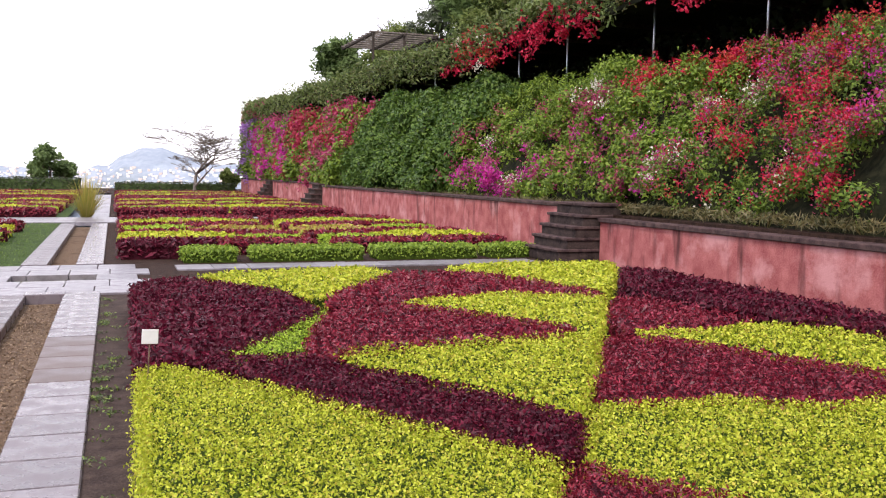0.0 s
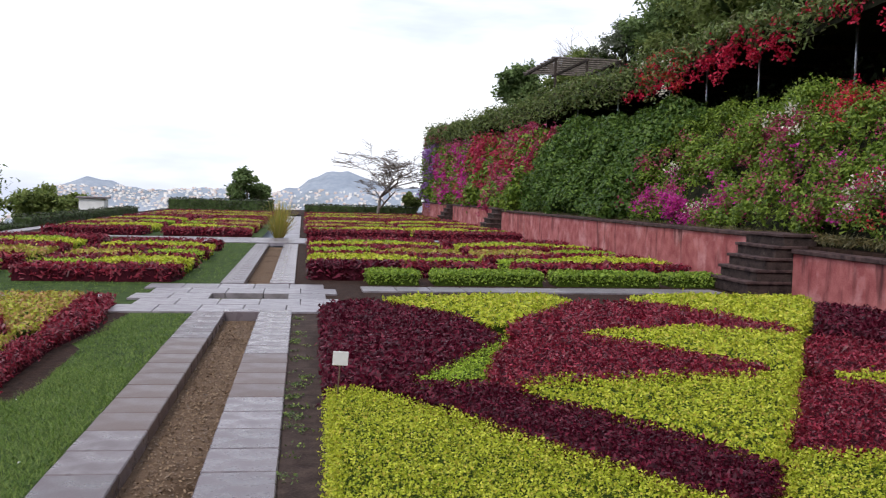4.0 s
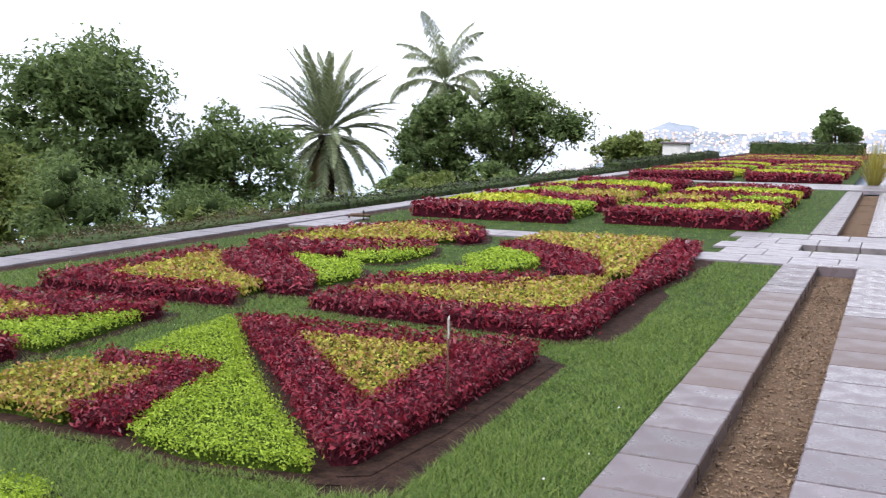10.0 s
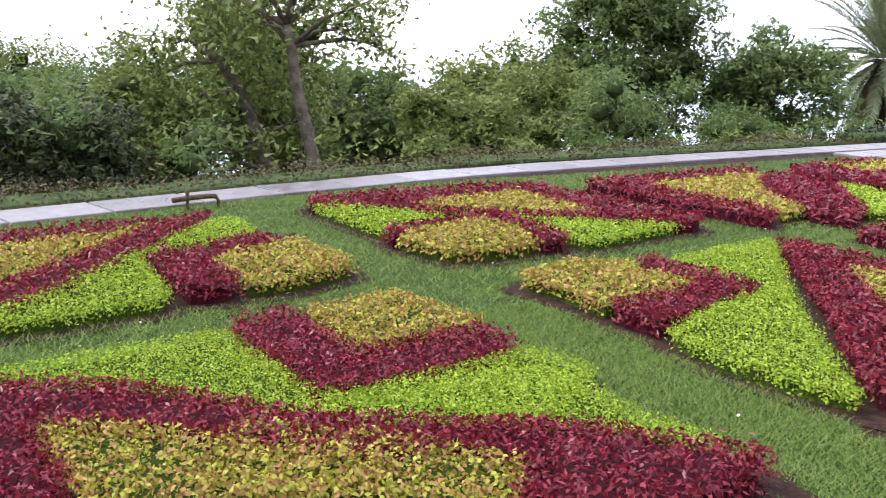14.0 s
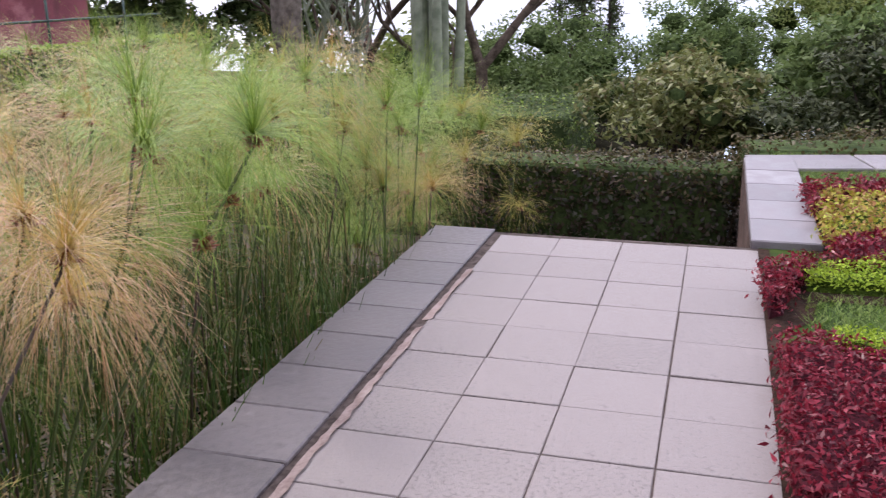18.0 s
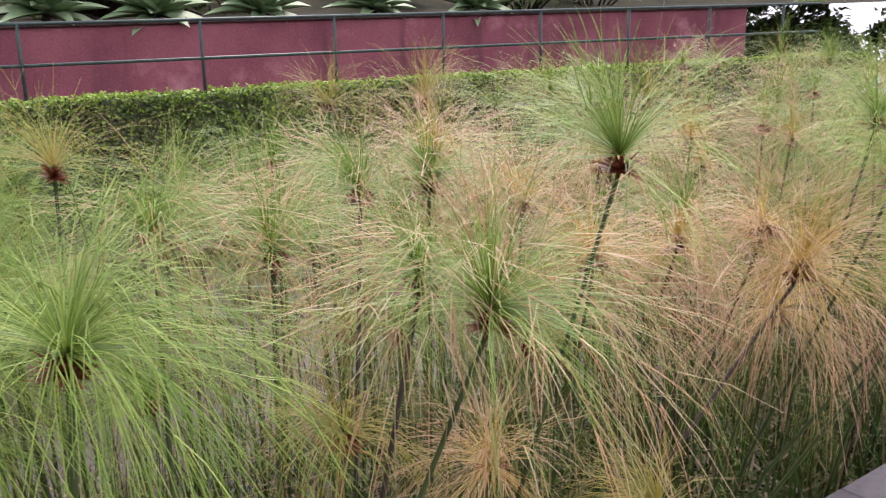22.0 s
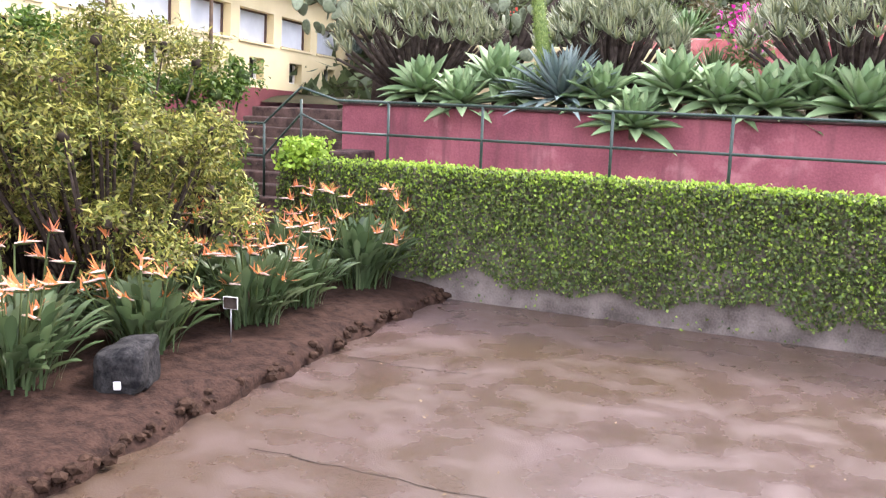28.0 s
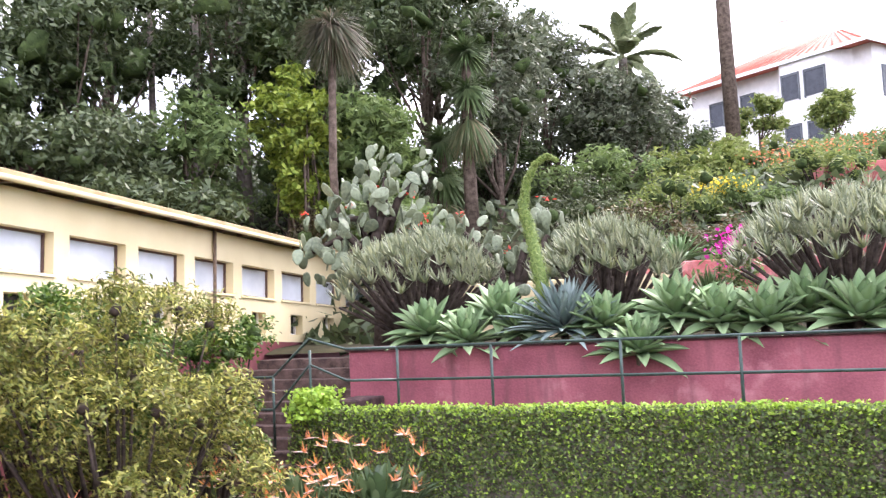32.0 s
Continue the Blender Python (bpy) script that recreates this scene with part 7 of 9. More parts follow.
def reed_bed():
    """Bare stems, young shoots and loose rays that fill the pond between the big plants."""
    r = rng(77)
    n = 3000
    p = np.stack([r.uniform(-6.2, -0.2, n), -1.83 - 2.3 * r.rand(n) ** 1.9, np.full(n, -0.55)], -1)
    d = np.stack([r.normal(0, 0.10, n), r.normal(0, 0.08, n), r.uniform(0.3, 1.05, n) * (1 - 0.3 * (p[:, 1] > -2.05))], -1)
    d[:, 1] = np.minimum(d[:, 1], 0.12)
    s = np.linspace(0, 1, 5)[None, :, None]
    bend = r.normal(0, 0.09, (n, 1, 3)) * np.array([1, 1, 0])
    ob = new("pond_reeds", ribbons("pond_reeds", p[:, None] + d[:, None] * s + bend * s**2, 0.011, leafy("reed", (0.025, 0.055, 0.010), (0.05, 0.10, 0.018), (0.09, 0.16, 0.03), (0.035, 0.075, 0.014), (0.22, 0.16, 0.07)), 0.3))
    tagged(ob, "crowded green reed stems and shoots in the pond", "reeds", kind="stuff")
    k = r.randint(0, 620, 17000)
    hub = np.stack([r.uniform(-6.1, -0.2, 620), -1.95 - 2.2 * r.rand(620), r.uniform(-0.15, 0.95, 620)], -1)
    hub[:, 2] -= 0.4 * (hub[:, 1] > -2.2)
    n = len(k)
    aim = unit(r.normal(size=(620, 3)) * np.array([1, 0.8, 0.4]))
    d = unit(aim[k] + r.normal(0, 0.5, (n, 3))) * r.uniform(0.12, 0.34, n)[:, None]
    s = np.linspace(0, 1, 5)[None, :, None]
    lines = (hub[k] + r.normal(0, 0.05, (n, 3)))[:, None] + d[:, None] * s - np.array([0, 0, 1.0]) * (r.uniform(0.05, 0.3, n))[:, None, None] * s**2
    ob = new("pond_threads", ribbons("pond_threads", lines, 0.0022, leafy("loose_rays", (0.07, 0.13, 0.016), (0.11, 0.19, 0.024), (0.17, 0.27, 0.04), (0.36, 0.20, 0.09), (0.09, 0.16, 0.02), (0.13, 0.22, 0.03))))
    tagged(ob, "loose green and tan rays tangled among the stems", "reeds", kind="stuff")


reed_bed()


def pond_litter():
    """Dead stems and rays lying criss-cross over the water."""
    r = rng(78)
    n = 5200
    p = np.stack([r.uniform(-6.2, -0.15, n), -1.82 - 2.3 * r.rand(n), -0.50 + 0.30 * r.rand(n) ** 2], -1)
    a = r.uniform(0, 2 * np.pi, n)
    d = np.stack([np.cos(a), np.sin(a), r.normal(0, 0.22, n)], -1) * r.uniform(0.12, 0.4, n)[:, None]
    s = np.linspace(0, 1, 4)[None, :, None]
    lines = p[:, None] + d[:, None] * (s - 0.5) + r.normal(0, 0.05, (n, 1, 3)) * s**2
    lines[..., 1] = np.minimum(lines[..., 1], -1.80)
    ob = new("pond_litter", ribbons("pond_litter", lines, 0.014, leafy("dead_stalk", (0.05, 0.035, 0.016), (0.11, 0.075, 0.035), (0.20, 0.14, 0.07), (0.05, 0.06, 0.02), (0.30, 0.20, 0.11), through_light=0), 0.6))
    tagged(ob, "dead brown papyrus stalks lying over the pond", "litter", kind="stuff")


pond_litter()


def slope_scrub():
    r = rng(79)
    n = 24000
    x, y = -13.0 - 22 * r.rand(n) ** 1.3, r.uniform(1.5, 64, n)
    clump = 0.5 + 0.5 * np.sin(x * 1.3 + np.sin(y * 0.9)) * np.sin(y * 0.8 + x * 0.3)
    p = np.stack([x, y, ground_height(x, y) + 0.05 + 1.1 * clump * r.rand(n)], -1)
    tagged(new("slope_scrub", leaves("slope_scrub", p, np.tile([0.5, -0.3, 0.8], (n, 1)), 0.13, 0.07, M_TREELIGHT, r, spread=1.6, plain=True)), "mixed green scrub on the slope below the border path", "scrub", kind="stuff")


slope_scrub()


# ---- the yard behind the pond ----
tagged(part("floor_yard", boxes(((-9.5, -14.6, -2.0), (6.5, -1.9, -1.0))), M_CONCRETE), "wet stained concrete yard with cracks", "yard", kind="structure")
M_CRACK = surface("crack_dirt", (0.02, 0.016, 0.013), (0.05, 0.04, 0.03), 30, 0.95, 0.3)


def crack_line(pts, w, seed):
    r = rng(seed)
    bm = bmesh.new()
    out = []
    for (x0, y0), (x1, y1) in zip(pts, pts[1:]):
        for k in range(12):
            out.append((x0 + (x1 - x0) * k / 12 + r.normal(0, 0.012), y0 + (y1 - y0) * k / 12 + r.normal(0, 0.02)))
    vs = [(bm.verts.new((x, y - w * r.uniform(0.3, 1), -0.996)), bm.verts.new((x, y + w * r.uniform(0.3, 1), -0.996))) for x, y in out]
    for a, b in zip(vs, vs[1:]):
        bm.faces.new((a[0], b[0], b[1], a[1]))
    tagged(part("yard_crack", bm, M_CRACK), "dark dirt-filled crack across the yard concrete", "crack", kind="structure")


crack_line([(4.2, -6.35), (2.4, -6.1), (1.68, -5.88), (0.4, -5.6), (-3.0, -5.1)], 0.008, 1)
crack_line([(3.2, -5.9), (2.04, -5.46), (0.9, -5.25), (-2.0, -4.75)], 0.006, 2)
crack_line([(2.04, -5.46), (2.15, -5.1), (2.3, -4.6)], 0.012, 3)
crack_line([(4.4, -8.9), (3.5, -8.75), (3.1, -8.8)], 0.008, 4)

# soil border with birds of paradise
soil_v = rng(61)
bm = bmesh.new()
grid = []
for j in range(34):
    y = -12.4 + 0.33 * j
    x_edge = 4.05 + 0.18 * (y + 12.4) - 0.012 * (y + 12.4) ** 2 * 0.5 + 0.06 * math.sin(j * 2.3)
    row = []
    for i, (dx, z) in enumerate(((0, -1.02), (0.05, -0.9), (0.22, -0.83), (0.6, -0.79), (1.2, -0.75), (2.4, -0.7), (4.5, -0.6), (9.0, -0.5))):
        row.append(bm.verts.new((x_edge + dx + soil_v.normal(0, 0.025), y + soil_v.normal(0, 0.03), z + soil_v.normal(0, 0.02))))
    grid.append(row)
for a, b in zip(grid, grid[1:]):
    for k in range(7):
        bm.faces.new((a[k], a[k + 1], b[k + 1], b[k])).smooth = True
tagged(part("soil_border", bm, M_SOIL), "dark lumpy soil border along the yard", "soil", kind="structure")
M_LUMP = surface("soil_clod", (0.02, 0.011, 0.007), (0.06, 0.034, 0.022), 14, 0.9, 1.0)


def clods():
    r = rng(62)
    bm = bmesh.new()
    for k in range(170):
        y = -12.2 + 8.4 * r.rand()
        x = 4.05 + 0.18 * (y + 12.4) - 0.006 * (y + 12.4) ** 2 + r.normal(0.06, 0.06)
        s = r.uniform(0.02, 0.06)
        bmesh.ops.create_icosphere(bm, subdivisions=1, radius=s, matrix=Matrix.Translation((x, y, -0.97 + s * 0.5 + r.uniform(0, 0.08))) @ Matrix.Diagonal((r.uniform(0.7, 1.5), r.uniform(0.7, 1.5), 0.8, 1)))
    tagged(part("soil_clods", bm, M_LUMP), "dark soil clods along the border edge", "clods", kind="stuff")


clods()
M_BOPLEAF = leafy("strelitzia_leaf", (0.05, 0.085, 0.035), (0.08, 0.13, 0.055), (0.115, 0.175, 0.075), (0.16, 0.22, 0.11), rough=0.4)
M_BOPORANGE = leafy("strelitzia_petal", (0.82, 0.25, 0.05), (0.88, 0.36, 0.12), (0.84, 0.28, 0.13), (0.80, 0.40, 0.26), through_light=0.3)
M_BOPBLUE = leafy("strelitzia_tongue", (0.75, 0.55, 0.5), (0.82, 0.62, 0.55), (0.5, 0.35, 0.4), through_light=0.2)


def paddle_leaf(r, h, reach, ang, bl, bw):
    """A stalk and a long folded blade: corner rows of a strip."""
    d = np.array([math.cos(ang), math.sin(ang), 0])
    s = np.linspace(0, 1, 9)
    line = d[None] * (reach * s**1.6)[:, None] + np.array([0, 0, 1.0]) * (h * (s - 0.22 * s**3))[:, None]
    side = np.array([-d[1], d[0], 0])
    w = np.where(s < 0.5, 0.011, bw * np.sin(np.clip((s - 0.5) / 0.5, 0, 1) * math.pi * 0.9 + 0.2))
    left, right = line + side * w[:, None] + np.array([0, 0, 1]) * w[:, None] * 0.5, line - side * w[:, None] + np.array([0, 0, 1]) * w[:, None] * 0.5
    return np.stack([left, line, right], 1)


def strelitzia(at, n_leaf, n_flower, h, spread, seed, label):
    r = rng(seed)
    top = thing("bird_of_paradise", label, "plant", at, "birds of paradise")
    vs, fs = [], []
    for k in range(int(n_leaf * 1.4)):
        a, u = r.uniform(0, 2 * math.pi), r.rand()
        g = paddle_leaf(r, h * r.uniform(0.5, 1.0) * (1.05 - 0.3 * u), spread * (0.12 + 0.62 * u), a, 0.4, r.uniform(0.04, 0.07)) + np.array([0.5 * spread * r.rand() * math.cos(a), 0.5 * spread * r.rand() * math.sin(a), 0])
        b = sum(len(v) for v in vs)
        i = b + np.arange(27).reshape(9, 3)
        vs.append(g.reshape(-1, 3))
        fs.append(np.concatenate([np.stack([i[:-1, c], i[:-1, c + 1], i[1:, c + 1], i[1:, c]], -1) for c in (0, 1)]))
    part("leaf_fan", mesh_of("leaf_fan", np.concatenate(vs), np.concatenate(fs), M_BOPLEAF, True), None, top)
    for k in range(int(n_flower * 1.6)):
        a, u = r.uniform(0, 2 * math.pi), r.rand() ** 0.5
        tip = Vector((spread * 0.85 * u * math.cos(a), spread * 0.85 * u * math.sin(a), h * r.uniform(0.45, 1.12)))
        bm = tube(bmesh.new(), [(tip.x * 0.3, tip.y * 0.3, 0), (tip.x * 0.75, tip.y * 0.75, tip.z * 0.6), tip], [0.011, 0.01, 0.008], 5)
        f = r.uniform(0, 2 * math.pi)
        out = Vector((math.cos(f), math.sin(f), 0.12))
        tube(bm, [tip, tip + out * 0.09, tip + out * 0.19], [0.014, 0.018, 0.002], 5)
        stalk = part("flower_stalk", bm, M_PAPSTEM, top)
        part("spathe", tube(bmesh.new(), [tip + Vector((0, 0, 0.006)), tip + out * 0.10 + Vector((0, 0, 0.01)), tip + out * 0.22], [0.01, 0.016, 0.002], 5), M_BOPBLUE, stalk)
        m = 8
        c = np.array(tip)[None] + np.array(out)[None] * r.uniform(0.02, 0.10, m)[:, None]
        dd = unit(np.stack([out.x * 0.3 + r.normal(0, 0.6, m), out.y * 0.3 + r.normal(0, 0.6, m), r.uniform(0.15, 1.0, m)], -1))
        s = np.linspace(0, 1, 3)[None, :, None]
        part("petal_fan", ribbons("petal_fan", c[:, None] + dd[:, None] * (r.uniform(0.10, 0.19, m)[:, None, None]) * s, 0.034, M_BOPORANGE, 0.15), None, stalk)
    return top


for k, (x, y, nl, nf, h, sp) in enumerate(((5.15, -11.35, 110, 12, 1.15, 0.8), (6.2, -11.5, 80, 9, 1.05, 0.7), (5.45, -10.0, 80, 9, 0.95, 0.65), (5.55, -9.1, 110, 13, 1.0, 0.75), (6.3, -9.6, 90, 10, 1.05, 0.7),
                                           (5.95, -7.75, 100, 12, 0.95, 0.7), (6.3, -6.4, 110, 16, 1.05, 0.75), (6.9, -7.3, 80, 8, 1.0, 0.7), (6.9, -5.4, 90, 12, 1.05, 0.7), (7.2, -10.4, 70, 6, 1.0, 0.7))):
    strelitzia((x, y, -0.8), nl, nf, h, sp, 600 + k, "bird of paradise clump with orange flowers on dark soil")
stone = thing("lava_stone", "squared black lava stone with a white mark on the soil", "stone", (5.55, -6.85, -0.86))
bm = bmesh.new()
bmesh.ops.create_icosphere(bm, subdivisions=4, radius=1.0)
for v in bm.verts:
    p = v.co.copy()
    q = Vector([math.copysign(abs(c) ** 0.55, c) for c in p])
    lump = 1 + 0.07 * math.sin(5 * p.x + 3 * p.y) * math.sin(4 * p.z + 2 * p.x) + 0.035 * math.sin(13 * p.y + 9 * p.z) * math.sin(11 * p.x + 2)
    v.co = Vector((0.23 * q.x * lump, 0.29 * q.y * lump, 0.2 + 0.23 * q.z * lump - 0.05 * q.x))
part("block", bm, surface("black_lava", (0.012, 0.012, 0.013), (0.05, 0.048, 0.046), 12, 0.9, 0.8, 50, 0.5), stone)
part("white_mark", boxes(((-0.045, 0.27, 0.10), (0.015, 0.295, 0.17)), bevel=0.006), M_WHITE, stone)
stone.rotation_euler = (0, 0, 0.25)
lab = thing("plant_label", "small dark plant label on a stake among the leaves", "label", (5.32, -8.2, -0.8))
part("stake", tube(bmesh.new(), [(0, 0, 0), (0, 0, 0.42)], 0.007, 6), M_STEEL, lab)
part("plate", boxes(((-0.075, 0.0, 0.36), (0.075, 0.012, 0.48)), bevel=0.002), M_WHITE, lab)
part("face", boxes(((-0.068, 0.0125, 0.366), (0.068, 0.015, 0.474))), M_DARKBARK, lab)
shrub("variegated_shrub", (7.0, -8.7, -0.7), 2.2, 1.7, 3.5, M_SHRUB, "large yellow variegated shrub behind the birds of paradise", 620, 25000, 0.085, clumps=52, low=0.06, slim=0.3, core=M_DARKBARK)
shrub("climber_mass", (8.3, -9.2, -0.6), 1.4, 1.3, 3.5, M_CLIMB, "green climber mass behind the variegated shrub", 622, 9000, 0.08, clumps=34, low=0.4)
shrub("climber_mass", (7.0, -10.5, -0.6), 0.8, 0.8, 3.0, M_CLIMB, "green climber with small white flowers beside the steps", 623, 5000, 0.07, clumps=24, low=0.3)
shrub("climber_mass", (8.9, -10.6, -0.6), 1.5, 1.5, 3.1, M_CLIMB, "green climber with small white flowers beside the steps", 621, 6000, 0.10)

# small planting at the pond's foot: salvias, white flowers and a dry tussock
tagged(part("planting_soil", boxes(((-1.8, -4.72, -1.2), (0.78, -4.42, -0.93)), ((0.1, -4.42, -1.2), (0.5, -2.2, -0.93)), bevel=0.03), M_SOIL), "narrow soil bed at the foot of the pond", "soil", kind="structure")
M_RED = petal("red_salvia", (0.75, 0.02, 0.03))
for k, (x, y) in enumerate(((-0.35, -4.55), (-0.75, -4.6), (-1.2, -4.6), (0.0, -4.6), (0.3, -3.3))):
    r = rng(630 + k)
    top = thing("salvia", "small red-flowered salvia in the narrow bed", "flower", (x, y, -0.94), "salvias")
    n = 60
    p = np.stack([r.normal(0, 0.08, n), r.normal(0, 0.07, n), r.uniform(0, 0.16, n)], -1)
    part("leaf_coat", leaves("leaf_coat", p, np.tile([0, 0, 1.0], (n, 1)), 0.06, 0.035, M_VINE, r, spread=2), None, top)
    p = np.stack([r.normal(0, 0.05, 26), r.normal(0, 0.05, 26), r.uniform(0.14, 0.27, 26)], -1)
    part("bloom_mass", leaves("bloom_mass", p, np.tile([0, 0, 1.0], (26, 1)), 0.045, 0.03, M_RED, r, spread=2), None, top)
top = thing("white_flower", "small cluster of white blooms in the narrow bed", "flower", (0.42, -4.55, -0.94))
r = rng(640)
p = np.stack([r.normal(0, 0.04, 40), r.normal(0, 0.04, 40), r.uniform(0.05, 0.17, 40)], -1)
part("bloom_mass", leaves("bloom_mass", p, np.tile([0, 0, 1.0], (40, 1)), 0.04, 0.035, M_WHITE, r, spread=2), None, top)
part("stem", tube(bmesh.new(), [(0, 0, 0), (0, 0, 0.1)], 0.012, 6), M_PAPSTEM, top)
tuft((0.72, -4.5, -0.95), 240, 0.5, 0.34, M_PAPTAN, "dry tan tussock in the narrow bed", 641, width=0.006, name="dry_tussock")

# ---- ivy wall, railing, pink wall: one straight line turned against the terrace ----
TURN, FOOT = radians(-9.76), (0.0, -11.42, 0.0)
LINE = Matrix.Translation(FOOT) @ Matrix.Rotation(TURN, 4, "Z")


def along(ob):
    ob.matrix_world = LINE @ ob.matrix_world
    return ob


def to_line(p):
    m = np.array(LINE)
    return p @ m[:3, :3].T + m[:3, 3]


ivy = along(tagged(part("ivy_wall", boxes(((-15.5, -0.15, -2.0), (6.75, 0.2, 0.66)), bevel=0.01), M_WALLGREY), "stained plaster retaining wall covered with creeping fig", "wall", kind="structure"))


def ivy_leaves():
    r = rng(71)
    n = 105000
    u, z = r.uniform(-15.4, 6.8, n), r.uniform(-1.0, 0.72, n)
    bare = -0.78 + 0.20 * np.abs(np.sin(u * 1.9 + 0.6)) * (0.4 + 0.6 * np.sin(u * 0.9 + 1) ** 2) + 0.05 * np.sin(u * 7)
    bare = np.where(u < -3.5, -1.05, bare)
    keep = (z > bare) | (r.rand(n) < 0.02)
    thin_ = 0.5 + 0.5 * (z + 1) / 1.7
    keep &= r.rand(n) < np.clip(thin_ + 0.15 + 0.25 * np.sin(u * 2.1) * np.sin(z * 5), 0.25, 1)
    u, z = u[keep], z[keep]
    n = len(u)
    p = np.stack([u, 0.23 + 0.05 * np.abs(r.normal(size=n)), z], -1)
    nn = np.tile([0, 1.0, 0.35], (n, 1))
    part("old_leaf_coat", leaves("old_leaf_coat", to_line(p), nn, 0.042, 0.033, M_IVY, r, droop=0.7, spread=1.7), None, holder)
    n = 15000
    u = r.uniform(-15.4, 6.8, n)
    p = np.stack([u, r.uniform(-0.2, 0.32, n), 0.69 + 0.022 * r.normal(size=n) + 0.012 * np.sin(u * 3)], -1)
    fall = r.rand(n) < 0.4
    p[fall, 2] -= 1.1 * r.rand(fall.sum()) ** 2.2
    p[fall, 1] = 0.26 + 0.06 * r.rand(fall.sum())
    part("young_leaf_coat", leaves("young_leaf_coat", to_line(p), np.tile([0, 0.6, 0.8], (n, 1)), 0.048, 0.037, M_IVYNEW, r, droop=0.4, spread=1.5), None, holder)
    n = 1600
    p = np.stack([6.45 + 0.15 * r.normal(size=n) * 0.8, 0.1 + 0.18 * r.normal(size=n), 0.55 + 0.42 * r.rand(n)], -1)
    part("corner_tuft", leaves("corner_tuft", to_line(p), np.tile([0, 0.6, 0.8], (n, 1)), 0.07, 0.055, M_IVYNEW, r, spread=1.8), None, holder)


holder = thing("creeping_fig", "creeping fig with bright young leaves over the wall", "climbing plant")
ivy_leaves()
along(tagged(part("upper_path", boxes(((-15.5, -1.15, -1.0), (7.0, -0.15, 0.52))), M_STEP), "dark worn path between the two walls", "path", kind="structure"))
along(tagged(part("wall_pink", boxes(((-14.2, -1.6, -1.0), (6.62, -1.15, 1.44)), bevel=0.015), M_PINKDARK), "blotched crimson retaining wall behind the railing", "wall", kind="structure"))
along(tagged(part("wall_cap", boxes(((-14.25, -1.65, 1.44), (6.66, -1.10, 1.50)), bevel=0.012), M_CAP), "dark cap along the crimson wall", "cap", kind="structure"))
railing = thing("railing", "green painted iron railing with two rails on the wall", "railing")
railing.matrix_world = LINE
POST_U = (6.58, 5.21, 3.86, 2.18, 0.79, -0.96, -2.85, -4.75, -6.36, -7.84, -9.32, -10.8, -12.3, -13.8)
for u in POST_U:
    part("post", tube(bmesh.new(), [(u, 0.02, 0.5), (u, 0.02, 1.5)], 0.02, 8), M_RAIL, railing)
for z in (1.5, 1.07):
    part("rail", tube(bmesh.new(), [(-14.6, 0.02, z), (5.21, 0.02, z)], 0.019, 8), M_RAIL, railing)
part("rail", tube(bmesh.new(), [(5.21, 0.02, 1.5), (6.0, 0.02, 1.5), (6.58, 0.02, 1.66), (7.2, 0.02, 1.14), (9.0, 0.02, 1.12)], 0.019, 8), M_RAIL, railing)
part("rail", tube(bmesh.new(), [(5.21, 0.02, 1.07), (6.0, 0.02, 1.07), (6.58, 0.02, 1.30), (7.2, 0.02, 0.68), (9.0, 0.02, 0.66)], 0.019, 8), M_RAIL, railing)
part("post", tube(bmesh.new(), [(7.2, 0.02, 0.1), (7.2, 0.02, 1.14)], 0.02, 8), M_RAIL, railing)
stair = thing("garden_steps", "worn dark steps up to the succulent terrace", "steps")
stair.matrix_world = LINE
for k in range(11):
    z = -0.35 + 0.165 * k
    part("step", boxes(((6.45 if k < 3 else 6.68, -0.45 - 0.27 * k - 0.3, -1.0), (9.5, -0.15 - 0.27 * k, z)), bevel=0.015), M_STEP, stair)
part("cheek_wall", boxes(((6.0, -1.09, 0.3), (6.44, -0.25, 0.78)), bevel=0.02), M_CAP, stair)


# ---- succulent terrace ----
def upper(x, y):
    """Height of the terrace and the hill behind."""
    d = -(y + 13.2 + 0.17 * np.asarray(x, float))
    h = 1.38 + 0.02 * d + 0.36 * np.clip(d - 5.5, 0, 9) + 0.19 * np.clip(d - 14.5, 0, 34) + 0.02 * np.clip(d - 48, 0, 60)
    return h + 0.16 * np.clip(np.asarray(x, float) - 8.5, 0, 30) * np.clip(d - 2, 0, 6) / 6


hx_, hy_ = np.meshgrid(np.unique(np.concatenate([np.linspace(-46, 50, 49), [6.5, 6.75, 7.0]])), np.concatenate([np.linspace(-12.2, -40, 29), np.linspace(-44, -120, 14)]))
hz_ = upper(hx_, hy_)
edge_ = 12.75 + 0.172 * hx_ + 3.1 * np.clip((hx_ - 6.5) / 0.2, 0, 1)
front = hy_ > -edge_
hy_ = np.where(front, -edge_, hy_)
hz_ = np.where(front, 1.36, hz_)
ii = np.arange(hx_.size).reshape(hx_.shape)
M_HILL = surface("hill_soil", (0.018, 0.018, 0.009), (0.055, 0.05, 0.026), 1.2, 0.95, 0.6, 14, 0.4)
tagged(new("hillside_south", mesh_of("hillside_south", np.stack([hx_, hy_, hz_], -1).reshape(-1, 3), np.stack([ii[:-1, :-1], ii[1:, :-1], ii[1:, 1:], ii[:-1, 1:]], -1).reshape(-1, 4), M_HILL, True)),
       "planted hillside rising behind the succulent terrace", "hillside", kind="structure")


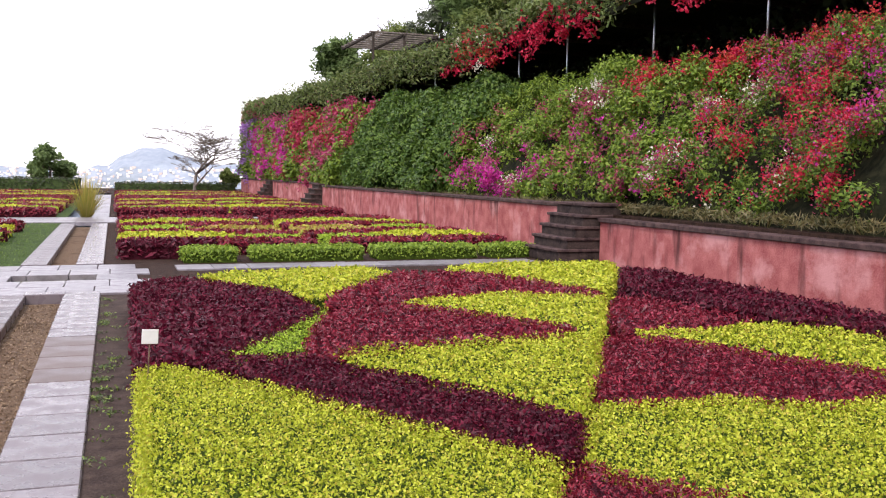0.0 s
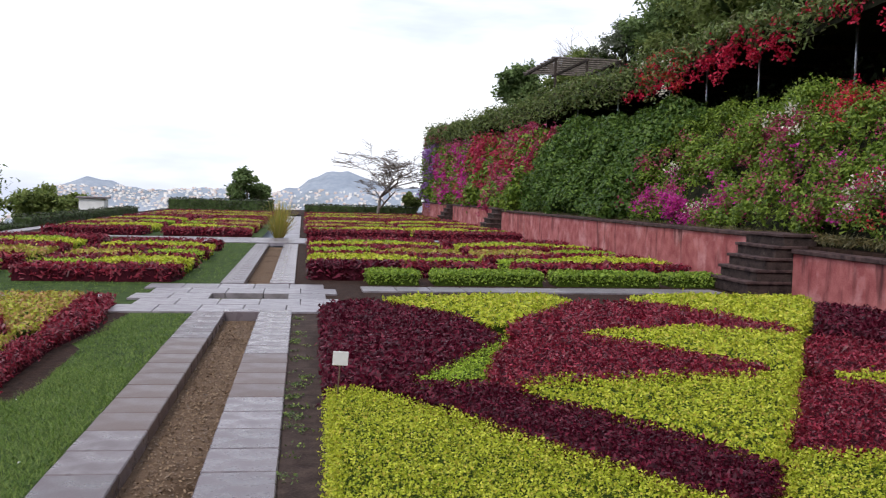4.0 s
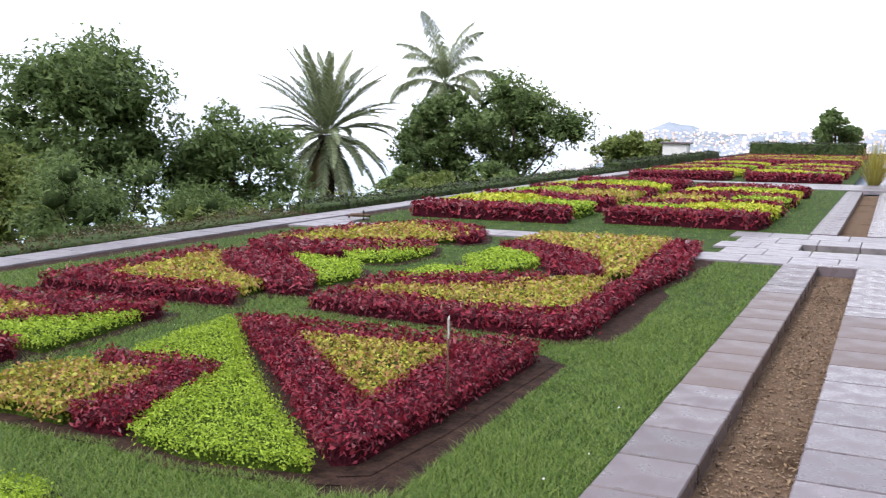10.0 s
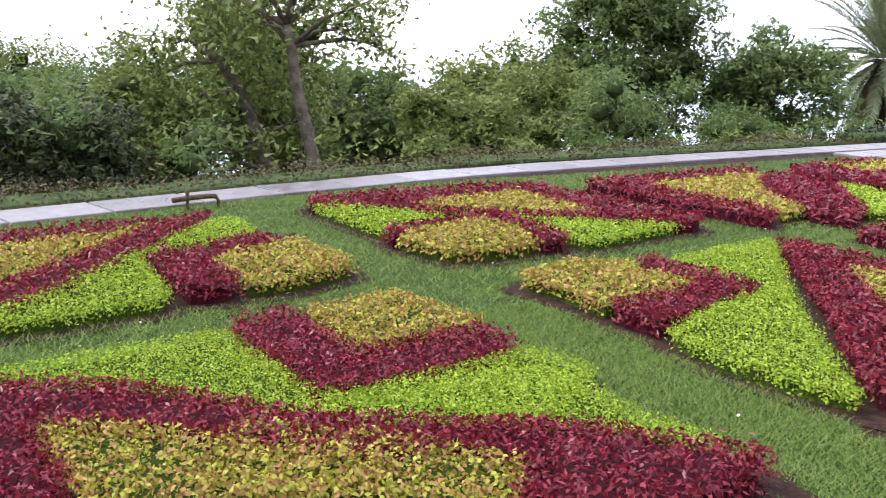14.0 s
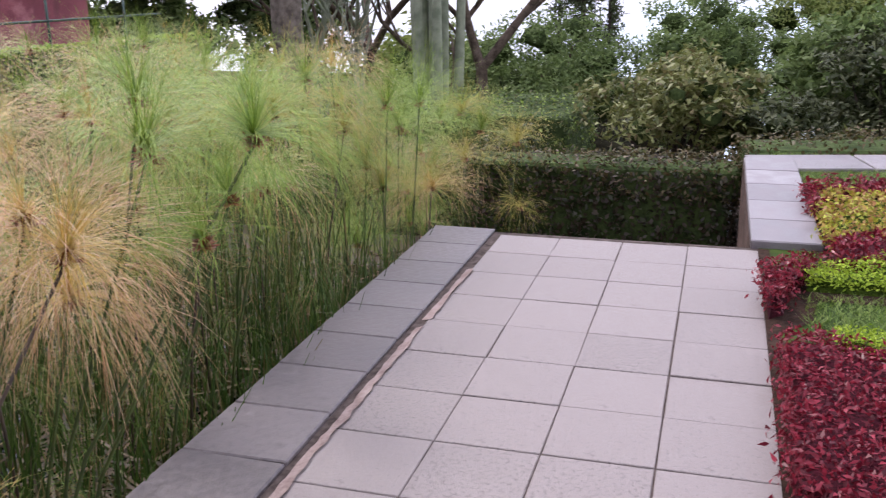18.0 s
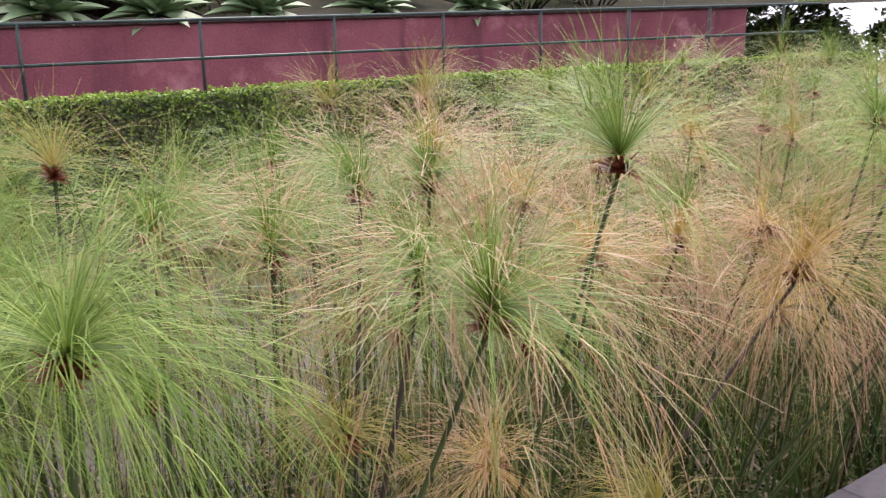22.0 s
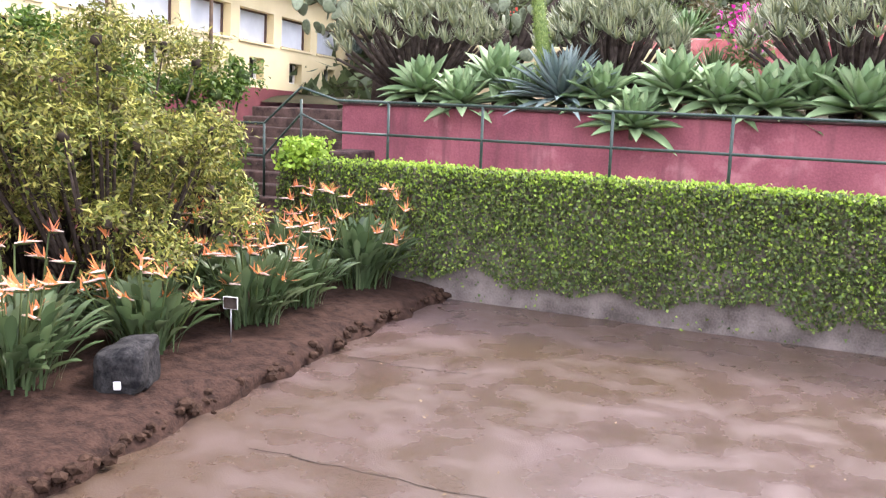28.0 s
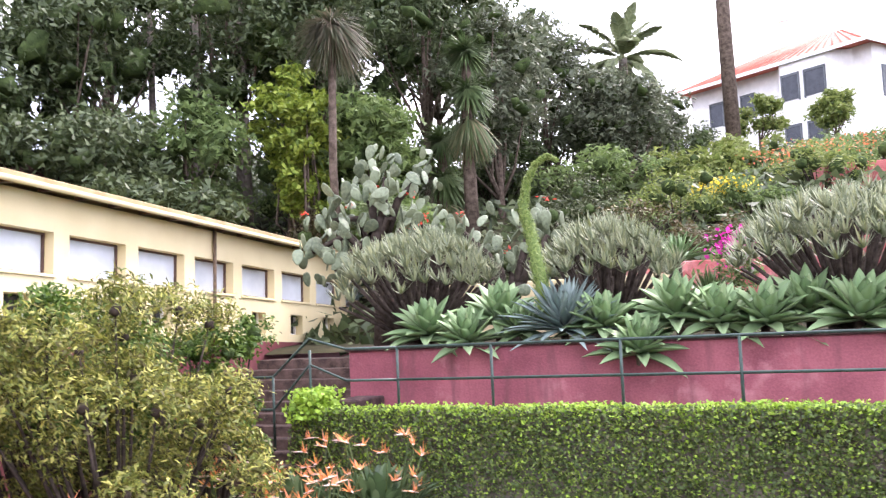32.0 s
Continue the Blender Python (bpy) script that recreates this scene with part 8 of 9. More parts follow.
def blade_rosette(name, at, n, length, width, material, label, seed, category, up=0.9, cup=0.35, group="", low=20):
    """Thick pointed leaves in a spiral rosette."""
    r = rng(seed)
    top = thing(name, label, category, at, group)
    s = np.linspace(0, 1, 7)
    vs, fs = [], []
    for k in range(n):
        a = 2.399 * k + r.normal(0, 0.12)
        q = k / n
        el = radians(low + (83 - low) * q) * up
        ln = length * (1.05 - 0.35 * q) * r.uniform(0.9, 1.08)
        d, side = np.array([math.cos(a), math.sin(a), 0]), np.array([-math.sin(a), math.cos(a), 0])
        line = d[None] * (ln * math.cos(el) * s)[:, None] + np.array([0, 0, 1.0]) * (ln * (math.sin(el) * s - 0.18 * (1 - q) * s**2.2))[:, None]
        w = width * np.array([0.55, 0.8, 1.0, 1.0, 0.82, 0.48, 0.02])
        lift = np.array([0, 0, 1.0]) * w[:, None] * cup
        g = np.stack([line - side * w[:, None] / 2 + lift, line, line + side * w[:, None] / 2 + lift, line - np.array([0, 0, 1.0]) * w[:, None] * 0.16], 1)
        i = 28 * k + np.arange(28).reshape(7, 4)
        vs.append(g.reshape(-1, 3))
        fs.append(np.concatenate([np.stack([i[:-1, c], i[:-1, e], i[1:, e], i[1:, c]], -1) for c, e in ((0, 1), (1, 2), (2, 3), (3, 0))]))
    part("leaf_fan", mesh_of("leaf_fan", np.concatenate(vs), np.concatenate(fs), material, True), None, top)
    part("stem", tube(bmesh.new(), [(0, 0, -0.35), (0, 0, 0.1)], [0.07, 0.05], 8), M_BARK, top)
    return top


M_AGAVE = leafy("fox_agave_leaf", (0.135, 0.225, 0.10), (0.19, 0.30, 0.13), (0.27, 0.39, 0.185), (0.155, 0.26, 0.11), (0.34, 0.44, 0.23), rough=0.5, through_light=0.12)
M_AGAVEBLUE = leafy("blue_agave_leaf", (0.13, 0.19, 0.17), (0.19, 0.26, 0.24), (0.25, 0.32, 0.29), rough=0.5, through_light=0.08)
M_YUCCA = leafy("yucca_leaf", (0.05, 0.09, 0.03), (0.09, 0.14, 0.05), (0.14, 0.19, 0.08), through_light=0.1)
AG = ((5.45, -0.5, 0.12, 0.62), (4.75, -0.35, -0.02, 0.58), (4.45, -0.9, 0.28, 0.66), (4.0, -0.6, 0.1, 0.5), (2.75, -0.5, 0.12, 0.6), (2.2, -0.1, -0.22, 0.58), (1.75, -0.6, 0.22, 0.68), (1.2, -0.45, 0.12, 0.6),
      (0.62, -0.45, 0.1, 0.62), (0.1, -0.8, 0.2, 0.66), (-0.5, -0.45, 0.1, 0.66), (-1.3, -0.6, 0.12, 0.72), (-2.3, -0.5, 0.1, 0.6), (-3.3, -0.6, 0.1, 0.6), (-4.6, -0.6, 0.05, 0.6), (-6.0, -0.7, 0.05, 0.6), (-7.6, -0.6, 0.05, 0.55), (-9.2, -0.6, 0.05, 0.55))
for k, (u, o, dz, s) in enumerate(AG):
    p = LINE @ Vector((u, o - 1.05, 1.5 + dz))
    ag = blade_rosette("fox_agave", p, 34, s * 1.3, s * 0.31, M_AGAVE, "pale green agave rosette spilling over the crimson wall", 700 + k, "agave", 1.0, 0.3, "agaves on the wall", low=4)
    ag.rotation_euler = (-0.38, 0.12 * math.sin(k * 2.3), 0.0)
BLUE = LINE @ Vector((3.35, -1.6, 1.62))
blade_rosette("blue_agave", BLUE, 76, 1.05, 0.12, M_AGAVEBLUE, "spiky blue-grey agave rosette with a flower spike", 730, "agave", 0.95, 0.2, low=6).rotation_euler = (-0.3, 0, 0)
spike = thing("agave_flower_spike", "tall arching green agave flower spike with a hooked tip", "flower spike")
SP = [Vector(v) for v in ((3.33, -13.80, 1.7), (3.35, -13.80, 2.3), (3.47, -13.82, 3.01), (3.58, -13.84, 3.45), (3.50, -13.83, 3.85), (3.36, -13.80, 4.08), (3.18, -13.76, 4.19), (3.02, -13.73, 4.10))]
part("stalk", tube(bmesh.new(), SP, [0.09, 0.10, 0.085, 0.07, 0.055, 0.045, 0.032, 0.018], 10), surface("spike_green", (0.09, 0.15, 0.03), (0.20, 0.28, 0.07), 30, 0.7, 0.8), spike)
r = rng(731)
sp = np.array(SP)
t_ = r.rand(5200) ** 0.85 * (len(SP) - 1.01)
i_ = t_.astype(int)
c_ = sp[i_] + (sp[i_ + 1] - sp[i_]) * (t_ - i_)[:, None]
d_ = unit(r.normal(size=(5200, 3)))
rad_ = np.interp(t_, np.arange(8), [0.11, 0.13, 0.105, 0.085, 0.065, 0.05, 0.035, 0.02])
part("bud_coat", leaves("bud_coat", c_ + d_ * rad_[:, None], d_, 0.05, 0.014, leafy("agave_bud", (0.12, 0.19, 0.04), (0.20, 0.29, 0.06), (0.34, 0.40, 0.14)), r, spread=0.8), None, spike)

M_ALOE = leafy("grey_succulent_leaf", (0.13, 0.16, 0.095), (0.19, 0.225, 0.135), (0.27, 0.30, 0.18), (0.38, 0.40, 0.26), (0.27, 0.29, 0.12), rough=0.5, through_light=0.08)


def candelabra(at, radius, h, label, seed, rosettes=150, stem_h=0.9):
    """A domed succulent: bare forked stems that carry upright finger-leaf rosettes."""
    r = rng(seed)
    top = thing("candelabra_succulent", label, "succulent", at, "domed succulents")
    bm = bmesh.new()
    tube(bm, [(0, 0, -0.4), (0.1, 0, 0.25)], [0.22, 0.2], 8)
    pts, nn = [], []
    for k in range(rosettes):
        a, u = 2.399 * k, ((k + 0.5) / rosettes) ** 0.5
        z = h * (1 - 0.42 * u**2.6) + r.normal(0, 0.06)
        c = np.array([radius * u * math.cos(a), radius * u * math.sin(a), z]) + r.normal(0, 0.05, 3)
        if k % 2 == 0:
            tube(bm, [(0.05 * math.cos(a), 0.05 * math.sin(a), 0.1), (c[0] * 0.55, c[1] * 0.55, z * 0.5), tuple(c - np.array([0, 0, 0.12]))], [0.05, 0.035, 0.022], 5)
        m = 22
        b = r.uniform(0, 2 * np.pi, m)
        e = r.uniform(0.15, 1.25, m)
        d = np.stack([np.cos(b) * np.cos(e), np.sin(b) * np.cos(e), np.sin(e)], -1)
        d = unit(d + 0.35 * u * np.array([math.cos(a), math.sin(a), 0]))
        s = np.linspace(0, 1, 4)[None, :, None]
        pts.append(c[None, None] + d[:, None] * r.uniform(0.17, 0.27, m)[:, None, None] * s + np.array([0, 0, 0.07]) * s**2)
    part("stem_tangle", bm, M_DARKBARK, top)
    lines = np.concatenate(pts)
    me = ribbons("finger_leaf_mass", lines, 0.045, M_ALOE, 0.12)
    part("finger_leaf_mass", me, None, top)
    return top


candelabra((5.6, -15.2, 1.35), 1.35, 1.75, "grey-green domed succulent on dark forked stems", 740, 190)
candelabra((2.45, -14.7, 1.35), 1.05, 1.7, "grey-green domed succulent above the agaves", 741, 140)
candelabra((-0.85, -14.2, 1.35), 1.45, 1.85, "broad grey-green domed succulent above the agaves", 742, 200)
candelabra((-4.6, -14.0, 1.35), 1.3, 1.7, "grey-green domed succulent further along the terrace", 743, 120)
blade_rosette("spiky_yucca", (1.0, -14.2, 1.9), 90, 0.75, 0.035, M_YUCCA, "dark spiky yucca between the domed succulents", 744, "yucca", 1.0, 0.1)
blade_rosette("tree_aloe", (1.4, -15.6, 2.6), 40, 0.75, 0.07, M_AGAVE, "pale tree aloe with curved leaves", 745, "aloe", 0.9, 0.3)


# prickly pears
M_PAD = surface("cactus_pad", (0.08, 0.105, 0.06), (0.21, 0.25, 0.15), 5, 0.6, 0.2, 40, 0.3, per_object=0.4)
PAD_BM = bmesh.new()
bmesh.ops.create_uvsphere(PAD_BM, u_segments=12, v_segments=8, radius=1.0)
for v in PAD_BM.verts:
    v.co = Vector((v.co.x * (0.62 + 0.2 * v.co.z), v.co.y * 0.13, v.co.z + 1.0)) * 0.5
for f in PAD_BM.faces:
    f.smooth = True
PAD = bpy.data.meshes.new("pad")
PAD_BM.to_mesh(PAD)
PAD_BM.free()
PAD.materials.append(M_PAD)


def prickly_pear(at, trunk_pts, centres, pads, seed, label, fruit=True):
    r = rng(seed)
    top = thing("prickly_pear", label, "cactus", at)
    bm = bmesh.new()
    tube(bm, trunk_pts, [0.2 * (1 - 0.6 * k / len(trunk_pts)) for k in range(len(trunk_pts))], 8)
    for c in centres:
        tube(bm, [trunk_pts[len(trunk_pts) // 2], tuple((a + b) / 2 for a, b in zip(trunk_pts[-1], c[:3])), c[:3]], [0.1, 0.08, 0.05], 6)
    part("stem_tangle", bm, M_DARKBARK, top)
    for k in range(pads):
        c = centres[k % len(centres)]
        ob = new("pad", PAD)
        ob.parent = top
        ob.location = Vector(c[:3]) + Vector(r.normal(0, 1, 3)) * c[3] * 0.62
        ob.rotation_euler = (r.normal(0, 0.5), r.normal(0, 0.65), r.uniform(0, 6.28))
        ob.scale = [r.uniform(0.22, 0.38)] * 3
        if fruit and k % 29 == 0:
            m = 6
            q = np.array(ob.location) + np.stack([r.normal(0, 0.08, m), r.normal(0, 0.08, m), 0.36 + r.normal(0, 0.04, m)], -1)
            part("fruit_mass", leaves("fruit_mass", q, np.tile([0, 0, 1.0], (m, 1)), 0.07, 0.05, M_ORANGE, r, spread=2), None, top)


prickly_pear((6.9, -17.1, 1.3), [(0, 0, -0.3), (-0.05, 0, 0.8), (0.05, 0, 1.7), (-0.1, 0, 2.6)], ((-0.2, 0, 3.35, 0.55), (0.25, 0.1, 3.0, 0.5), (-0.75, 0, 3.2, 0.45), (0.9, 0, 2.6, 0.4), (-0.4, 0.2, 2.5, 0.5), (1.3, 0.1, 2.0, 0.4), (0.3, 0.1, 2.1, 0.5), (-1.1, 0, 2.3, 0.35), (0.8, 0.3, 1.6, 0.4), (-0.6, 0, 1.7, 0.4)), 210, 750,
             "tall old prickly pear with grey-green pads and red fruit")
prickly_pear((4.3, -16.7, 1.3), [(0, 0, -0.3), (0.1, 0, 0.6), (-0.1, 0, 1.2)], ((0.9, 0, 2.2, 0.35), (0.5, 0, 1.7, 0.4), (-0.4, 0, 2.25, 0.35), (-0.7, 0, 2.0, 0.35), (0.05, 0, 1.4, 0.4)), 60, 751, "low prickly pear with dark trunks")


# ---- long cream building ----
FA = Matrix.Translation((10.0, -11.2, 0.0)) @ Matrix.Rotation(math.atan2(-0.997, -0.077), 4, "Z") @ Matrix.Rotation(0.037, 4, "Y")  # local x runs along the front, local y faces the garden... outward is -y
building = thing("long_building", "long low cream building with blinds in a row of windows", "building")
building.matrix_world = FA


def wall_piece(s0, s1, z0, z1, material=M_CREAM, d0=0.0, d1=0.35, name="wall"):
    return part(name, boxes(((s0, d0, z0), (s1, d1, z1))), material, building)


M_BLIND = surface("pale_blind", (0.50, 0.54, 0.58), (0.60, 0.64, 0.68), 3, 0.6, 0.05)
M_GLASSDARK = surface("dark_window", (0.012, 0.014, 0.016), (0.03, 0.033, 0.037), 3, 0.1, 0)
M_FRAME = surface("brown_window_frame", (0.06, 0.03, 0.02), (0.13, 0.07, 0.05), 8, 0.6, 0.1)
wall_piece(-9.0, 13.0, 3.42, 3.86)
wall_piece(-9.0, 13.0, -0.7, 1.86, surface("maroon_plinth", (0.10, 0.018, 0.024), (0.17, 0.035, 0.04), 2, 0.8, 0.2), -0.02, 0.35, "plinth")
for k in range(-5, 8):
    s0 = 0.66 + 1.595 * k if k > -1 else 0.66 + 1.6 * k
    zt, zb = 3.34, 2.74
    wall_piece(s0 - 0.315, s0, 1.72, 3.42)
    wall_piece(s0, s0 + 1.28, zt, 3.42)
    wall_piece(s0, s0 + 1.28, zb - 0.30, zb)
    w = part("window", boxes(((s0, 0.20, zb), (s0 + 1.28, 0.24, zt))), M_BLIND, building, "window with a pale drawn blind")
    fr = bmesh.new()
    for a, b in (((s0, 0.16, zb), (s0 + 1.28, 0.2, zb + 0.03)), ((s0, 0.16, zt - 0.03), (s0 + 1.28, 0.2, zt)), ((s0, 0.16, zb), (s0 + 0.03, 0.2, zt)), ((s0 + 1.25, 0.16, zb), (s0 + 1.28, 0.2, zt))):
        box(fr, a, b)
    part("frame", fr, M_FRAME, w)
    part("sill", boxes(((s0 - 0.03, -0.03, zb - 0.05), (s0 + 1.31, 0.16, zb - 0.004)), bevel=0.006), M_CREAM, w)
    wall_piece(s0, s0 + 0.37, 1.72, zb - 0.30)
    wall_piece(s0 + 0.92, s0 + 1.28, 1.72, zb - 0.30)
    wall_piece(s0 + 0.37, s0 + 0.92, 1.72, zb - 0.72)
    sw = part("low_window", boxes(((s0 + 0.37, 0.22, zb - 0.72), (s0 + 0.92, 0.26, zb - 0.30))), M_GLASSDARK, building, "small dark tilted window")
    part("frame", boxes(((s0 + 0.37, 0.17, zb - 0.72), (s0 + 0.41, 0.21, zb - 0.3)), ((s0 + 0.88, 0.17, zb - 0.72), (s0 + 0.92, 0.21, zb - 0.3)), ((s0 + 0.37, 0.17, zb - 0.72), (s0 + 0.92, 0.21, zb - 0.69))), M_WHITE, sw)
wall_piece(-9.0, -8.2, 1.72, 3.42)
wall_piece(12.3, 13.0, 1.72, 3.42)
part("roof", boxes(((-9.2, -0.32, 3.92), (13.2, 4.0, 4.0)), bevel=0.01), surface("felt_roof", (0.30, 0.22, 0.10), (0.42, 0.33, 0.18), 3, 0.8, 0.3), building)
part("gutter", tube(bmesh.new(), [(-9.2, -0.3, 3.89), (13.2, -0.3, 3.89)], 0.045, 8), M_CREAM, building)
for k in range(30):
    part("rafter_end", boxes(((-9.0 + 0.75 * k, -0.26, 3.86), (-8.94 + 0.75 * k, 0.0, 3.92))), M_FRAME, building)
part("back_wall", boxes(((-9, 3.6, 1.0), (13, 3.9, 3.92)), ((12.7, 0.3, 1.0), (13.0, 3.7, 3.92))), M_CREAM, building)
part("drain_pipe", tube(bmesh.new(), [(4.4, -0.06, 1.2), (4.4, -0.06, 3.85)], 0.035, 8), M_RUST, building)


# ---- hillside planting and house ----
def on_hill(x, y, dz=0.0):
    return (x, y, float(upper(x, y)) + dz)


M_YGREEN = leafy("yellow_green_tree_leaf", (0.10, 0.15, 0.025), (0.17, 0.24, 0.035), (0.26, 0.33, 0.05), (0.34, 0.40, 0.08), spec=0.2)
r = rng(80)
k = 0
for x, y, h, s, lf, cnt in ((16.5, -21, 6.5, 3.0, M_PINE, 7500), (13.2, -19.2, 4.5, 2.2, M_PINE, 5000), (19, -25, 10, 3.4, M_PINE, 5000), (15.5, -27, 11, 3.2, M_PINE, 5500), (12.2, -27.5, 10, 2.6, M_PINE, 5000), (13.5, -33, 13, 3.4, M_PINE, 5000),
                            (9.5, -31, 11, 3.0, M_PINE, 5000), (17.5, -33, 14, 3.8, M_PINE, 5000), (9.8, -25.6, 5.6, 2.2, M_TREE, 5000), (7.0, -31, 8.2, 2.6, M_GREYTREE, 5000), (12.3, -25.6, 6.6, 1.5, M_YGREEN, 6000), (11.4, -24.6, 6.3, 1.1, M_YGREEN, 4500), (6.0, -36, 8.0, 2.8, M_GREYTREE, 5000),
                            (3.4, -35.5, 5.7, 2.6, M_GREYTREE, 5000), (2.4, -39.5, 5.0, 2.4, M_GREYTREE, 4000), (22, -31, 12, 4, M_PINE, 4000), (4.5, -43, 6.2, 3.0, M_GREYTREE, 3500), (8.5, -43, 10, 3.6, M_PINE, 3500), (12.5, -43, 15, 4, M_PINE, 3500), (16.5, -42, 16, 4.2, M_PINE, 3500), (21, -40, 16, 4.4, M_PINE, 3500), (26, -36, 16, 4.8, M_PINE, 3500), (30, -30, 16, 4.8, M_PINE, 3500), (24, -19, 11, 4, M_PINE, 3500), (21.5, -23, 10, 3.4, M_PINE, 3500), (19.5, -17.5, 8, 3.2, M_PINE, 3500), (14.8, -24, 6, 2.6, M_TREE, 4000), (12.5, -31, 7, 2.8, M_TREE, 3500), (26, -24, 12, 4.5, M_PINE, 4000), (10.5, -37, 13, 3.6, M_PINE, 4500), (8.2, -22.6, 3.4, 1.5, M_TREE, 3800),
                            (-16, -36, 8, 4, M_TREE, 4000), (-22, -32, 9, 4.5, M_TREE, 4000), (-20, -24, 7, 3.6, M_TREE, 4000), (-26, -20, 6, 4, M_TREE, 4000), (-22, -14, 4.2, 2.6, M_TREE, 4000), (-28, -13, 4.6, 3.4, M_TREE, 4000)):
    z = float(upper(x, y)) - 0.3 if y < -17 and x > -18 else -2.6
    tree("hillside_tree", (x, y, z), h, s * (1.15 if lf is M_PINE else 1.0), lf, "tall dark woodland tree on the hillside" if lf is M_PINE else "leafy green tree on the hillside", 800 + k, cnt, 0.15, 0.15, 0.32 if lf is M_PINE else 0.12, 34, ball=0.27, limbs=9)
    k += 1
for x, y, rr, h, lf in ((3.5, -24.2, 1.5, 1.7, M_DARKSHRUB), (5.6, -22.2, 1.5, 1.6, M_DARKSHRUB), (6.8, -20.4, 1.3, 1.2, M_BROWNHEDGE), (1.3, -25.5, 1.6, 1.9, M_TREELIGHT), (-0.6, -26.5, 1.4, 1.2, M_TREE), (2.4, -21.0, 1.3, 1.1, M_VINE), (0.4, -22.4, 1.3, 1.2, M_BROWNHEDGE),
                        (-1.6, -22.0, 1.4, 1.1, M_TREELIGHT), (-3.4, -23, 1.5, 1.1, M_TREE), (-5.4, -24, 1.6, 1.2, M_VINE), (8.6, -24.2, 1.5, 2.0, M_DARKSHRUB), (10.6, -21.2, 1.4, 1.6, M_DARKSHRUB), (12.0, -20.0, 1.2, 1.0, M_BROWNHEDGE), (11.2, -24.8, 1.5, 1.6, M_BROWNHEDGE),
                        (4.2, -27.5, 1.6, 1.6, M_DARKSHRUB), (-2.6, -28, 1.6, 1.5, M_TREELIGHT), (-4.4, -30, 1.7, 1.7, M_TREE), (-7, -29, 1.7, 1.6, M_TREELIGHT), (3.0, -18.6, 1.0, 0.9, M_VINE), (-2.5, -17.2, 1.2, 0.9, M_TREELIGHT), (-5.5, -17.2, 1.4, 1.0, M_TREE), (-8, -17, 1.5, 1.2, M_TREE), (-11, -17, 1.6, 1.4, M_TREELIGHT), (-10, -24, 1.8, 1.5, M_TREE), (-13, -14.5, 1.4, 1.3, M_TREE), (-16, -15.5, 1.6, 1.8, M_TREE), (0.2, -17.8, 1.0, 0.8, M_BROWNHEDGE)):
    shrub("hillside_shrub", on_hill(x, y, -0.1), rr, rr, h, lf, "rounded shrub on the planted hillside", 900 + k, 1400, 0.12)
    k += 1
for x, y in ((9.2, -22.0), (10.2, -19.8), (11.4, -18.4), (12.4, -16.6), (8.0, -23.4)):
    blade_rosette("hill_aloe", on_hill(x, y, 0.25), 26, 0.6, 0.05, M_AGAVEBLUE, "grey aloe rosette above the cream building", 960 + k, "aloe", 1.0, 0.2)
    k += 1


def bloom_mass(name, x, y, rr, material, label, seed, lift=0.9, n=260):
    r = rng(seed)
    p = np.stack([r.normal(0, rr * 0.5, n), r.normal(0, rr * 0.4, n), lift + r.normal(0, 0.14, n)], -1)
    top = thing(name, label, "flower", on_hill(x, y))
    q = np.stack([r.normal(0, rr * 0.5, 700), r.normal(0, rr * 0.4, 700), lift * r.rand(700)], -1)
    part("leaf_coat", leaves("leaf_coat", q, np.tile([0, 0, 1.0], (700, 1)), 0.16, 0.05, M_TREE, r, spread=2), None, top)
    part("bloom_mass", leaves("bloom_mass", p, np.tile([0, 0, 1.0], (n, 1)), 0.1, 0.07, material, r, spread=2), None, top)


M_YFLOWER, M_SALMON = petal("yellow_flower", (0.72, 0.55, 0.04)), petal("salmon_flower", (0.72, 0.22, 0.10))
bloom_mass("yellow_flowers", 0.1, -26.0, 0.9, M_YFLOWER, "yellow flowering bush on the hillside", 970)
bloom_mass("salmon_flowers", -2.4, -29.4, 1.4, M_SALMON, "salmon-flowered plants below the house", 971, 1.1)
bloom_mass("salmon_flowers", -4.6, -31.0, 1.6, M_SALMON, "orange-flowered plants below the house", 972, 1.1)
bloom_mass("red_shoots", 2.3, -24.0, 1.0, M_BROWNHEDGE, "reddish feathery plants on the hillside", 973, 1.0, 700)
bloom_mass("magenta_flowers", 0.5, -16.0, 0.4, M_MAGENTA, "magenta flowers between the succulents", 974, 1.4, 160)
bloom_mass("red_aloe_flowers", 13.2, -14.6, 0.7, M_SALMON, "salmon aloe flowers above the building roof", 975, 1.2)
for x0, x1, y, z in ((-0.5, 3.2, -19.5, 2.85), (-12, -1.2, -20.2, 3.2), (-14, -2.5, -28.5, 5.9)):
    tagged(part("terrace_wall", boxes(((x0, y, z - 1.6), (x1, y + 0.3, z)), bevel=0.02), M_PINK), "low pink terrace wall on the hillside", "wall", kind="structure")
tagged(part("terrace_wall", boxes(((1.5, -18.9, 0.9), (6.2, -18.6, 2.6)), bevel=0.02), M_CREAM), "cream terrace wall behind the cactus", "wall", kind="structure")

def undergrowth():
    r = rng(985)
    n = 26000
    x, y = r.uniform(-26, 30, n), -19 - 34 * r.rand(n) ** 1.3
    p = np.stack([x, y, upper(x, y) + 0.7 * r.rand(n) ** 2], -1)
    tagged(new("hill_undergrowth", leaves("hill_undergrowth", p, np.tile([0, 0.6, 0.8], (n, 1)), 0.42, 0.2, M_PINE, r, spread=1.6, plain=True)), "dark undergrowth covering the wooded hillside", "undergrowth", kind="stuff")


undergrowth()

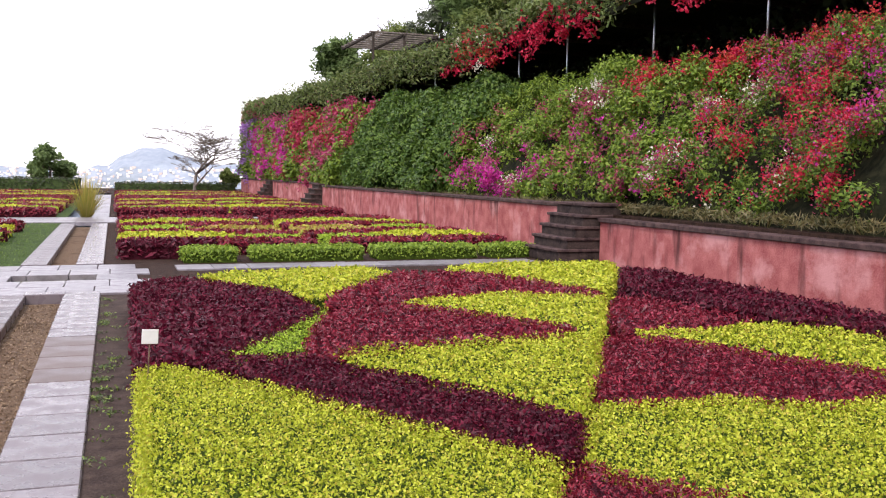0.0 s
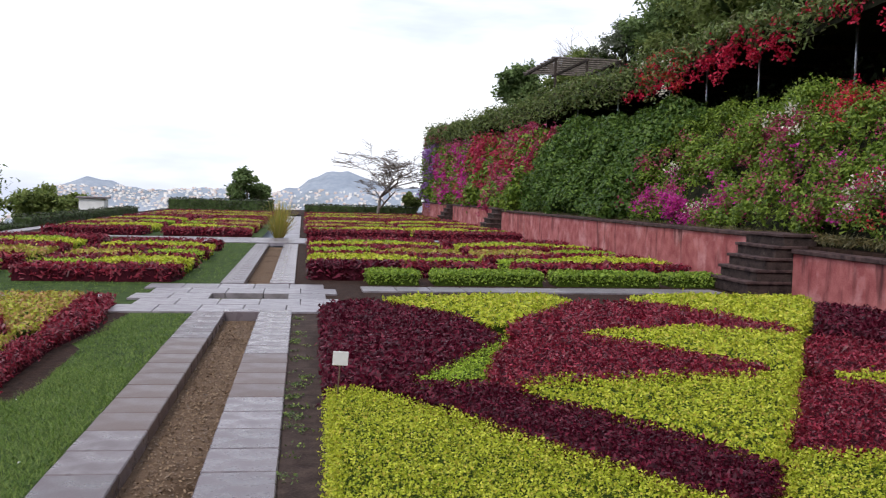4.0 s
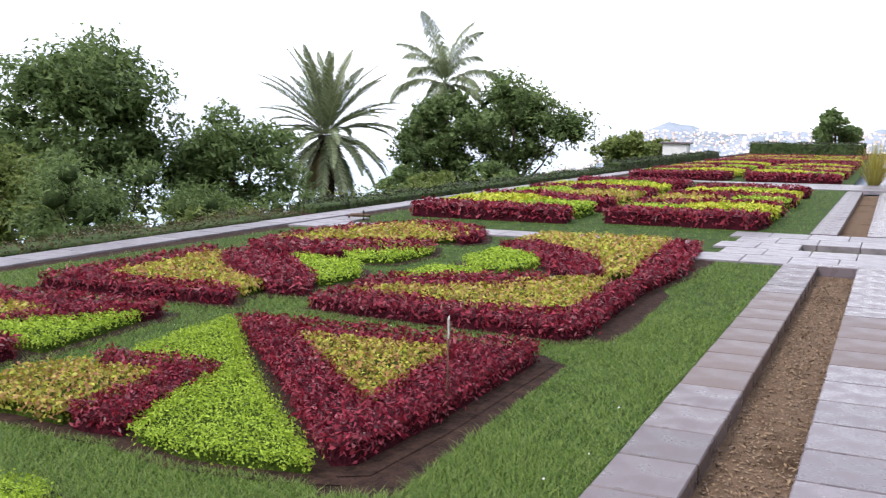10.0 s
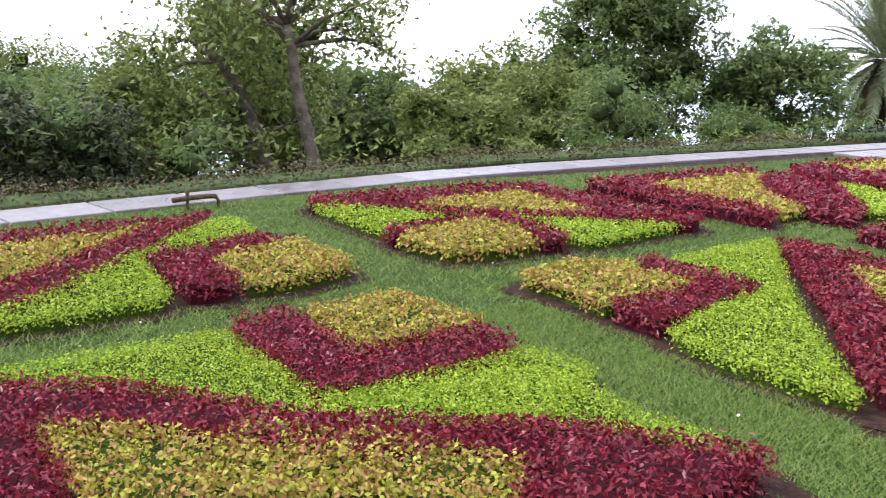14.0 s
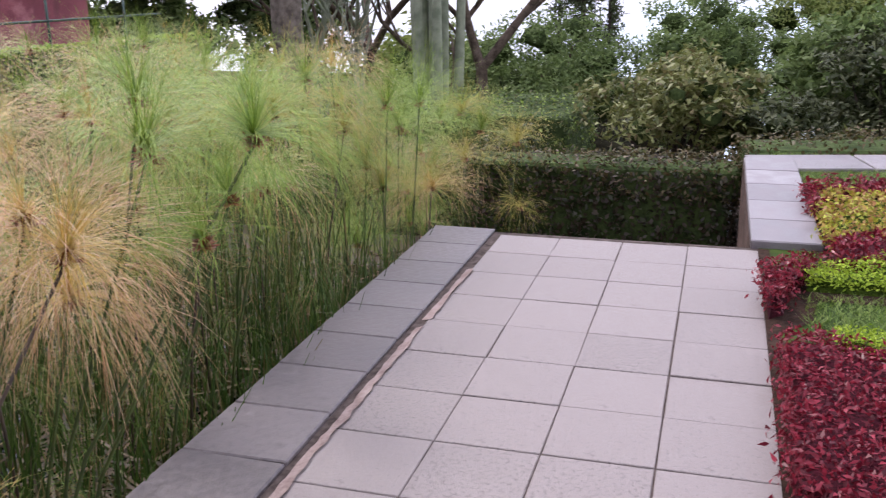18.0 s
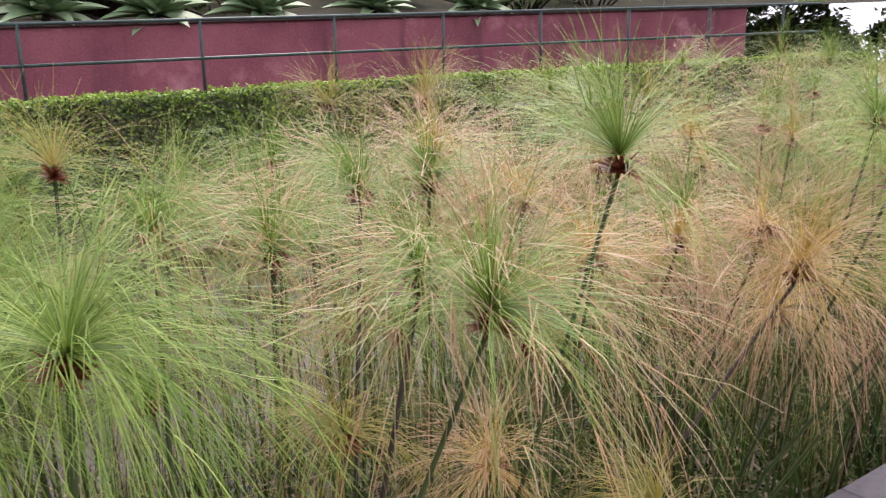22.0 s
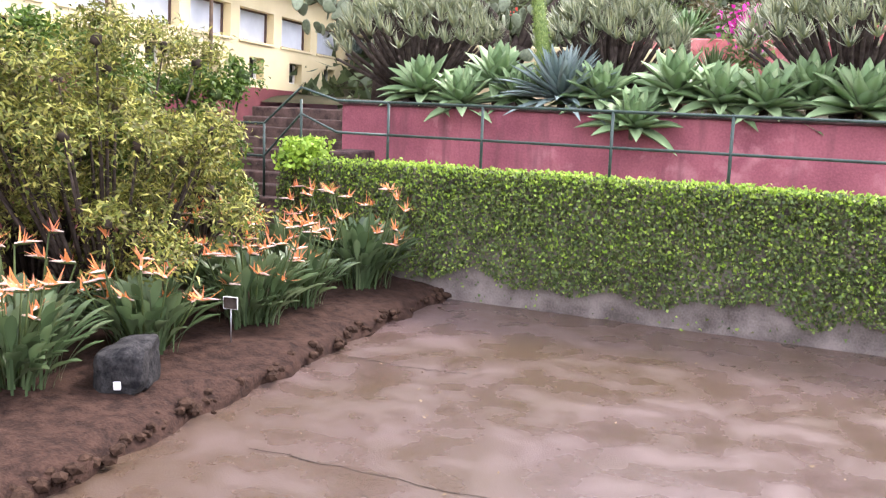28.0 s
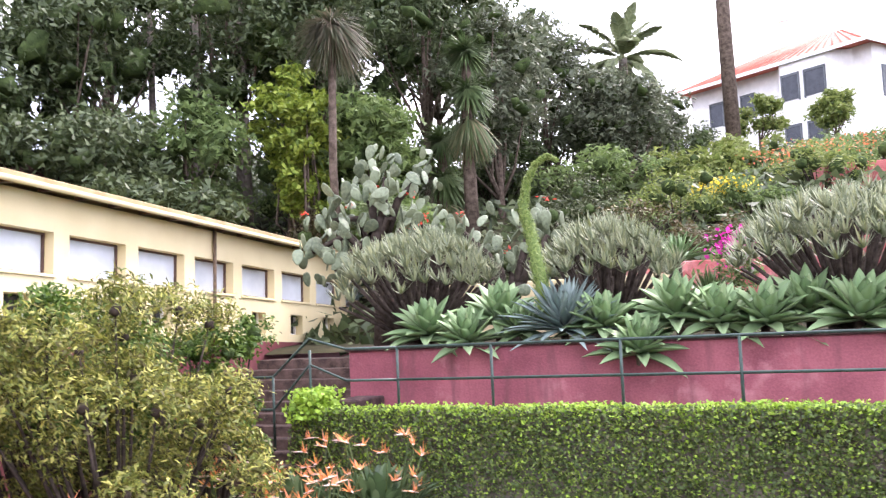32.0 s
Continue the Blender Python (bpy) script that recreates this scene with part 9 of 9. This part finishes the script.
for k, (x, y, rr, h, lf) in enumerate(((13, -37, 3, 4, M_PINE), (9.5, -39, 3, 4, M_TREE), (6, -40, 2.8, 3.6, M_PINE), (3.2, -41.5, 2.6, 3.2, M_TREE), (0.8, -43, 2.2, 2.6, M_PINE), (17, -36, 3, 4.5, M_PINE), (8, -34.5, 2.4, 3, M_PINE), (12.5, -28.5, 2.4, 3, M_TREE), (16, -24, 2.4, 3, M_PINE),
                                       (20, -22, 2.6, 3.4, M_PINE), (-1.6, -36, 1.8, 1.6, M_TREELIGHT), (-4.6, -36.5, 1.9, 1.7, M_TREE), (-7.6, -36, 2, 1.8, M_TREELIGHT), (-11, -37, 2.2, 2.2, M_TREE), (3.6, -31, 2, 2, M_TREE), (0.4, -32.5, 1.8, 1.7, M_TREELIGHT))):
    shrub("hillside_thicket", on_hill(x, y, -0.2), rr, rr, h, lf, "dense green thicket on the wooded hillside", 1100 + k, 2200, 0.2)
for k, (x, y) in enumerate(((-2.7, -45.2), (-6.1, -45.8))):
    tree("terrace_tree", on_hill(x, y, -0.2), 3.4, 1.5, M_TREELIGHT, "small light green tree in front of the white house", 1120 + k, 2200, 0.14, 0.08, 0.35, 16)

# yucca trees and tall palms
for x, y, h in ((6.86, -25.65, 5.6), (7.9, -26.6, 3.0)):
    top = thing("yucca_tree", "old yucca tree with drooping sword leaves", "yucca", on_hill(x, y))
    part("trunk", tube(bmesh.new(), [(0, 0, -0.3), (0.05, 0, h * 0.6), (0, 0, h)], [0.22, 0.17, 0.14], 8), M_BARK, top)
    rr = rng(int(980 + h * 10))
    for j, z in enumerate((h + 0.25, h - 0.85, h - 1.7)):
        n = 560
        d = unit(np.stack([rr.normal(0, 1, n), rr.normal(0, 1, n), rr.normal((0.25, -0.05, -0.9)[j], 0.6, n)], -1))
        s = np.linspace(0, 1, 4)[None, :, None]
        ln = rr.uniform(0.55, 0.95, n)[:, None, None]
        part("leaf_head", ribbons("leaf_head", np.array([0, 0, z])[None, None] + d[:, None] * ln * s - np.array([0, 0, (0.25, 0.35, 0.6)[j]]) * s**2, 0.075, M_YUCCA if j < 2 else leafy("yucca_drooping", (0.06, 0.10, 0.04), (0.11, 0.15, 0.06), (0.24, 0.19, 0.11)), 0.2), None, top)
top = thing("wood_palm", "tall fan palm with a brown skirt among the woods", "palm", (9.8, -22.75, 3.0))
part("trunk", tube(bmesh.new(), [(0, 0, -0.3), (0.08, 0, 3.0), (0, 0, 6.6)], [0.14, 0.11, 0.10], 8), M_BARK, top)
rr = rng(995)
n = 1100
d = unit(np.stack([rr.normal(0, 1, n), rr.normal(0, 1, n), rr.normal(0.15, 0.6, n)], -1))
s = np.linspace(0, 1, 4)[None, :, None]
part("leaf_head", ribbons("leaf_head", np.array([0, 0, 6.7])[None, None] + d[:, None] * rr.uniform(0.7, 1.25, n)[:, None, None] * s - np.array([0, 0, 0.6]) * s**2, 0.06, leafy("fan_palm_skirt", (0.07, 0.09, 0.045), (0.12, 0.12, 0.07), (0.17, 0.13, 0.09)), 0.2), None, top)
for k in range(7):
    top = thing("slim_tree", "thin pale-barked tree in the dark of the woods", "tree", on_hill(14.4 + 0.55 * k, -27.2 - 0.9 * (k % 3)))
    part("trunk", tube(bmesh.new(), [(0, 0, -0.3), (0.06, 0, 3.5), (0.1, 0.05, 8.0)], [0.15, 0.13, 0.10], 8), M_GREYBARK, top)
top = thing("fan_palm", "grey-green fan palm behind the prickly pear", "palm", on_hill(8.06, -20.9))
rr = rng(990)
n = 900
d = unit(np.stack([rr.normal(0, 1, n), rr.normal(0, 1, n), np.abs(rr.normal(0.3, 0.6, n))], -1))
s = np.linspace(0, 1, 4)[None, :, None]
part("leaf_head", ribbons("leaf_head", np.array([0, 0, 2.7])[None, None] + d[:, None] * rr.uniform(0.6, 1.15, n)[:, None, None] * s - np.array([0, 0, 0.4]) * s**2, 0.035, leafy("fan_palm_leaf", (0.11, 0.16, 0.07), (0.18, 0.24, 0.11), (0.25, 0.30, 0.15)), 0.2), None, top)
part("trunk", tube(bmesh.new(), [(0, 0, -0.3), (0, 0, 2.7)], [0.2, 0.16], 8), M_BARK, top)
for x, y, h, rad, lab in ((-1.25, -40.2, 14, 0.29, "bare tall palm trunk in front of the white house"), (13.0, -30, 13, 0.2, "tall pale trunk among the woods"), (-15.0, -6.9, 9.0, 0.26, "smooth grey palm trunk beyond the papyrus")):
    top = thing("bare_palm", lab, "tree", (x, y, float(upper(x, y)) - 0.5 if y < -17 else -2.4))
    part("trunk", tube(bmesh.new(), [(0, 0, -0.3), (0.1, 0, h * 0.5), (0, 0.1, h)], [rad * 1.1, rad, rad * 0.85], 10), M_BARK if y < -35 else M_GREYBARK, top)
palm((3.0, -38.0, float(upper(3.0, -38.0))), 12.3 - float(upper(3.0, -38.0)), 0.18, 16, 2.3, "feather palm rising over the grey-green trees", 1130, 0.9, -0.4, 0.55, 0.4, 0, False, 0.1)
flag = thing("flag_pole", "thin white flag pole leaning beside the house", "pole", on_hill(1.0, -46))
part("pole", tube(bmesh.new(), [(0, 0, -0.3), (0.1, 0, 4.0), (-0.3, 0, 12.0)], [0.08, 0.07, 0.04], 8), M_WHITE, flag)

house = thing("villa", "white villa with a red tiled hip roof on the hill", "house", (-8.2, -66.0, 12.9))
HW, HD = 6.8, 4.2
house.rotation_euler = (0, 0, radians(-42))
part("wall", boxes(((-HW, -HD, -6.0), (HW, HD, 4.5))), M_WHITE, house)
part("bay_wall", prism([(-5.6, HD), (-4.6, HD + 1.2), (-1.4, HD + 1.2), (-0.4, HD)], -6.0, 4.45), M_WHITE, house)
rf = bmesh.new()
ev = [rf.verts.new(v) for v in ((-HW - 0.6, -HD - 0.6, 4.5), (HW + 0.6, -HD - 0.6, 4.5), (HW + 0.6, HD + 1.4, 4.5), (-HW - 0.6, HD + 1.4, 4.5))]
rg = [rf.verts.new(v) for v in ((-2.6, 0.2, 7.1), (2.2, 0.2, 7.1))]
for f in ((ev[0], ev[1], rg[1], rg[0]), (ev[1], ev[2], rg[1]), (ev[2], ev[3], rg[0], rg[1]), (ev[3], ev[0], rg[0]), (ev[3], ev[2], ev[1], ev[0])):
    rf.faces.new(f)
roof_ = part("roof", rf, M_ROOF, house)
part("eave_board", boxes(((-HW - 0.62, HD + 1.38, 4.3), (HW + 0.62, HD + 1.44, 4.52)), ((-HW - 0.64, -HD - 0.6, 4.3), (-HW - 0.58, HD + 1.44, 4.52))), M_WHITE, roof_)
for k in range(24):
    u = (k + 0.5) / 24
    part("tile_rib", tube(bmesh.new(), [(-HW - 0.55 + (2 * HW + 1.1) * u, HD + 1.38, 4.54), (-2.6 + 4.8 * u, 0.24, 7.12)], 0.05, 5), M_ROOF, roof_)
part("chimney", boxes(((2.0, -1.0, 4.6), (2.5, -0.5, 9.2)), ((1.92, -1.08, 9.2), (2.58, -0.42, 9.35)), bevel=0.02), M_WHITE, roof_)
M_SHUTTER = surface("dark_shutter", (0.05, 0.06, 0.065), (0.10, 0.11, 0.115), 6, 0.6, 0.1)
for x, y, z, w in ((-3.8, HD + 1.22, 2.0, 1.3), (-2.1, HD + 1.22, 2.0, 1.1), (-3.8, HD + 1.22, -1.2, 1.2), (-2.1, HD + 1.22, -1.2, 1.0), (2.0, HD + 0.02, 1.8, 1.0), (4.6, HD + 0.02, -0.8, 1.0), (4.6, HD + 0.02, 1.8, 1.0)):
    wn = part("window", boxes(((x - w / 2, y - 0.1, z), (x + w / 2, y + 0.03, z + 1.5))), M_GLASSDARK, house)
    part("window_frame", boxes(((x - w / 2 - 0.1, y, z - 0.1), (x - w / 2, y + 0.06, z + 1.6)), ((x + w / 2, y, z - 0.1), (x + w / 2 + 0.1, y + 0.06, z + 1.6)), ((x - w / 2 - 0.1, y, z + 1.5), (x + w / 2 + 0.1, y + 0.06, z + 1.65))), M_SHUTTER, wn)
for y in (-2.6, 0.2, 2.8):
    part("shutter", boxes(((-HW - 0.06, y - 0.5, 1.4), (-HW - 0.01, y + 0.5, 3.3))), M_SHUTTER, house)

# cacti and branching trees beyond the pond
M_CEREUS = surface("cactus_arm", (0.15, 0.18, 0.12), (0.30, 0.33, 0.24), 5, 0.7, 0.6)
rr = rng(1000)
top = thing("column_cactus", "tight clump of tall grey-green cactus columns beyond the papyrus", "cactus", (-17.7, -5.2, -2.6))
for j in range(9):
    a, u, hh = 2.4 * j, 0.12 + 0.07 * j, rr.uniform(4.6, 6.6)
    bm = bmesh.new()
    tube(bm, [(0.3 * u * math.cos(a), 0.3 * u * math.sin(a), 0), (u * 0.8 * math.cos(a), u * 0.8 * math.sin(a), hh * 0.4), (u * math.cos(a), u * math.sin(a), hh * 0.97), (u * math.cos(a), u * math.sin(a), hh)], [0.11, 0.10, 0.085, 0.03], 12)
    for v in bm.verts:
        if v.index % 2:
            v.co.x, v.co.y = v.co.x * 0.97, v.co.y * 0.97
    part("column", bm, M_CEREUS, top)
bare_tree("candelabra_cactus", (-18.4, -7.0, -2.6), 5.6, 0.42, "thin-armed candelabra cactus beyond the papyrus", 1001, 0.09, M_CEREUS, 4, 0.42)
bare_tree("candelabra_cactus", (-19.2, -8.2, -2.6), 5.2, 0.42, "thin-armed candelabra cactus beyond the papyrus", 1002, 0.09, M_CEREUS, 4, 0.4)
bare_tree("bare_dragon_tree", (-18.0, -4.4, -2.6), 6.4, 0.8, "bare branching dark tree beyond the papyrus", 1010, 0.17, M_BARK, 4, 0.4)
bare_tree("bare_dragon_tree", (-21.0, -8.4, -2.6), 6.4, 0.8, "bare branching tree beyond the papyrus", 1011, 0.17, M_BARK, 4, 0.4)
tagged(part("lower_ground", sheet([(-40, -34), (-12.4, -34), (-12.4, 0.2), (-40, 0.2)], -2.62), M_HILL), "shaded ground beyond the pit", "ground", kind="structure")
